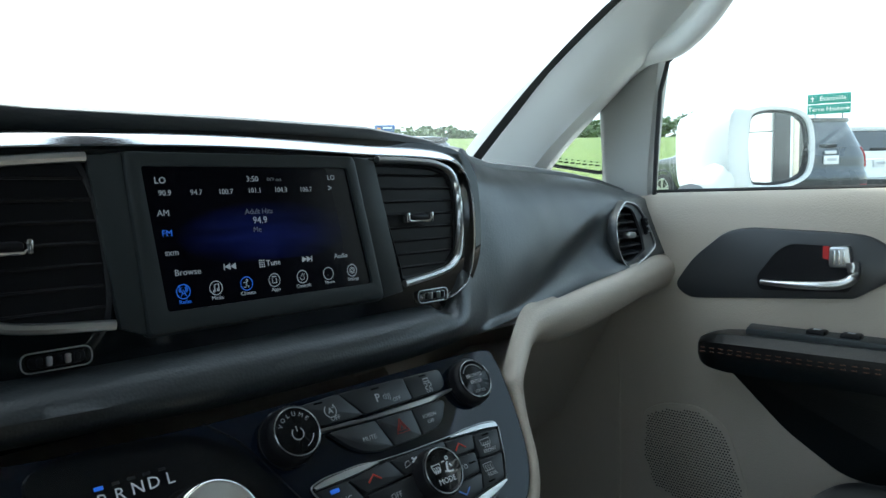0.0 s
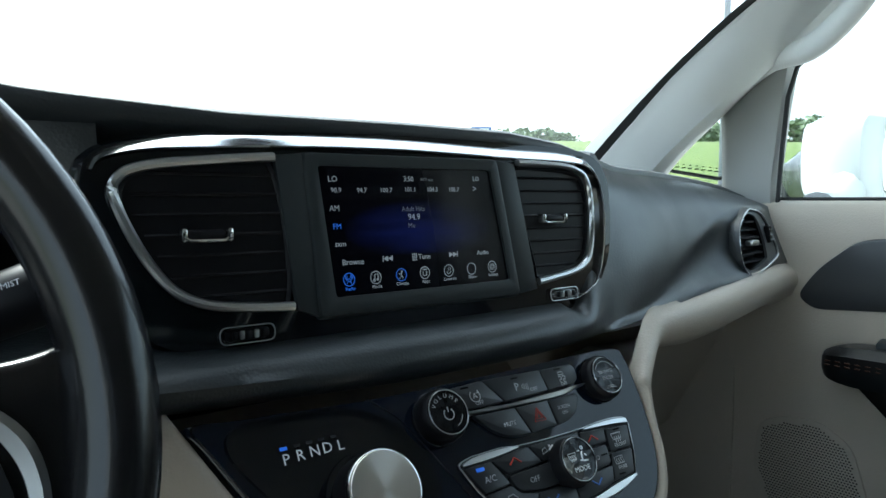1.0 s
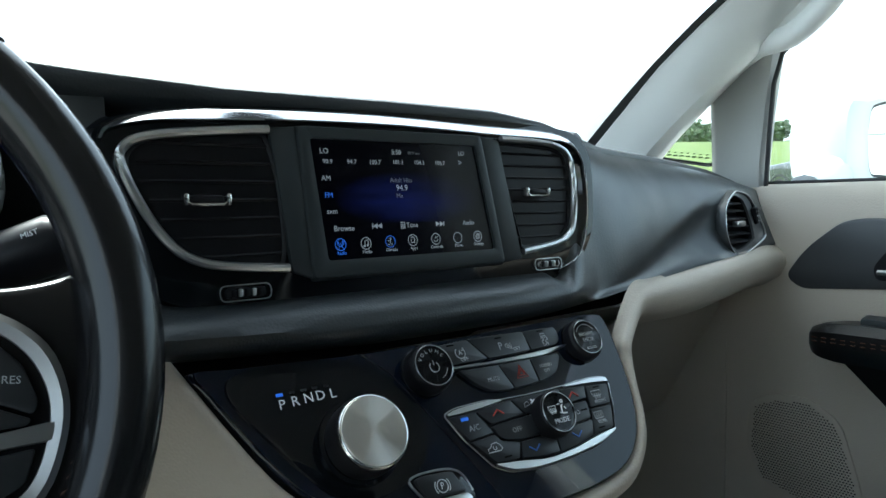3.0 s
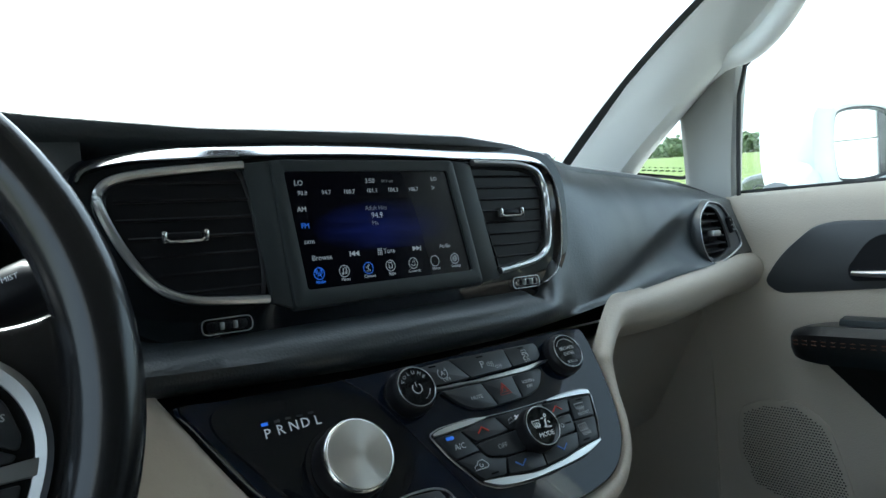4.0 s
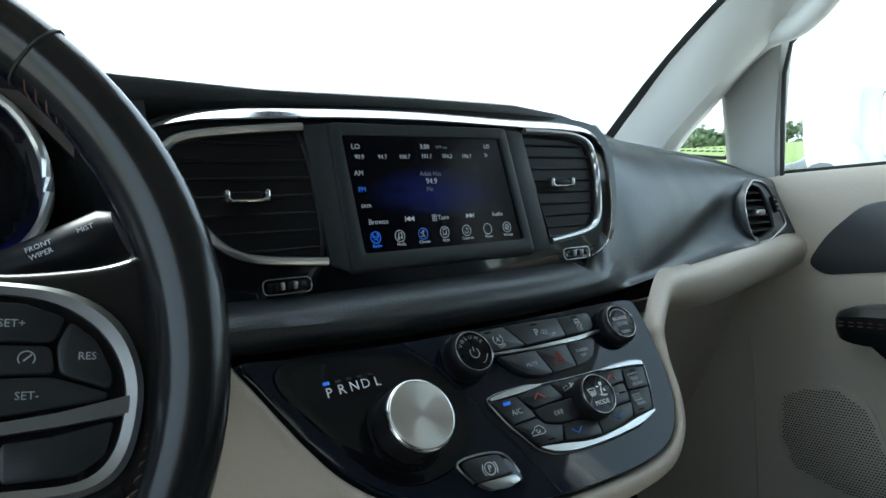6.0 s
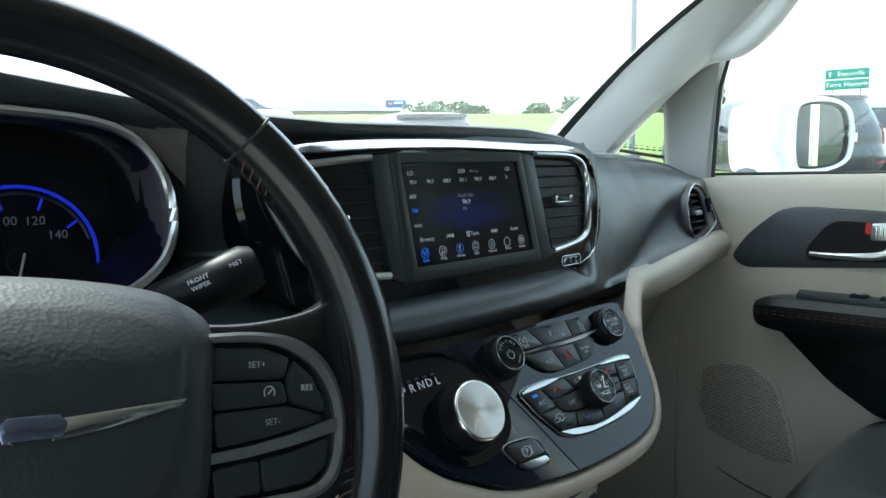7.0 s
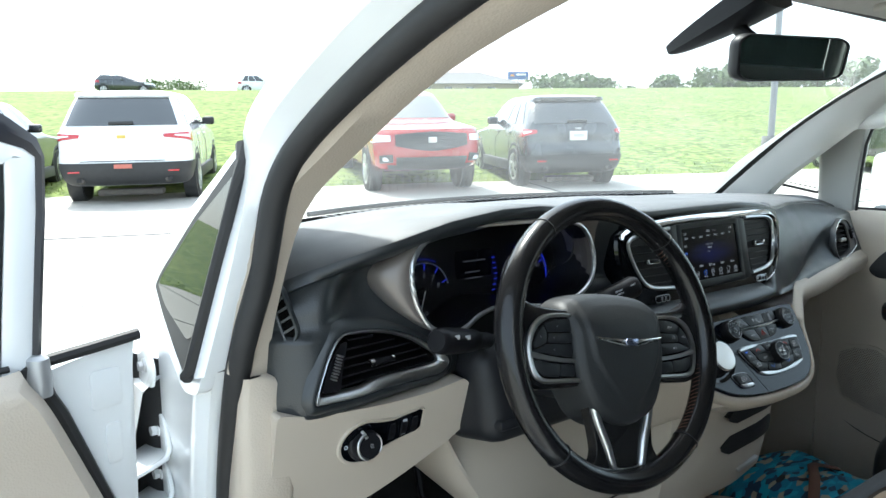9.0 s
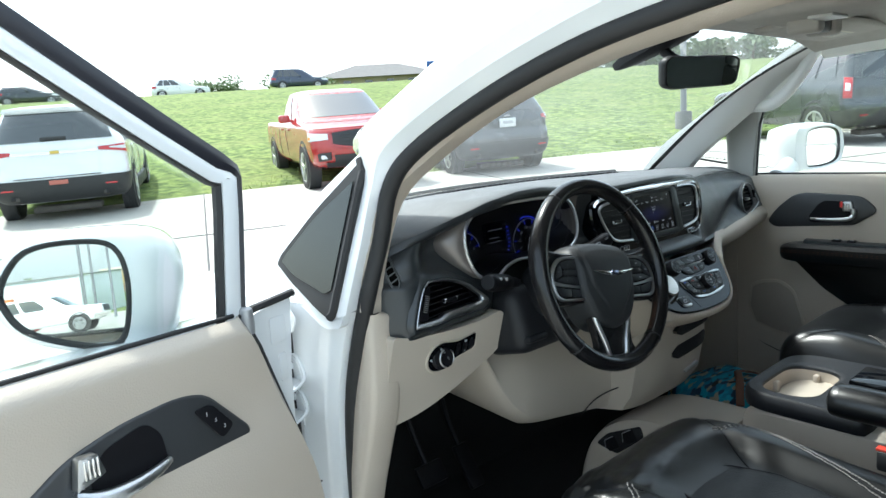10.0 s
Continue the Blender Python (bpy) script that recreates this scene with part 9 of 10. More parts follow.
def land_z(x, y):
    s = past_edge(x, y)
    if s <= 0:
        return lot_z(max(-60, min(60, x)), max(-60, min(60, y)))
    c = min(s, 45.0)
    q = Vector((x, y)) - EDGE_N * (s - c)
    r = math.hypot(q.x, q.y)
    k = min(1.0, 90 / r)
    return lot_z(q.x * k, q.y * k) + 3.1 * math.sin(math.pi / 2 * c / 45) + (0.04 * noise.noise(Vector((x * 0.4, y * 0.4, 0))) if s > 1 else 0) - 0.002 * max(0, s - 48)


M_GRASS = mat("mown grass", (0.10, 0.17, 0.03), 0.95, bump=(30, 0.19, 0.06))
nt = M_GRASS.node_tree
co_ = nt.nodes["Texture Coordinate"].outputs["Object"]


def grass_layer(scale, lo, hi, dark, light, under=None):
    n1, rp_ = nt.nodes.new("ShaderNodeTexNoise"), nt.nodes.new("ShaderNodeMapRange")
    n1.inputs["Scale"].default_value, n1.inputs["Detail"].default_value, n1.inputs["Roughness"].default_value = scale, 6, 0.65
    rp_.inputs[1].default_value, rp_.inputs[2].default_value = lo, hi
    m1 = nt.nodes.new("ShaderNodeMix")
    m1.data_type = "RGBA"
    nt.links.new(co_, n1.inputs["Vector"])
    nt.links.new(n1.outputs[0], rp_.inputs[0])
    nt.links.new(rp_.outputs[0], m1.inputs[0])
    if under is None:
        m1.inputs[6].default_value = (*dark, 1)
    else:
        nt.links.new(under, m1.inputs[6])
    m1.inputs[7].default_value = (*light, 1)
    return m1.outputs[2]


g_ = grass_layer(4.5, 0.42, 0.60, (0.052, 0.088, 0.012), (0.185, 0.245, 0.052))
g_ = grass_layer(0.55, 0.48, 0.72, None, (0.175, 0.205, 0.055), g_)
nt.links.new(g_, nt.nodes["Principled BSDF"].inputs["Base Color"])
M_CONCRETE = mat("pale concrete", (0.41, 0.395, 0.355), 0.85, bump=(40, 0.15, 0.004), var=(0.7, 0.20), wear=(5, 0.06))
M_JOINT = mat("tar joint", (0.10, 0.10, 0.10), 0.9)
bm = bmesh.new()
rad = [0.5, 2, 4, 6, 8, 10, 12, 14, 16, 18, 20, 23, 26, 30, 34, 38, 42, 46, 50, 55, 60, 66, 74, 84, 100, 130, 180, 260, 400, 800, 2000]
rows = []
for r in rad:
    rows.append([(r * math.sin(radians(a)), r * math.cos(radians(a)), land_z(r * math.sin(radians(a)), r * math.cos(radians(a))) - 0.02) for a in range(0, 360, 3)])
vs = grid(bm, rows, cu=True)
cap(bm, vs[0])
solo("ground", bm, M_GRASS, "mown green grass bank rising behind the parking lot", "ground", kind="structure")
# concrete lot: slabs up to the edge of the grass
EDGE_T = Vector((EDGE_N.y, -EDGE_N.x))
bm = bmesh.new()
rows = []
for a in range(-60, 121, 6):
    row = []
    for b in range(0, 85, 4):
        p = EDGE_P + EDGE_T * a - EDGE_N * b
        row.append((p.x, p.y, lot_z(max(-60, min(60, p.x)), max(-60, min(60, p.y))) + 0.012))
    rows.append(row)
grid(bm, rows)
solo("parking_lot", bm, M_CONCRETE, "pale sunlit concrete parking lot", "pavement", kind="structure")
bm = bmesh.new()
for a in range(-24, 61, 5):
    for b0 in range(0, 40, 10):
        p, q = EDGE_P + EDGE_T * a - EDGE_N * b0, EDGE_P + EDGE_T * a - EDGE_N * (b0 + 10)
        tube(bm, [(p.x, p.y, lot_z(p.x, p.y) + 0.012), (q.x, q.y, lot_z(q.x, q.y) + 0.012)], 0.012, 4)
for b in range(5, 40, 5):
    for a in range(-24, 60, 12):
        p, q = EDGE_P + EDGE_T * a - EDGE_N * b, EDGE_P + EDGE_T * (a + 12) - EDGE_N * b
        tube(bm, [(p.x, p.y, lot_z(p.x, p.y) + 0.012), (q.x, q.y, lot_z(q.x, q.y) + 0.012)], 0.012, 4)
solo("slab_joints", bm, M_JOINT, "dark tarred joints between concrete slabs", "joint", kind="structure")

# ragged grass along the edge and on the near bank
bm = bmesh.new()
rg = random.Random(3)
for k in range(9000):
    a = rg.uniform(-12, 30)
    s = abs(rg.gauss(0, 1)) ** 1.6 * 0.5 - 0.10
    p = EDGE_P + EDGE_T * a + EDGE_N * s
    z = land_z(p.x, p.y) - 0.03
    h, t = rg.uniform(0.03, 0.065) * (1.5 if s < 0.3 else 1), rg.uniform(0, 6.28)
    w = 0.010 + 0.012 * rg.random()
    bend = Vector((rg.gauss(0, 0.05), rg.gauss(0, 0.05), 0))
    c, si = math.cos(t) * w, math.sin(t) * w
    v1, v2, v3 = bm.verts.new((p.x - c, p.y - si, z)), bm.verts.new((p.x + c, p.y + si, z)), bm.verts.new((p.x + bend.x, p.y + bend.y, z + h))
    bm.faces.new([v1, v2, v3])
solo("grass", bm, mat("grass blades", (0.20, 0.28, 0.06), 0.8, var=(2.0, 0.25)), "green grass tufts along the lot edge", "grass", kind="stuff")


# ---- vehicles ----
def paint(name, c, metal=0.0):
    return mat(name, c, 0.25, metal, coat=1.0, var=(2, 0.04), wear=(3, 0.05))


M_TYRE = mat("tyre rubber", (0.020, 0.020, 0.021), 0.75, var=(20, 0.2))
M_ALLOY = mat("alloy wheel", (0.60, 0.61, 0.62), 0.3, 0.9)
M_CARGLASS = mat("car glass", (0.020, 0.026, 0.028), 0.03, coat=1.0, spec=0.9)
M_TAIL = mat("red lamp lens", (0.42, 0.015, 0.02), 0.12, coat=1.0)
M_HEAD = mat("clear lamp lens", (0.70, 0.72, 0.74), 0.08, coat=1.0)
M_TRIM = mat("black trim plastic", (0.030, 0.031, 0.033), 0.55, var=(15, 0.2))
M_AMBER = mat("amber lens", (0.7, 0.28, 0.03), 0.2)
M_UNDER = mat("underbody steel", (0.10, 0.09, 0.08), 0.7, 0.3, var=(8, 0.4))


def table(rows):
    """A smooth curve through rows of (height, value), read by height."""
    pts = smooth_path([(z, v, 0) for z, v in rows], 6)
    return [(p.x, p.y) for p in pts]


def suv_shape(L, Wd, H, belt=1.15, hood=1.08, sill=0.30, rear=0.30, nose=2.2):
    """Rear, front and half width by height; rear: how far the back window leans; nose: length of bonnet and screen."""
    h, w, g = L / 2, Wd / 2, H - belt
    return dict(L=L, W=Wd, H=H, belt=belt, hood=hood, sill=sill, d=0.42, df=0.62,
                yr=table([(sill - 0.02, -h + 0.16), (sill + 0.08, -h + 0.05), (sill + 0.26, -h), (sill + 0.44, -h + 0.015), (sill + 0.50, -h + 0.05), (belt - 0.12, -h + 0.065), (belt, -h + 0.10), (belt + 0.08, -h + 0.14), (belt + g * 0.70, -h + 0.12 + rear * 0.85), (H - 0.12, -h + 0.12 + rear), (H - 0.07, -h + 0.10 + rear), (H - 0.035, -h + 0.16 + rear), (H, -h + 0.75 + rear)]),
                yf=table([(sill - 0.02, h - 0.18), (sill + 0.10, h - 0.03), (sill + 0.28, h), (hood - 0.30, h - 0.02), (hood - 0.16, h - 0.10), (hood - 0.085, h - 0.30), (hood - 0.03, h - 0.75), (hood + 0.02, h - 1.15), (hood + 0.05, h - 1.24), (hood + 0.14, h - 1.38), (H - 0.16, h - nose + 0.12), (H - 0.07, h - nose - 0.08), (H - 0.03, h - nose - 0.35), (H, h - nose - 0.80)]),
                wd=table([(sill - 0.02, w * 0.88), (sill + 0.08, w * 0.96), (sill + 0.30, w), (belt - 0.30, w), (belt - 0.10, w * 0.985), (belt, w * 0.955), (belt + 0.05, w * 0.935), (belt + g * 0.55, w * 0.83), (H - 0.10, w * 0.745), (H - 0.05, w * 0.70), (H - 0.015, w * 0.58), (H, w * 0.40)]))


def pickup_shape(L, Wd, H, bed=1.18, hood=1.17, sill=0.42, cab=-0.85):
    h, w, g = L / 2, Wd / 2, H - bed
    return dict(L=L, W=Wd, H=H, belt=bed, hood=hood, sill=sill, d=0.30, df=0.55,
                yr=[(sill, -h + 0.05), (bed - 0.02, -h), (bed, -h + 0.05), (bed + 0.015, cab - 0.03), (bed + 0.1, cab), (H - 0.12, cab + 0.14), (H - 0.05, cab + 0.20), (H, cab + 0.6)],
                yf=table([(sill - 0.02, h - 0.20), (sill + 0.10, h - 0.05), (sill + 0.24, h), (hood - 0.36, h - 0.01), (hood - 0.14, h - 0.06), (hood - 0.06, h - 0.22), (hood - 0.02, h - 0.70), (hood + 0.03, h - 1.25), (hood + 0.06, h - 1.36), (hood + 0.16, h - 1.55), (H - 0.16, h - 2.10), (H - 0.06, h - 2.30), (H - 0.02, h - 2.6), (H, h - 2.9)]),
                wd=table([(sill - 0.02, w * 0.90), (sill + 0.08, w * 0.97), (sill + 0.30, w), (bed - 0.16, w), (bed - 0.02, w * 0.965), (bed + 0.05, w * 0.92), (bed + g * 0.55, w * 0.83), (H - 0.10, w * 0.75), (H - 0.05, w * 0.71), (H - 0.015, w * 0.58), (H, w * 0.40)]))


def vehicle(name, label, m_paint, sp, wheels, wheel_r, panes, group="parked vehicles", clad=0.0, gloss_sill=False):
    """A road vehicle about its own middle, front to +y, skinned over horizontal outlines. Returns the thing, its surface and a patch maker."""
    car = thing(name, Matrix(), label, "car" if "truck" not in name else "truck", group)
    H, belt, hood, sill = sp["H"], sp["belt"], sp["hood"], sp["sill"]

    def S(z, a, sg=1, off=0.0):
        """a: 0 rear middle, 1 rear corner, 3 front corner, 4 front middle."""
        yr, yf, w = along(z, sp["yr"]), along(z, sp["yf"]), along(z, sp["wd"])
        d, df = min(sp["d"], (yf - yr) * 0.3), min(sp["df"], (yf - yr) * 0.3)
        if a <= 1:
            t = a * math.pi / 2
            x, y = w * math.sin(t) ** 0.60, yr + d * (1 - max(0.0, math.cos(t)) ** 0.60)
            x, y = x, yr + d * (y - yr) / d
        elif a < 3:
            x, y = w * (1 - 0.0 * a), (yr + d) + (yf - df - yr - d) * (a - 1) / 2
        else:
            t = (4 - a) * math.pi / 2
            x, y = w * math.sin(t) ** 0.66, yf - df * (1 - max(0.0, math.cos(t)) ** 0.66)
        k = 1 + off / max(0.3, w)
        return Vector((sg * x * k, y + off * (-1 if a < 1 else (1 if a > 3 else 0)), z + off * 0.3))
    zs = sorted(set([sill - 0.02, sill + 0.03] + [sill + 0.08 + (hood - 0.2 - sill - 0.08) * k / 9 for k in range(10)] + [hood - 0.16 + 0.018 * k for k in range(14)] + [belt + 0.06 + (H - belt - 0.18) * k / 9 for k in range(10)] + [H - 0.10, H - 0.075, H - 0.05, H - 0.035, H - 0.02, H - 0.01, H]))
    A = [k / 10 for k in range(10)] + [1 + k / 8 for k in range(16)] + [3 + k / 10 for k in range(11)]
    b = bmesh.new()
    vs_ = grid(b, [[S(z, a) for a in A] + [S(z, a, -1) for a in A[-2:0:-1]] for z in zs], cu=True)
    cap(b, vs_[0])
    cap(b, vs_[-1])
    part("body", b, m_paint, car, "", 50)

    def patch(nm, z0, z1, a0, a1, off, m_, lab="", parent=None, sides=(1, -1), na=8, nz=5, thick=0.03, across=False):
        """A thin shell on the skin; z0 and z1 may differ from end to end; across: one shell over the middle."""
        z0 = z0 if isinstance(z0, tuple) else (z0, z0)
        z1 = z1 if isinstance(z1, tuple) else (z1, z1)
        out = []
        for sg in ((1,) if across else sides):
            b_ = bmesh.new()
            cs = []
            if across:
                seq = [(a1 + (a0 - a1) * k / na, -1) for k in range(na)] + [(a0 + (a1 - a0) * k / na, 1) for k in range(na + 1)]
            else:
                seq = [(a0 + (a1 - a0) * k / na, sg) for k in range(na + 1)]
            for a, g_ in seq:
                t = (a - a0) / (a1 - a0)
                lo, hi = z0[0] + (z0[1] - z0[0]) * t, z1[0] + (z1[1] - z1[0]) * t
                col = [S(lo, a, g_, off - thick)] + [S(lo + (hi - lo) * j / nz, a, g_, off) for j in range(nz + 1)] + [S(hi, a, g_, off - thick)]
                cs.append(col)
            first = [S(p.z, seq[0][0], seq[0][1], off - thick) for p in cs[0]]
            last = [S(p.z, seq[-1][0], seq[-1][1], off - thick) for p in cs[-1]]
            grid(b_, [first] + cs + [last])
            out.append(part(nm, b_, m_, parent or car, lab))
        return out

    def fit(nm, z, a, size, m_, lab="", sg=1, off=0.0, bevel=0.3, turn=0.0, parent=None):
        b_ = bmesh.new()
        box(b_, S(z, a, sg, off), size, Matrix.Rotation(radians(turn), 3, "Z"), min(size) * bevel)
        return part(nm, b_, m_, parent or car, lab)
    # glass
    top = H - 0.13
    patch("rear_window", belt + 0.05, top, 0, panes[0], 0.008, M_CARGLASS, "dark rear window", across=True)
    patch("windscreen", hood + 0.10, top + 0.02, 4, panes[1], 0.008, M_CARGLASS, "dark windscreen", across=True)
    for a0, a1 in panes[2]:
        patch("side_window", belt + 0.045, top + 0.01, a0, a1, 0.010, M_CARGLASS, "dark side window")
    # wheels in their arches
    for y in wheels:
        for sg in (-1, 1):
            xo = sg * (sp["W"] / 2 + 0.006)
            b = bmesh.new()
            lathe(b, [(wheel_r * 1.17, -0.2), (wheel_r * 1.17, 0.012), (wheel_r * 1.06, 0.016), (wheel_r * 1.05, -0.2), (0, -0.2)], (xo - sg * 0.014, y, wheel_r + 0.03), (sg, 0, 0), 36)
            part("wheel_arch", b, M_TRIM, car, "black wheel arch")
            b = bmesh.new()
            lathe(b, [(wheel_r * 1.05, 0), (0, 0.0)], (xo - sg * 0.004, y, wheel_r + 0.03), (sg, 0, 0), 32)
            part("arch_shade", b, M_TYRE, car)
            b = bmesh.new()
            lathe(b, [(wheel_r * 0.55, -0.22), (wheel_r * 0.96, -0.22), (wheel_r, -0.17), (wheel_r, -0.02), (wheel_r * 0.95, 0.012), (wheel_r * 0.72, 0.018), (wheel_r * 0.70, 0.002)], (xo, y, wheel_r), (sg, 0, 0), 32)
            wh = part("wheel", b, M_TYRE, car, "black tyre")
            b = bmesh.new()
            lathe(b, [(wheel_r * 0.71, 0.0), (wheel_r * 0.71, 0.014), (wheel_r * 0.65, 0.016), (wheel_r * 0.63, 0.002)], (xo, y, wheel_r), (sg, 0, 0), 28)
            for k in range(10):
                a = 2 * math.pi * (k // 2) / 5 + 0.3 + (0.13 if k % 2 else -0.13)
                box(b, (xo + sg * 0.012, y + math.cos(a) * wheel_r * 0.36, wheel_r + math.sin(a) * wheel_r * 0.36), (0.014, wheel_r * 0.62, wheel_r * 0.085), Matrix.Rotation(a, 3, "X"))
            lathe(b, [(wheel_r * 0.17, 0.0), (wheel_r * 0.15, 0.024), (0, 0.024)], (xo, y, wheel_r), (sg, 0, 0), 14)
            part("rim", b, M_ALLOY, wh, "ten-spoke alloy rim")
    # lower cladding, mirrors, handles, door gaps
    if clad:
        for sg in (-1, 1):
            b = bmesh.new()
            ln = abs(wheels[1] - wheels[0]) - 2.3 * wheel_r
            box(b, (sg * (sp["W"] / 2 - 0.02), (wheels[0] + wheels[1]) / 2, sill + 0.06), (0.07, ln, 0.20), None, 0.02)
            part("sill_trim", b, M_TRIM, car, "black sill trim")
    for sg in (-1, 1):
        am = panes[2][-1][1]
        q = S(belt + 0.02, am - 0.06, sg)
        b = bmesh.new()
        box(b, q + Vector((sg * 0.13, -0.02, 0.07)), (0.22, 0.11, 0.15), Matrix.Rotation(radians(-8 * sg), 3, "Z"), 0.045, 3)
        tube(b, [q + Vector((-sg * 0.04, 0, 0.02)), q + Vector((sg * 0.10, 0, 0.04))], 0.03, 8)
        part("wing_mirror", b, m_paint if not gloss_sill else M_TRIM, car, "door mirror")
        for a0, a1 in panes[2][-2:]:
            b = bmesh.new()
            box(b, S(belt - 0.13, a0 + 0.14, sg, 0.012), (0.03, 0.20, 0.03), None, 0.01)
            part("door_handle", b, m_paint, car)
            b = bmesh.new()
            p = [S(sill + 0.12 + (belt - sill - 0.14) * k / 6, a0 + 0.01, sg, 0.001) for k in range(7)]
            tube(b, p, 0.005, 4)
            part("door_gap", b, M_TRIM, car)
    return car, S, patch, fit


def park(car, x, y, heading, z=None):
    """heading: degrees clockwise from +y."""
    zz = lot_z(x, y) if z is None else z
    h = radians(heading)
    fwd = Vector((math.sin(h), math.cos(h), 0.0))
    rgt = Vector((math.cos(h), -math.sin(h), 0.0))
    if z is None:
        fwd.z, rgt.z = lot_z(fwd.x, fwd.y), lot_z(rgt.x, rgt.y)
        fwd.normalize()
        rgt = (rgt - fwd * rgt.dot(fwd)).normalized()
    up = rgt.cross(fwd)
    m = Matrix((rgt, fwd, up)).transposed().to_4x4()
    m.translation = (x, y, zz + 0.012)
    car.matrix_basis = m
    return car


P_WHITE, P_RED, P_GREY, P_BLACK = paint("white paint", (0.80, 0.82, 0.84)), paint("red paint", (0.36, 0.022, 0.022)), paint("dark grey paint", (0.055, 0.062, 0.068), 0.4), paint("black paint", (0.012, 0.013, 0.015))
P_BLUE = paint("dark blue paint", (0.03, 0.045, 0.08), 0.3)
M_PLATE = mat("number plate", (0.72, 0.73, 0.72), 0.5)
SUV_PANES = (0.60, 3.34, ((1.02, 1.42), (1.48, 1.98), (2.03, 2.62)))


def lamp(patch, z0, z1, a0, a1, m_, lab, nm, inner=None):
    for p in patch(nm, z0, z1, a0, a1, 0.014, m_, lab):
        pass
    if inner:
        zi0 = tuple(a + (b - a) * 0.35 for a, b in zip(z0, z1))
        zi1 = tuple(a + (b - a) * 0.72 for a, b in zip(z0, z1))
        patch("clear_lens", zi0, zi1, a0 + (a1 - a0) * 0.22, a0 + (a1 - a0) * 0.80, 0.018, M_HEAD, "pale lens")


def tail_end(fit, patch, sp, plate_z, chrome, pipes, bump, m_paint):
    """Spoiler, wiper, plate, reflectors, bumper and tailpipes at the back."""
    H, belt, sill = sp["H"], sp["belt"], sp["sill"]
    patch("spoiler", H - 0.115, H - 0.055, 0, 0.70, 0.035, m_paint, "roof spoiler", across=True)
    patch("rear_bumper", sill - 0.015, sill + bump, 0, 1.25, 0.012, M_TRIM, "dark lower bumper", across=True, na=12)
    fit("wiper", belt + 0.085, 0.0, (0.36, 0.05, 0.05), M_TRIM, "rear wiper", 1, 0.02)
    fit("tailgate_seam", sill + bump + 0.03, 0.0, (sp["W"] * 0.62, 0.02, 0.012), M_TRIM, "", 1, 0.0)
    if plate_z:
        pl_ = fit("number_plate", plate_z, 0.0, (0.32, 0.03, 0.16), M_PLATE, "pale number plate", 1, 0.02, 0.1)
        fit("plate_bar", plate_z, 0.0, (0.20, 0.006, 0.05), M_TXTDIM, "grey bar", 1, 0.037, 0.1, 0, pl_)
    if chrome:
        patch("chrome_bar", belt - 0.150, belt - 0.108, 0, 0.29, 0.02, M_CHROME, "chrome tailgate bar", across=True)
    for sg in (-1, 1):
        fit("reflector", sill + 0.20, 0.40, (0.17, 0.02, 0.028), M_TAIL, "red reflector", sg, 0.022)
        if pipes:
            tp = fit("tailpipe", sill + 0.06, 0.34, (0.105, 0.10, 0.085), M_UNDER, "dark steel tailpipe", sg, 0.012, 0.45)
            fit("pipe_mouth", sill + 0.06, 0.34, (0.075, 0.03, 0.06), M_TYRE, "", sg, 0.055, 0.45, 0, tp)
    fit("muffler", sill - 0.05, 0.0, (sp["W"] * 0.5, 0.30, 0.10), M_UNDER, "steel exhaust box", 1, -0.35)


# white family SUV, tail to the van
sp = suv_shape(5.19, 1.98, 1.79, 1.18, 1.08, 0.32, 0.30)
c, S_, pt, ft = vehicle("sport_utility", "white family SUV seen from behind with dark lower bumper", P_WHITE, sp, (-1.58, 1.50), 0.38, SUV_PANES, "parked vehicles", 0.3, True)
tail_end(ft, pt, sp, 0, True, True, 0.34, P_WHITE)
lamp(pt, (1.045, 0.965), (1.095, 1.125), 0.30, 1.02, M_TAIL, "red and clear wedge tail lamp", "tail_lamp", True)
ft("badge", 1.052, 0.0, (0.13, 0.03, 0.05), mat("gold badge", (0.6, 0.45, 0.12), 0.3, 0.8), "gold badge", 1, 0.035)
ft("small_plate", 0.60, 0.0, (0.26, 0.02, 0.065), mat("red strip", (0.50, 0.16, 0.12), 0.5), "small pale red dealer strip", 1, 0.03)
ft("roof_fin", 1.79, 0.0, (0.05, 0.16, 0.06), P_WHITE, "", 1, -0.2)
park(c, 1.25 + 2.6 * 0.39, 11.0 + 2.6 * 0.92, 23)
# red pickup, nose to the van
sp = pickup_shape(5.39, 1.90, 1.80)
c, S_, pt, ft = vehicle("pickup_truck", "red crew-cab pickup truck seen from the front", P_RED, sp, (-1.75, 1.62), 0.39, (0.5, 3.30, ((1.72, 2.02), (2.06, 2.36))), "parked vehicles", 0.0)
pt("grille", (0.72, 0.82), (1.045, 1.00), 4, 3.66, 0.03, M_TRIM, "black six-sided grille", across=True)
pt("grille_frame", (0.690, 0.79), (0.72, 0.82), 4, 3.64, 0.045, P_RED, "", across=True)
pt("grille_frame", (1.045, 1.00), (1.07, 1.03), 4, 3.64, 0.035, P_RED, "", across=True)
for k in range(4):
    pt("grille_bar", 0.79 + 0.06 * k, 0.80 + 0.06 * k, 4, 3.76, 0.040, M_BEZEL, "", across=True)
ft("grille_badge", 0.905, 4, (0.15, 0.03, 0.10), M_SATIN, "silver oval badge", 1, 0.05, 0.48)
lamp(pt, (0.90, 0.87), (1.00, 1.02), 3.58, 3.03, M_HEAD, "clear swept headlamp", "headlamp")
pt("indicator", 0.90, 0.94, 3.14, 3.06, 0.022, M_AMBER, "amber indicator")
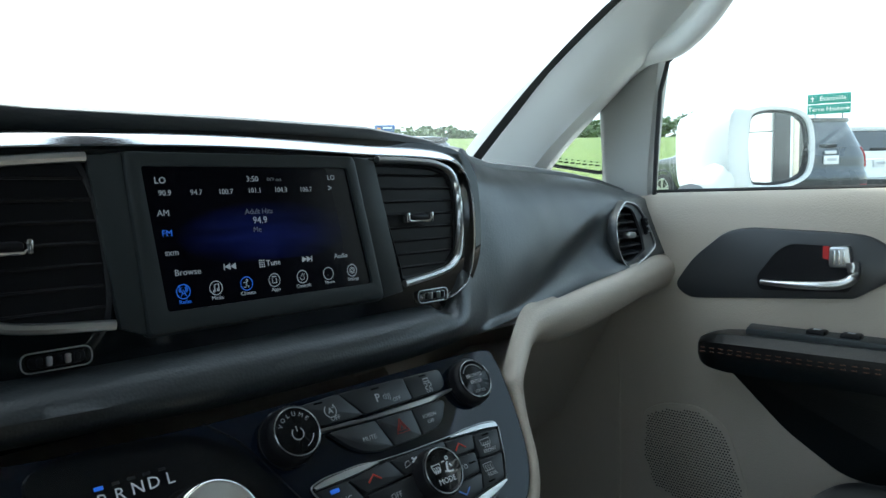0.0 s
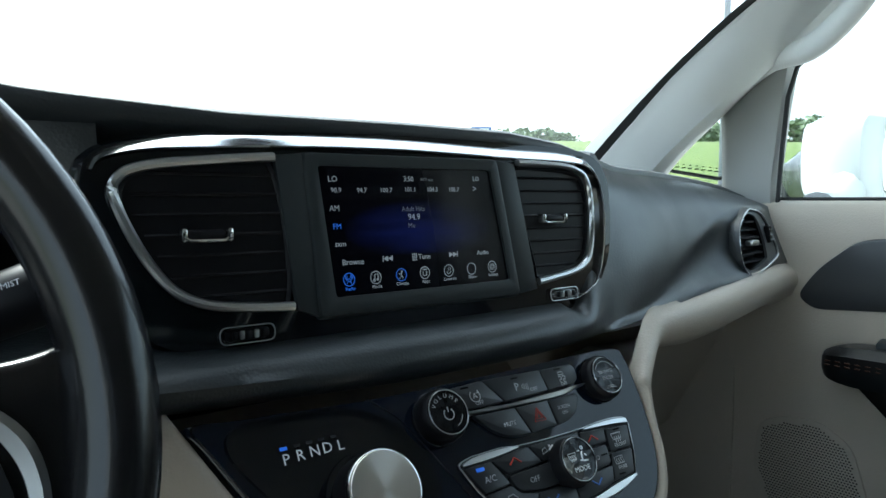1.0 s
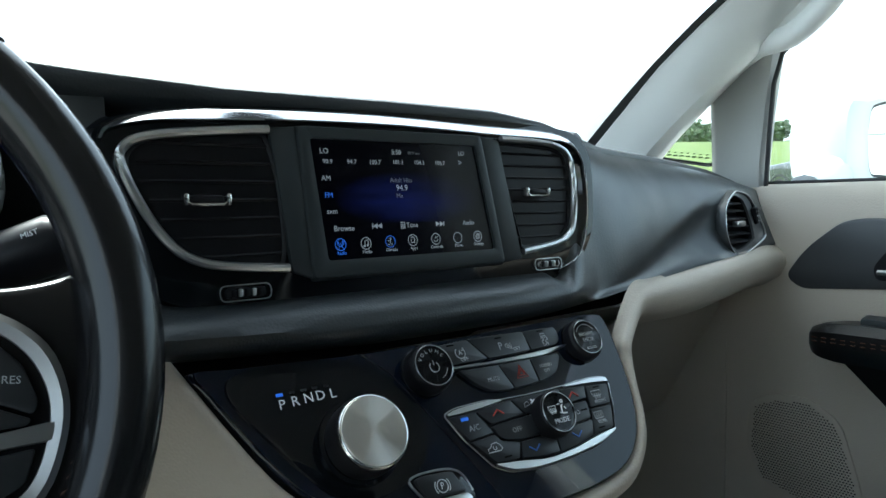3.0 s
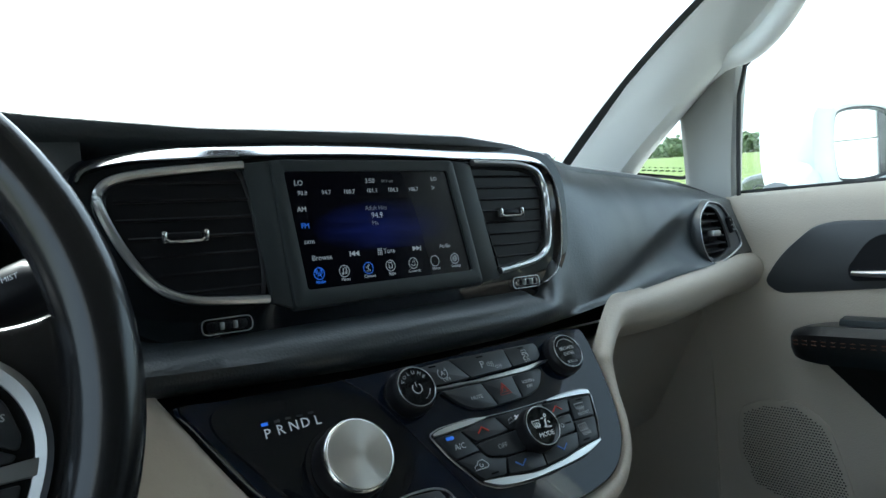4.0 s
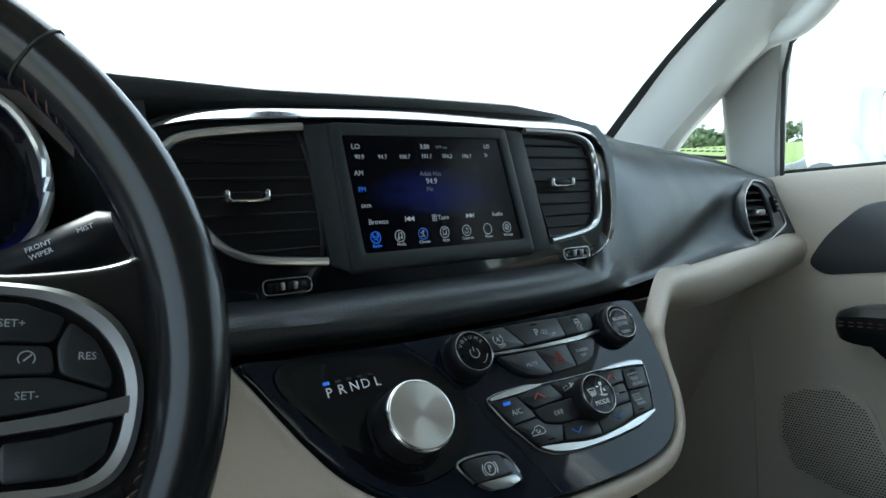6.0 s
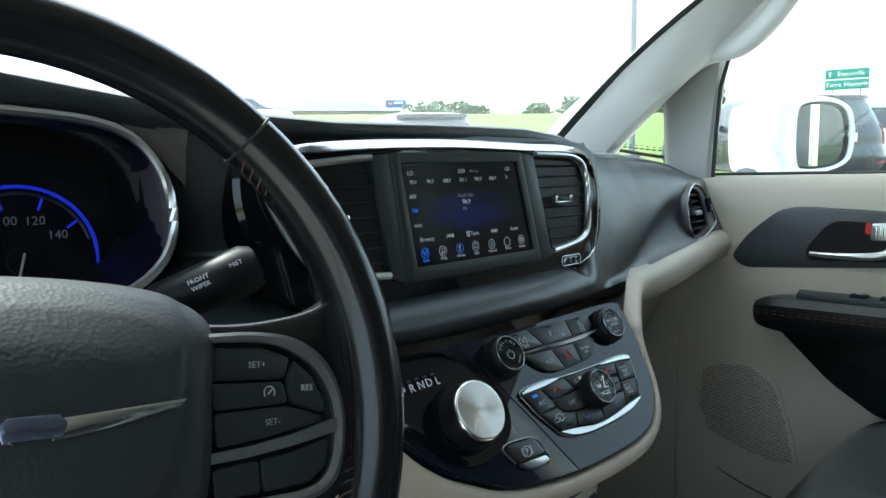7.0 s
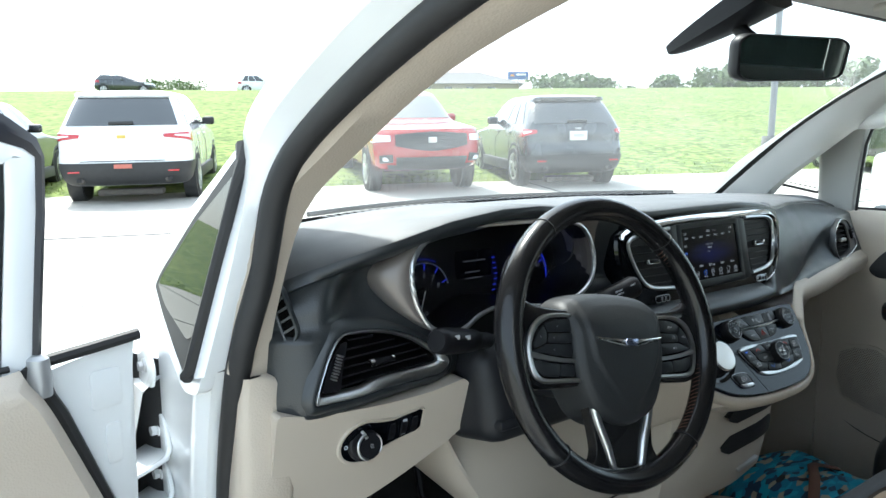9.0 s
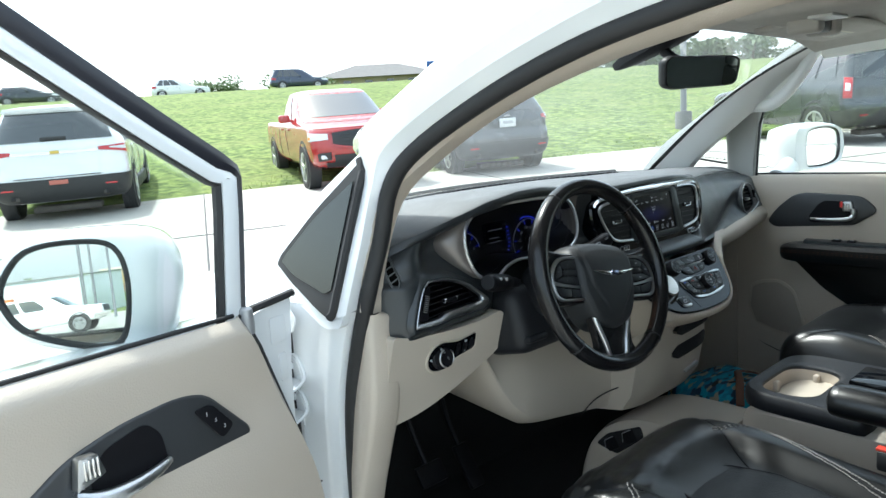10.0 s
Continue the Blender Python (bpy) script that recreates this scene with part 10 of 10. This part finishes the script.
pt("lower_grille", 0.50, 0.63, 4, 3.66, 0.025, M_TRIM, "black lower grille", across=True)
pt("skid_plate", 0.41, 0.50, 4, 3.50, 0.02, M_TRIM, "black skid plate", across=True)
pt("fog_lamp_well", (0.55, 0.53), (0.68, 0.66), 3.60, 3.34, 0.03, M_TRIM, "black fog lamp well")
for sg in (-1, 1):
    ft("fog_lamp", 0.60, 3.48, (0.12, 0.06, 0.07), M_HEAD, "round fog lamp", sg, 0.02)
pt("hood_edge", 1.085, 1.10, 4, 3.30, 0.012, P_RED, "", across=True)
park(c, 5.72 + 2.65 * 0.34, 9.02 + 2.65 * 0.94, 200)
# dark grey SUV, tail to the van
sp = suv_shape(4.65, 1.84, 1.66, 1.10, 1.00, 0.29, 0.34, 2.05)
c, S_, pt, ft = vehicle("sport_utility", "dark grey compact SUV seen from behind", P_GREY, sp, (-1.40, 1.32), 0.355, SUV_PANES, "parked vehicles", 0.3)
tail_end(ft, pt, sp, 0.93, False, True, 0.30, P_GREY)
lamp(pt, (0.98, 0.90), (1.04, 1.06), 0.50, 1.05, M_TAIL, "red and clear tail lamp", "tail_lamp", True)
ft("badge", 1.055, 0.0, (0.11, 0.02, 0.03), M_SATINDARK, "dark chrome badge", 1, 0.02)
park(c, 8.2 + 2.3 * 0.42, 8.0 + 2.3 * 0.906, 25)
# black SUV beyond the white one
sp = suv_shape(4.7, 1.88, 1.66, 1.08, 1.02, 0.28, 0.34, 2.05)
c, S_, pt, ft = vehicle("sport_utility", "glossy black SUV parked nose to the grass", P_BLACK, sp, (-1.42, 1.38), 0.37, SUV_PANES, "parked vehicles", 0.3)
tail_end(ft, pt, sp, 0.93, False, False, 0.28, P_BLACK)
lamp(pt, (0.98, 0.94), (1.03, 1.06), 0.50, 1.10, M_TAIL, "red tail lamp", "tail_lamp")
pt("chrome_strip", 0.40, 0.42, 1.25, 2.70, 0.03, M_CHROME, "chrome side strip")
park(c, -1.4 + 2.35 * 0.39, 12.1 + 2.35 * 0.92, 23)
# large dark SUV and white SUV beyond the passenger side
sp = suv_shape(5.18, 2.04, 1.89, 1.24, 1.16, 0.38, 0.20, 2.1)
c, S_, pt, ft = vehicle("sport_utility", "large dark grey SUV with upright tail lamps", P_GREY, sp, (-1.55, 1.42), 0.40, SUV_PANES, "parked vehicles", 0.0)
tail_end(ft, pt, sp, 1.06, False, False, 0.30, P_GREY)
lamp(pt, (0.92, 0.92), (1.30, 1.32), 0.62, 0.86, M_TAIL, "upright red and clear tail lamp", "tail_lamp", True)
for sg in (-1, 1):
    ft("badge", 1.20, 0.0, (0.26, 0.02, 0.06), M_SATIN, "silver badge", 1, 0.02) if sg > 0 else None
park(c, 15.50, 5.45, 32)
sp = suv_shape(5.04, 2.0, 1.78, 1.17, 1.10, 0.32, 0.30)
c, S_, pt, ft = vehicle("sport_utility", "white SUV with black lower trim", P_WHITE, sp, (-1.43, 1.43), 0.40, SUV_PANES, "parked vehicles", 0.3)
tail_end(ft, pt, sp, 0.95, True, False, 0.30, P_WHITE)
lamp(pt, (1.00, 0.95), (1.10, 1.14), 0.45, 1.08, M_TAIL, "red tail lamp", "tail_lamp")
park(c, 18.6, 4.9, 42)
# behind the camera: seen only in the mirrors
def across_lot(az, r):
    return -1.3 + r * math.sin(radians(az)), 0.2 + r * math.cos(radians(az))


for nm, lab, pnt, sp, az, r, wr in (("sport_utility", "red SUV in a far parking row", P_RED, suv_shape(4.6, 1.85, 1.68, 1.08, 1.02), -153.6, 44, 0.36),
                                    ("sports_car", "low black coupe across the lot", P_BLACK, suv_shape(4.75, 1.90, 1.36, 0.92, 0.92, 0.22, 0.9, 2.7), -149.9, 30, 0.36), ("sport_utility", "dark SUV in a far parking row", P_GREY, suv_shape(4.7, 1.9, 1.75, 1.1, 1.05), -149.5, 40, 0.37)):
    c, S_, pt, ft = vehicle(nm, lab, pnt, sp, (-1.45, 1.45), wr, SUV_PANES, "cars across the lot", 0.0)
    lamp(pt, (sp["hood"] - 0.28, sp["hood"] - 0.28), (sp["hood"] - 0.16, sp["hood"] - 0.14), 3.55, 3.0, M_HEAD, "clear headlamp", "headlamp")
    pt("grille", sp["hood"] - 0.42, sp["hood"] - 0.18, 4, 3.58, 0.02, M_TRIM, "black grille", across=True)
    park(c, *across_lot(az, r), 115)
sp = pickup_shape(5.3, 2.05, 2.0, 1.30, 1.28, 0.52, -2.5)
c, S_, pt, ft = vehicle("pickup_truck", "white crew-cab work truck with chrome bumper across the lot", P_WHITE, sp, (-2.25, 1.45), 0.43, (0.5, 3.30, ((1.12, 1.80), (1.92, 2.62))), "cars across the lot", 0.0)
pt("grille", 0.86, 1.16, 4, 3.62, 0.03, M_TRIM, "black grille", across=True)
pt("bumper", 0.58, 0.78, 4, 3.02, 0.05, M_CHROME, "chrome front bumper", across=True)
lamp(pt, (0.92, 0.92), (1.12, 1.14), 3.60, 3.10, M_HEAD, "clear headlamp", "headlamp")
pt("arch_marker", 0.99, 1.02, 2.80, 2.95, 0.02, M_AMBER, "amber marker")
park(c, *across_lot(-157.2, 39), 99)


def on_bank(az, r):
    x, y = r * math.sin(radians(az)), r * math.cos(radians(az))
    return x, y, land_z(x, y)


# traffic on the road along the top of the bank
for nm, az, r, pnt, L, H, lab in (("people_carrier", 30.3, 62, P_BLUE, 5.1, 1.78, "dark blue minivan on the road above the bank"), ("sport_utility", 21.3, 63, P_WHITE, 4.8, 1.66, "white SUV on the road above the bank"), ("sport_utility", 11.2, 63, P_GREY, 4.6, 1.55, "dark SUV on the road above the bank")):
    sp = suv_shape(L, 1.9, H, 1.05, 1.0)
    c, S_, pt, ft = vehicle(nm, lab, pnt, sp, (-1.5, 1.5), 0.35, SUV_PANES, "traffic on the road", 0.0)
    lamp(pt, (0.85, 0.85), (1.02, 1.02), 0.55, 1.02, M_TAIL, "red tail lamp", "tail_lamp")
    lamp(pt, (0.72, 0.74), (0.84, 0.86), 3.55, 3.0, M_HEAD, "clear headlamp", "headlamp")
    x, y, z = on_bank(az, r)
    park(c, x, y, 113, z + 0.05)

# light pole on its concrete foot
lp = thing("light_pole", (16.3, 8.95, land_z(16.3, 8.95)), "tall grey steel light pole on a round concrete foot", "light pole")
bz_ = land_z(16.3, 8.95)
bm = bmesh.new()
lathe(bm, [(0.22, -0.2), (0.22, 0.40), (0.20, 0.44), (0, 0.44)], (16.3, 8.95, bz_), (0, 0, 1), 20)
part("foot", bm, mat("dark grey concrete", (0.16, 0.16, 0.16), 0.85, var=(3, 0.2)), lp, "round grey concrete foot")
bm = bmesh.new()
lathe(bm, [(0.085, 0.43), (0.08, 4), (0.07, 9.5)], (16.3, 8.95, bz_), (0, 0, 1), 12)
M_POLE = mat("galvanised steel", (0.24, 0.25, 0.27), 0.5, 0.4)
part("shaft", bm, M_POLE, lp, "grey tapered shaft")
bm = bmesh.new()
box(bm, (16.3, 8.95, bz_ + 9.5), (1.6, 0.35, 0.14), None, 0.03)
part("lamp_head", bm, M_POLE, lp)

# green road sign
sg_ = thing("road_sign", (58, 15, land_z(58, 15)), "green highway direction sign on two posts", "road sign")
M_SIGN = mat("green sign sheet", (0.0, 0.23, 0.17), 0.5)
M_SIGNW = mat("white sign letters", (0.85, 0.87, 0.87), 0.5)
sx, sy = Vector((math.cos(radians(75.5)), -math.sin(radians(75.5)), 0)), Vector((0, 0, 1))
sc = Vector((58.0, 14.8, 7.35))
sn = -Vector((math.sin(radians(75.5)), math.cos(radians(75.5)), 0))
for k, (s, dz) in enumerate((("Evansville", 0.38), ("Terre Haute", -0.40))):
    bm = bmesh.new()
    box(bm, sc + sy * dz, (2.85, 0.05, 0.72), Matrix((sx, -sn, sy)).transposed(), 0.01)
    pnl = part("sign_panel", bm, M_SIGN, sg_, "green panel with white letters")
    legend(s, 0.46, frame_of(sc + sy * dz + sn * 0.04 + sx * (0.25 if k == 0 else -0.22), sx, sy), M_SIGNW, pnl)
    bm = bmesh.new()
    o = sc + sy * dz + sn * 0.035 + sx * (-1.1 if k == 0 else 1.15)
    d1, d2 = (sy, sx) if k == 0 else (sx, sy)
    prism(bm, [o + d1 * a + d2 * b_ for a, b_ in ((-0.22, -0.03), (0.02, -0.03), (0.02, -0.12), (0.22, 0), (0.02, 0.12), (0.02, 0.03), (-0.22, 0.03))], sn * 0.01)
    part("arrow", bm, M_SIGNW, pnl, "white arrow")
for sgn in (-0.9, 0.9):
    bm = bmesh.new()
    q = sc + sx * sgn - sn * 0.08
    lathe(bm, [(0.06, -3.6), (0.06, 0.75)], q, (0, 0, 1), 8)
    part("post", bm, M_POLE, sg_, "grey steel post")

# billboard, house and power poles beyond the bank
bb = thing("billboard", (134, 149, 8), "far blue roadside billboard on a post", "billboard")
f_ = Vector((math.sin(radians(42)), math.cos(radians(42)), 0))
r_ = Vector((f_.y, -f_.x, 0))
bc = Vector((134, 149, 19.6))
bm = bmesh.new()
box(bm, bc, (5.8, 0.4, 2.2), Matrix((r_, f_, Vector((0, 0, 1)))).transposed(), 0.05)
pb_ = part("panel", bm, mat("blue poster", (0.03, 0.10, 0.32), 0.6), bb, "dark blue panel")
for w, dz, m_ in ((1.0, 0.1, M_AMBER), (2.6, 0.3, M_SIGNW)):
    bm = bmesh.new()
    box(bm, bc - f_ * 0.25 + r_ * (-1.6 if m_ is M_AMBER else 0.8) + Vector((0, 0, dz)), (w, 0.05, 0.5), Matrix((r_, f_, Vector((0, 0, 1)))).transposed())
    part("poster_bar", bm, m_, pb_)
bm = bmesh.new()
lathe(bm, [(0.25, -14), (0.22, -1)], bc, (0, 0, 1), 8)
part("post", bm, M_POLE, bb)
hs = thing("house", (75, 92, 5), "low house with a grey hipped roof behind the bank", "house")
f_ = Vector((math.sin(radians(37)), math.cos(radians(37)), 0))
r_ = Vector((f_.y, -f_.x, 0))
ho = Vector((120 * f_.x, 120 * f_.y, 0))
hz = 8.9
bm = bmesh.new()
box(bm, ho + Vector((0, 0, hz - 1.3)), (20, 10, 6.0), Matrix((r_, f_, Vector((0, 0, 1)))).transposed(), 0.02)
part("wall", bm, mat("tan siding", (0.42, 0.36, 0.28), 0.8, var=(3, 0.1)), hs, "tan wall")
bm = bmesh.new()
ev = [ho + r_ * a + f_ * b_ + Vector((0, 0, hz + 1.7)) for a, b_ in ((-10.8, -6.4), (10.8, -6.4), (10.8, 6.4), (-10.8, 6.4))]
rd = [ho + r_ * a + Vector((0, 0, hz + 4.1)) for a in (-3.5, 3.5)]
V = [bm.verts.new(p) for p in ev + rd]
for q in ((0, 1, 5, 4), (1, 2, 5), (2, 3, 4, 5), (3, 0, 4), (3, 2, 1, 0)):
    bm.faces.new([V[i] for i in q])
part("roof", bm, mat("grey shingles", (0.16, 0.155, 0.15), 0.9, bump=(6, 0.3, 0.03), var=(2, 0.2)), hs, "grey shingled hip roof", 20)
for a in (-5, -1.5, 2, 5.5):
    bm = bmesh.new()
    box(bm, ho + r_ * a - f_ * 5.03 + Vector((0, 0, hz + 0.6)), (1.2, 0.08, 1.3), Matrix((r_, f_, Vector((0, 0, 1)))).transposed())
    part("window", bm, M_CARGLASS, hs, "dark window")


# ---- trees and bushes ----
# leaf colour paled, with the distance haze mixed into it
M_LEAF = mat("haze-paled foliage", (0.16, 0.215, 0.105), 0.75, var=(0.9, 0.40))
M_BARK = mat("bark", (0.10, 0.075, 0.05), 0.9, var=(4, 0.3))


def tree(x, y, z, h, spread, seed, bush=False, name="tree", label="leafy green tree beyond the grass bank", n=900):
    t_ = thing(name, (x, y, z), label, name, "trees round the lot" if not bush else "bushes on the bank")
    r0 = random.Random(seed)
    b = bmesh.new()
    hub = Vector((x, y, z))
    if not bush:
        tube(b, [hub - Vector((0, 0, 0.3)), hub + Vector((0.1, 0, h * 0.3)), hub + Vector((0, 0.1, h * 0.6))], [h * 0.035, h * 0.026, h * 0.012], 7)
        for k in range(6):
            a = r0.uniform(0, 6.28)
            tube(b, [hub + Vector((0.05, 0, h * (0.28 + 0.05 * k))), hub + Vector((math.cos(a) * spread * 0.6, math.sin(a) * spread * 0.6, h * (0.5 + 0.06 * k)))], [h * 0.014, h * 0.005], 5)
    else:
        for k in range(5):
            a = r0.uniform(0, 6.28)
            tube(b, [hub - Vector((0, 0, 0.2)), hub + Vector((math.cos(a) * spread * 0.5, math.sin(a) * spread * 0.5, h * 0.6))], [0.05, 0.02], 5)
    part("trunk" if not bush else "stems", b, M_BARK, t_)
    b = bmesh.new()
    lumps = []
    for k in range(9 if not bush else 7):
        a, rr = r0.uniform(0, 6.28), r0.uniform(0, 0.75) * spread
        zz = h * (r0.uniform(0.42, 0.86) if not bush else r0.uniform(0.25, 0.7))
        lumps.append((hub + Vector((math.cos(a) * rr, math.sin(a) * rr, zz)), spread * r0.uniform(0.32, 0.55), h * r0.uniform(0.10, 0.2) * (1.0 if not bush else 1.6)))
    for k in range(n):
        c, rr, rz = r0.choice(lumps)
        d = Vector((r0.gauss(0, 1), r0.gauss(0, 1), r0.gauss(0, 1))).normalized() * r0.uniform(0.55, 1.05)
        p = c + Vector((d.x * rr, d.y * rr, d.z * rz))
        s = h * (r0.uniform(0.035, 0.075) if not bush else r0.uniform(0.035, 0.065))
        u = Vector((r0.gauss(0, 1), r0.gauss(0, 1), r0.gauss(0, 0.6))).normalized()
        w = u.cross(Vector((r0.gauss(0, 1), r0.gauss(0, 1), r0.gauss(0, 1)))).normalized()
        b.faces.new([b.verts.new(p + u * s), b.verts.new(p + w * s * 0.7), b.verts.new(p - u * s), b.verts.new(p - w * s * 0.7)])
    part("crown", b, M_LEAF, t_, "crown of small green leaf clumps")


k = 0
for az, r, h, sp in ((44.5, 110, 4.6, 3.6), (46.3, 112, 5.2, 3.8), (48.0, 115, 4.4, 3.4), (50.3, 140, 4.6, 3.0), (53.1, 142, 6.2, 3.0), (55.6, 140, 5.6, 3.2), (57.3, 135, 6.4, 3.6), (58.8, 132, 6.6, 3.6), (60.4, 130, 5.8, 3.6), (62.0, 130, 6.4, 3.8), (63.8, 128, 6.0, 3.6), (66.0, 126, 6.4, 4.0), (69, 130, 4.6, 4.0), (72, 132, 4.0, 4.2), (79, 150, 3.0, 3.6), (83, 150, 3.4, 3.6), (52.0, 150, 4.0, 3.0), (40.0, 150, 4.5, 3.6), (49.2, 150, 4.2, 3.4)):
    x, y, z = on_bank(az, r)
    tree(x, y, z - 0.6, h * 1.35, sp * 1.15, k)
    k += 1
for az, r, h, sp in ((23.6, 66, 1.9, 2.4), (22.4, 67, 1.5, 1.8), (24.8, 67, 1.4, 1.8), (29.6, 68, 1.9, 2.4), (31.2, 68, 1.7, 2.0), (15.0, 66, 1.5, 2.0), (13.3, 68, 1.7, 2.0)):
    x, y, z = on_bank(az, r)
    tree(x, y, z - 0.1, h * 1.3, sp * 1.2, 50 + k, True, "bush", "leafy green bush on top of the bank", 1300)
    k += 1

# store building and lamp posts behind the camera, seen in the mirrors
st_ = thing("store_building", (-44, -74, -2), "pale grey metal-sided building across the lot", "building")
for c_, s_, m_, nm in (((-44, -74, -1.2), (34, 12, 5.2), mat("pale metal siding", (0.66, 0.70, 0.74), 0.6, var=(0.5, 0.08)), "wall"), ((-44, -74, 1.45), (34.4, 12.4, 0.12), mat("grey roof edge", (0.3, 0.31, 0.32), 0.6), "roof_edge")):
    bm = bmesh.new()
    box(bm, c_, s_, None, 0.05)
    part(nm, bm, m_, st_)
bm = bmesh.new()
box(bm, (-29, -55.5, -0.6), (3.4, 0.6, 1.5), None, 0.05)
solo("cargo_container", bm, mat("orange steel", (0.65, 0.17, 0.04), 0.6, bump=(6, 0.3, 0.03)), "orange steel container by the fence", "container")
for x, y in ((-17.8, -44), (-20.5, -57), (-21.5, -56)):
    bm = bmesh.new()
    lathe(bm, [(0.12, -2.5), (0.08, 8.5)], (x, y, 0), (0, 0, 1), 8)
    box(bm, (x, y, 8.5), (1.8, 0.3, 0.2), None, 0.03)
    solo("lamp_post", bm, M_POLE, "tall grey twin-headed lot lamp post", "light pole", "lot lamp posts")

# tan store beyond the far road
so_ = Vector((*across_lot(-163.4, 150), -2.0))
sf_ = Vector((math.sin(radians(-163.4)), math.cos(radians(-163.4)), 0))
sr_ = Vector((sf_.y, -sf_.x, 0))
sm_ = Matrix((sr_, sf_, Vector((0, 0, 1)))).transposed()
ts = thing("store_building", so_, "tan masonry store with a brown sign panel across the road", "building")
for nm, off, size, m_ in (("wall", (0, 0, 1.6), (13, 8, 4.2), mat("tan stucco", (0.55, 0.44, 0.30), 0.8, var=(0.6, 0.08))), ("cornice", (0, 0, 3.9), (13.5, 8.5, 0.5), mat("cream cornice", (0.62, 0.56, 0.46), 0.8)), ("brick_base", (0, -0.1, 0.1), (13.2, 8.2, 1.6), mat("brown brick", (0.30, 0.20, 0.14), 0.85, var=(1, 0.2))), ("sign_panel", (2.0, -4.1, 2.1), (3.4, 0.2, 2.2), mat("ochre panel", (0.42, 0.30, 0.16), 0.7))):
    bm = bmesh.new()
    box(bm, so_ + sm_ @ Vector(off), size, sm_, 0.04)
    part(nm, bm, m_, ts)
for az, r, h in ((-155.8, 80, 4.6), (-157.0, 84, 3.8), (-152.9, 78, 3.8)):
    x, y = across_lot(az, r)
    tree(x, y, -2.7, h, 2.6, int(-az * 10), label="small green tree across the lot", n=500)

# shop front beside the lot, seen in the passenger's mirror
sf = thing("shop_front", (5.55, -7.2, -0.1), "pale shop front with a dark column and tall windows", "building")
sa = radians(148.5)
sf_n, sf_r = Vector((math.sin(sa), math.cos(sa), 0)), Vector((math.cos(sa), -math.sin(sa), 0))
sf_m = Matrix((sf_r, sf_n, Vector((0, 0, 1)))).transposed()
sf_c = Vector((1.11, 0.02, 0)) + sf_n * 8.5
for k in range(4):
    bm = bmesh.new()
    box(bm, sf_c + sf_r * 3.26 + Vector((0, 0, 0.35 + 1.02 * k)), (6.2, 0.2, 1.0), sf_m, 0.01)
    part("wall_panel", bm, mat("white wall panel", (0.72, 0.72, 0.70), 0.6, var=(1, 0.04)) if k == 0 else bpy.data.materials["white wall panel"], sf, "white wall panel")
bm = bmesh.new()
box(bm, sf_c + sf_r * 0.06 + Vector((0, 0, 1.8)), (0.19, 0.32, 4.0), sf_m, 0.01)
part("column", bm, M_TRIM, sf, "dark column")
for k in range(5):
    bm = bmesh.new()
    box(bm, sf_c - sf_r * (0.10 + 0.9 * k) + Vector((0, 0, 1.8)), (0.07, 0.16, 4.0), sf_m, 0.01)
    part("mullion", bm, mat("beige frame", (0.45, 0.42, 0.35), 0.6) if k == 0 else bpy.data.materials["beige frame"], sf, "beige window frame")
    if k < 4:
        bm = bmesh.new()
        box(bm, sf_c - sf_r * (0.55 + 0.9 * k) + Vector((0, 0, 1.8)), (0.84, 0.04, 4.0), sf_m)
        part("pane", bm, M_CARGLASS, sf, "dark glass pane")
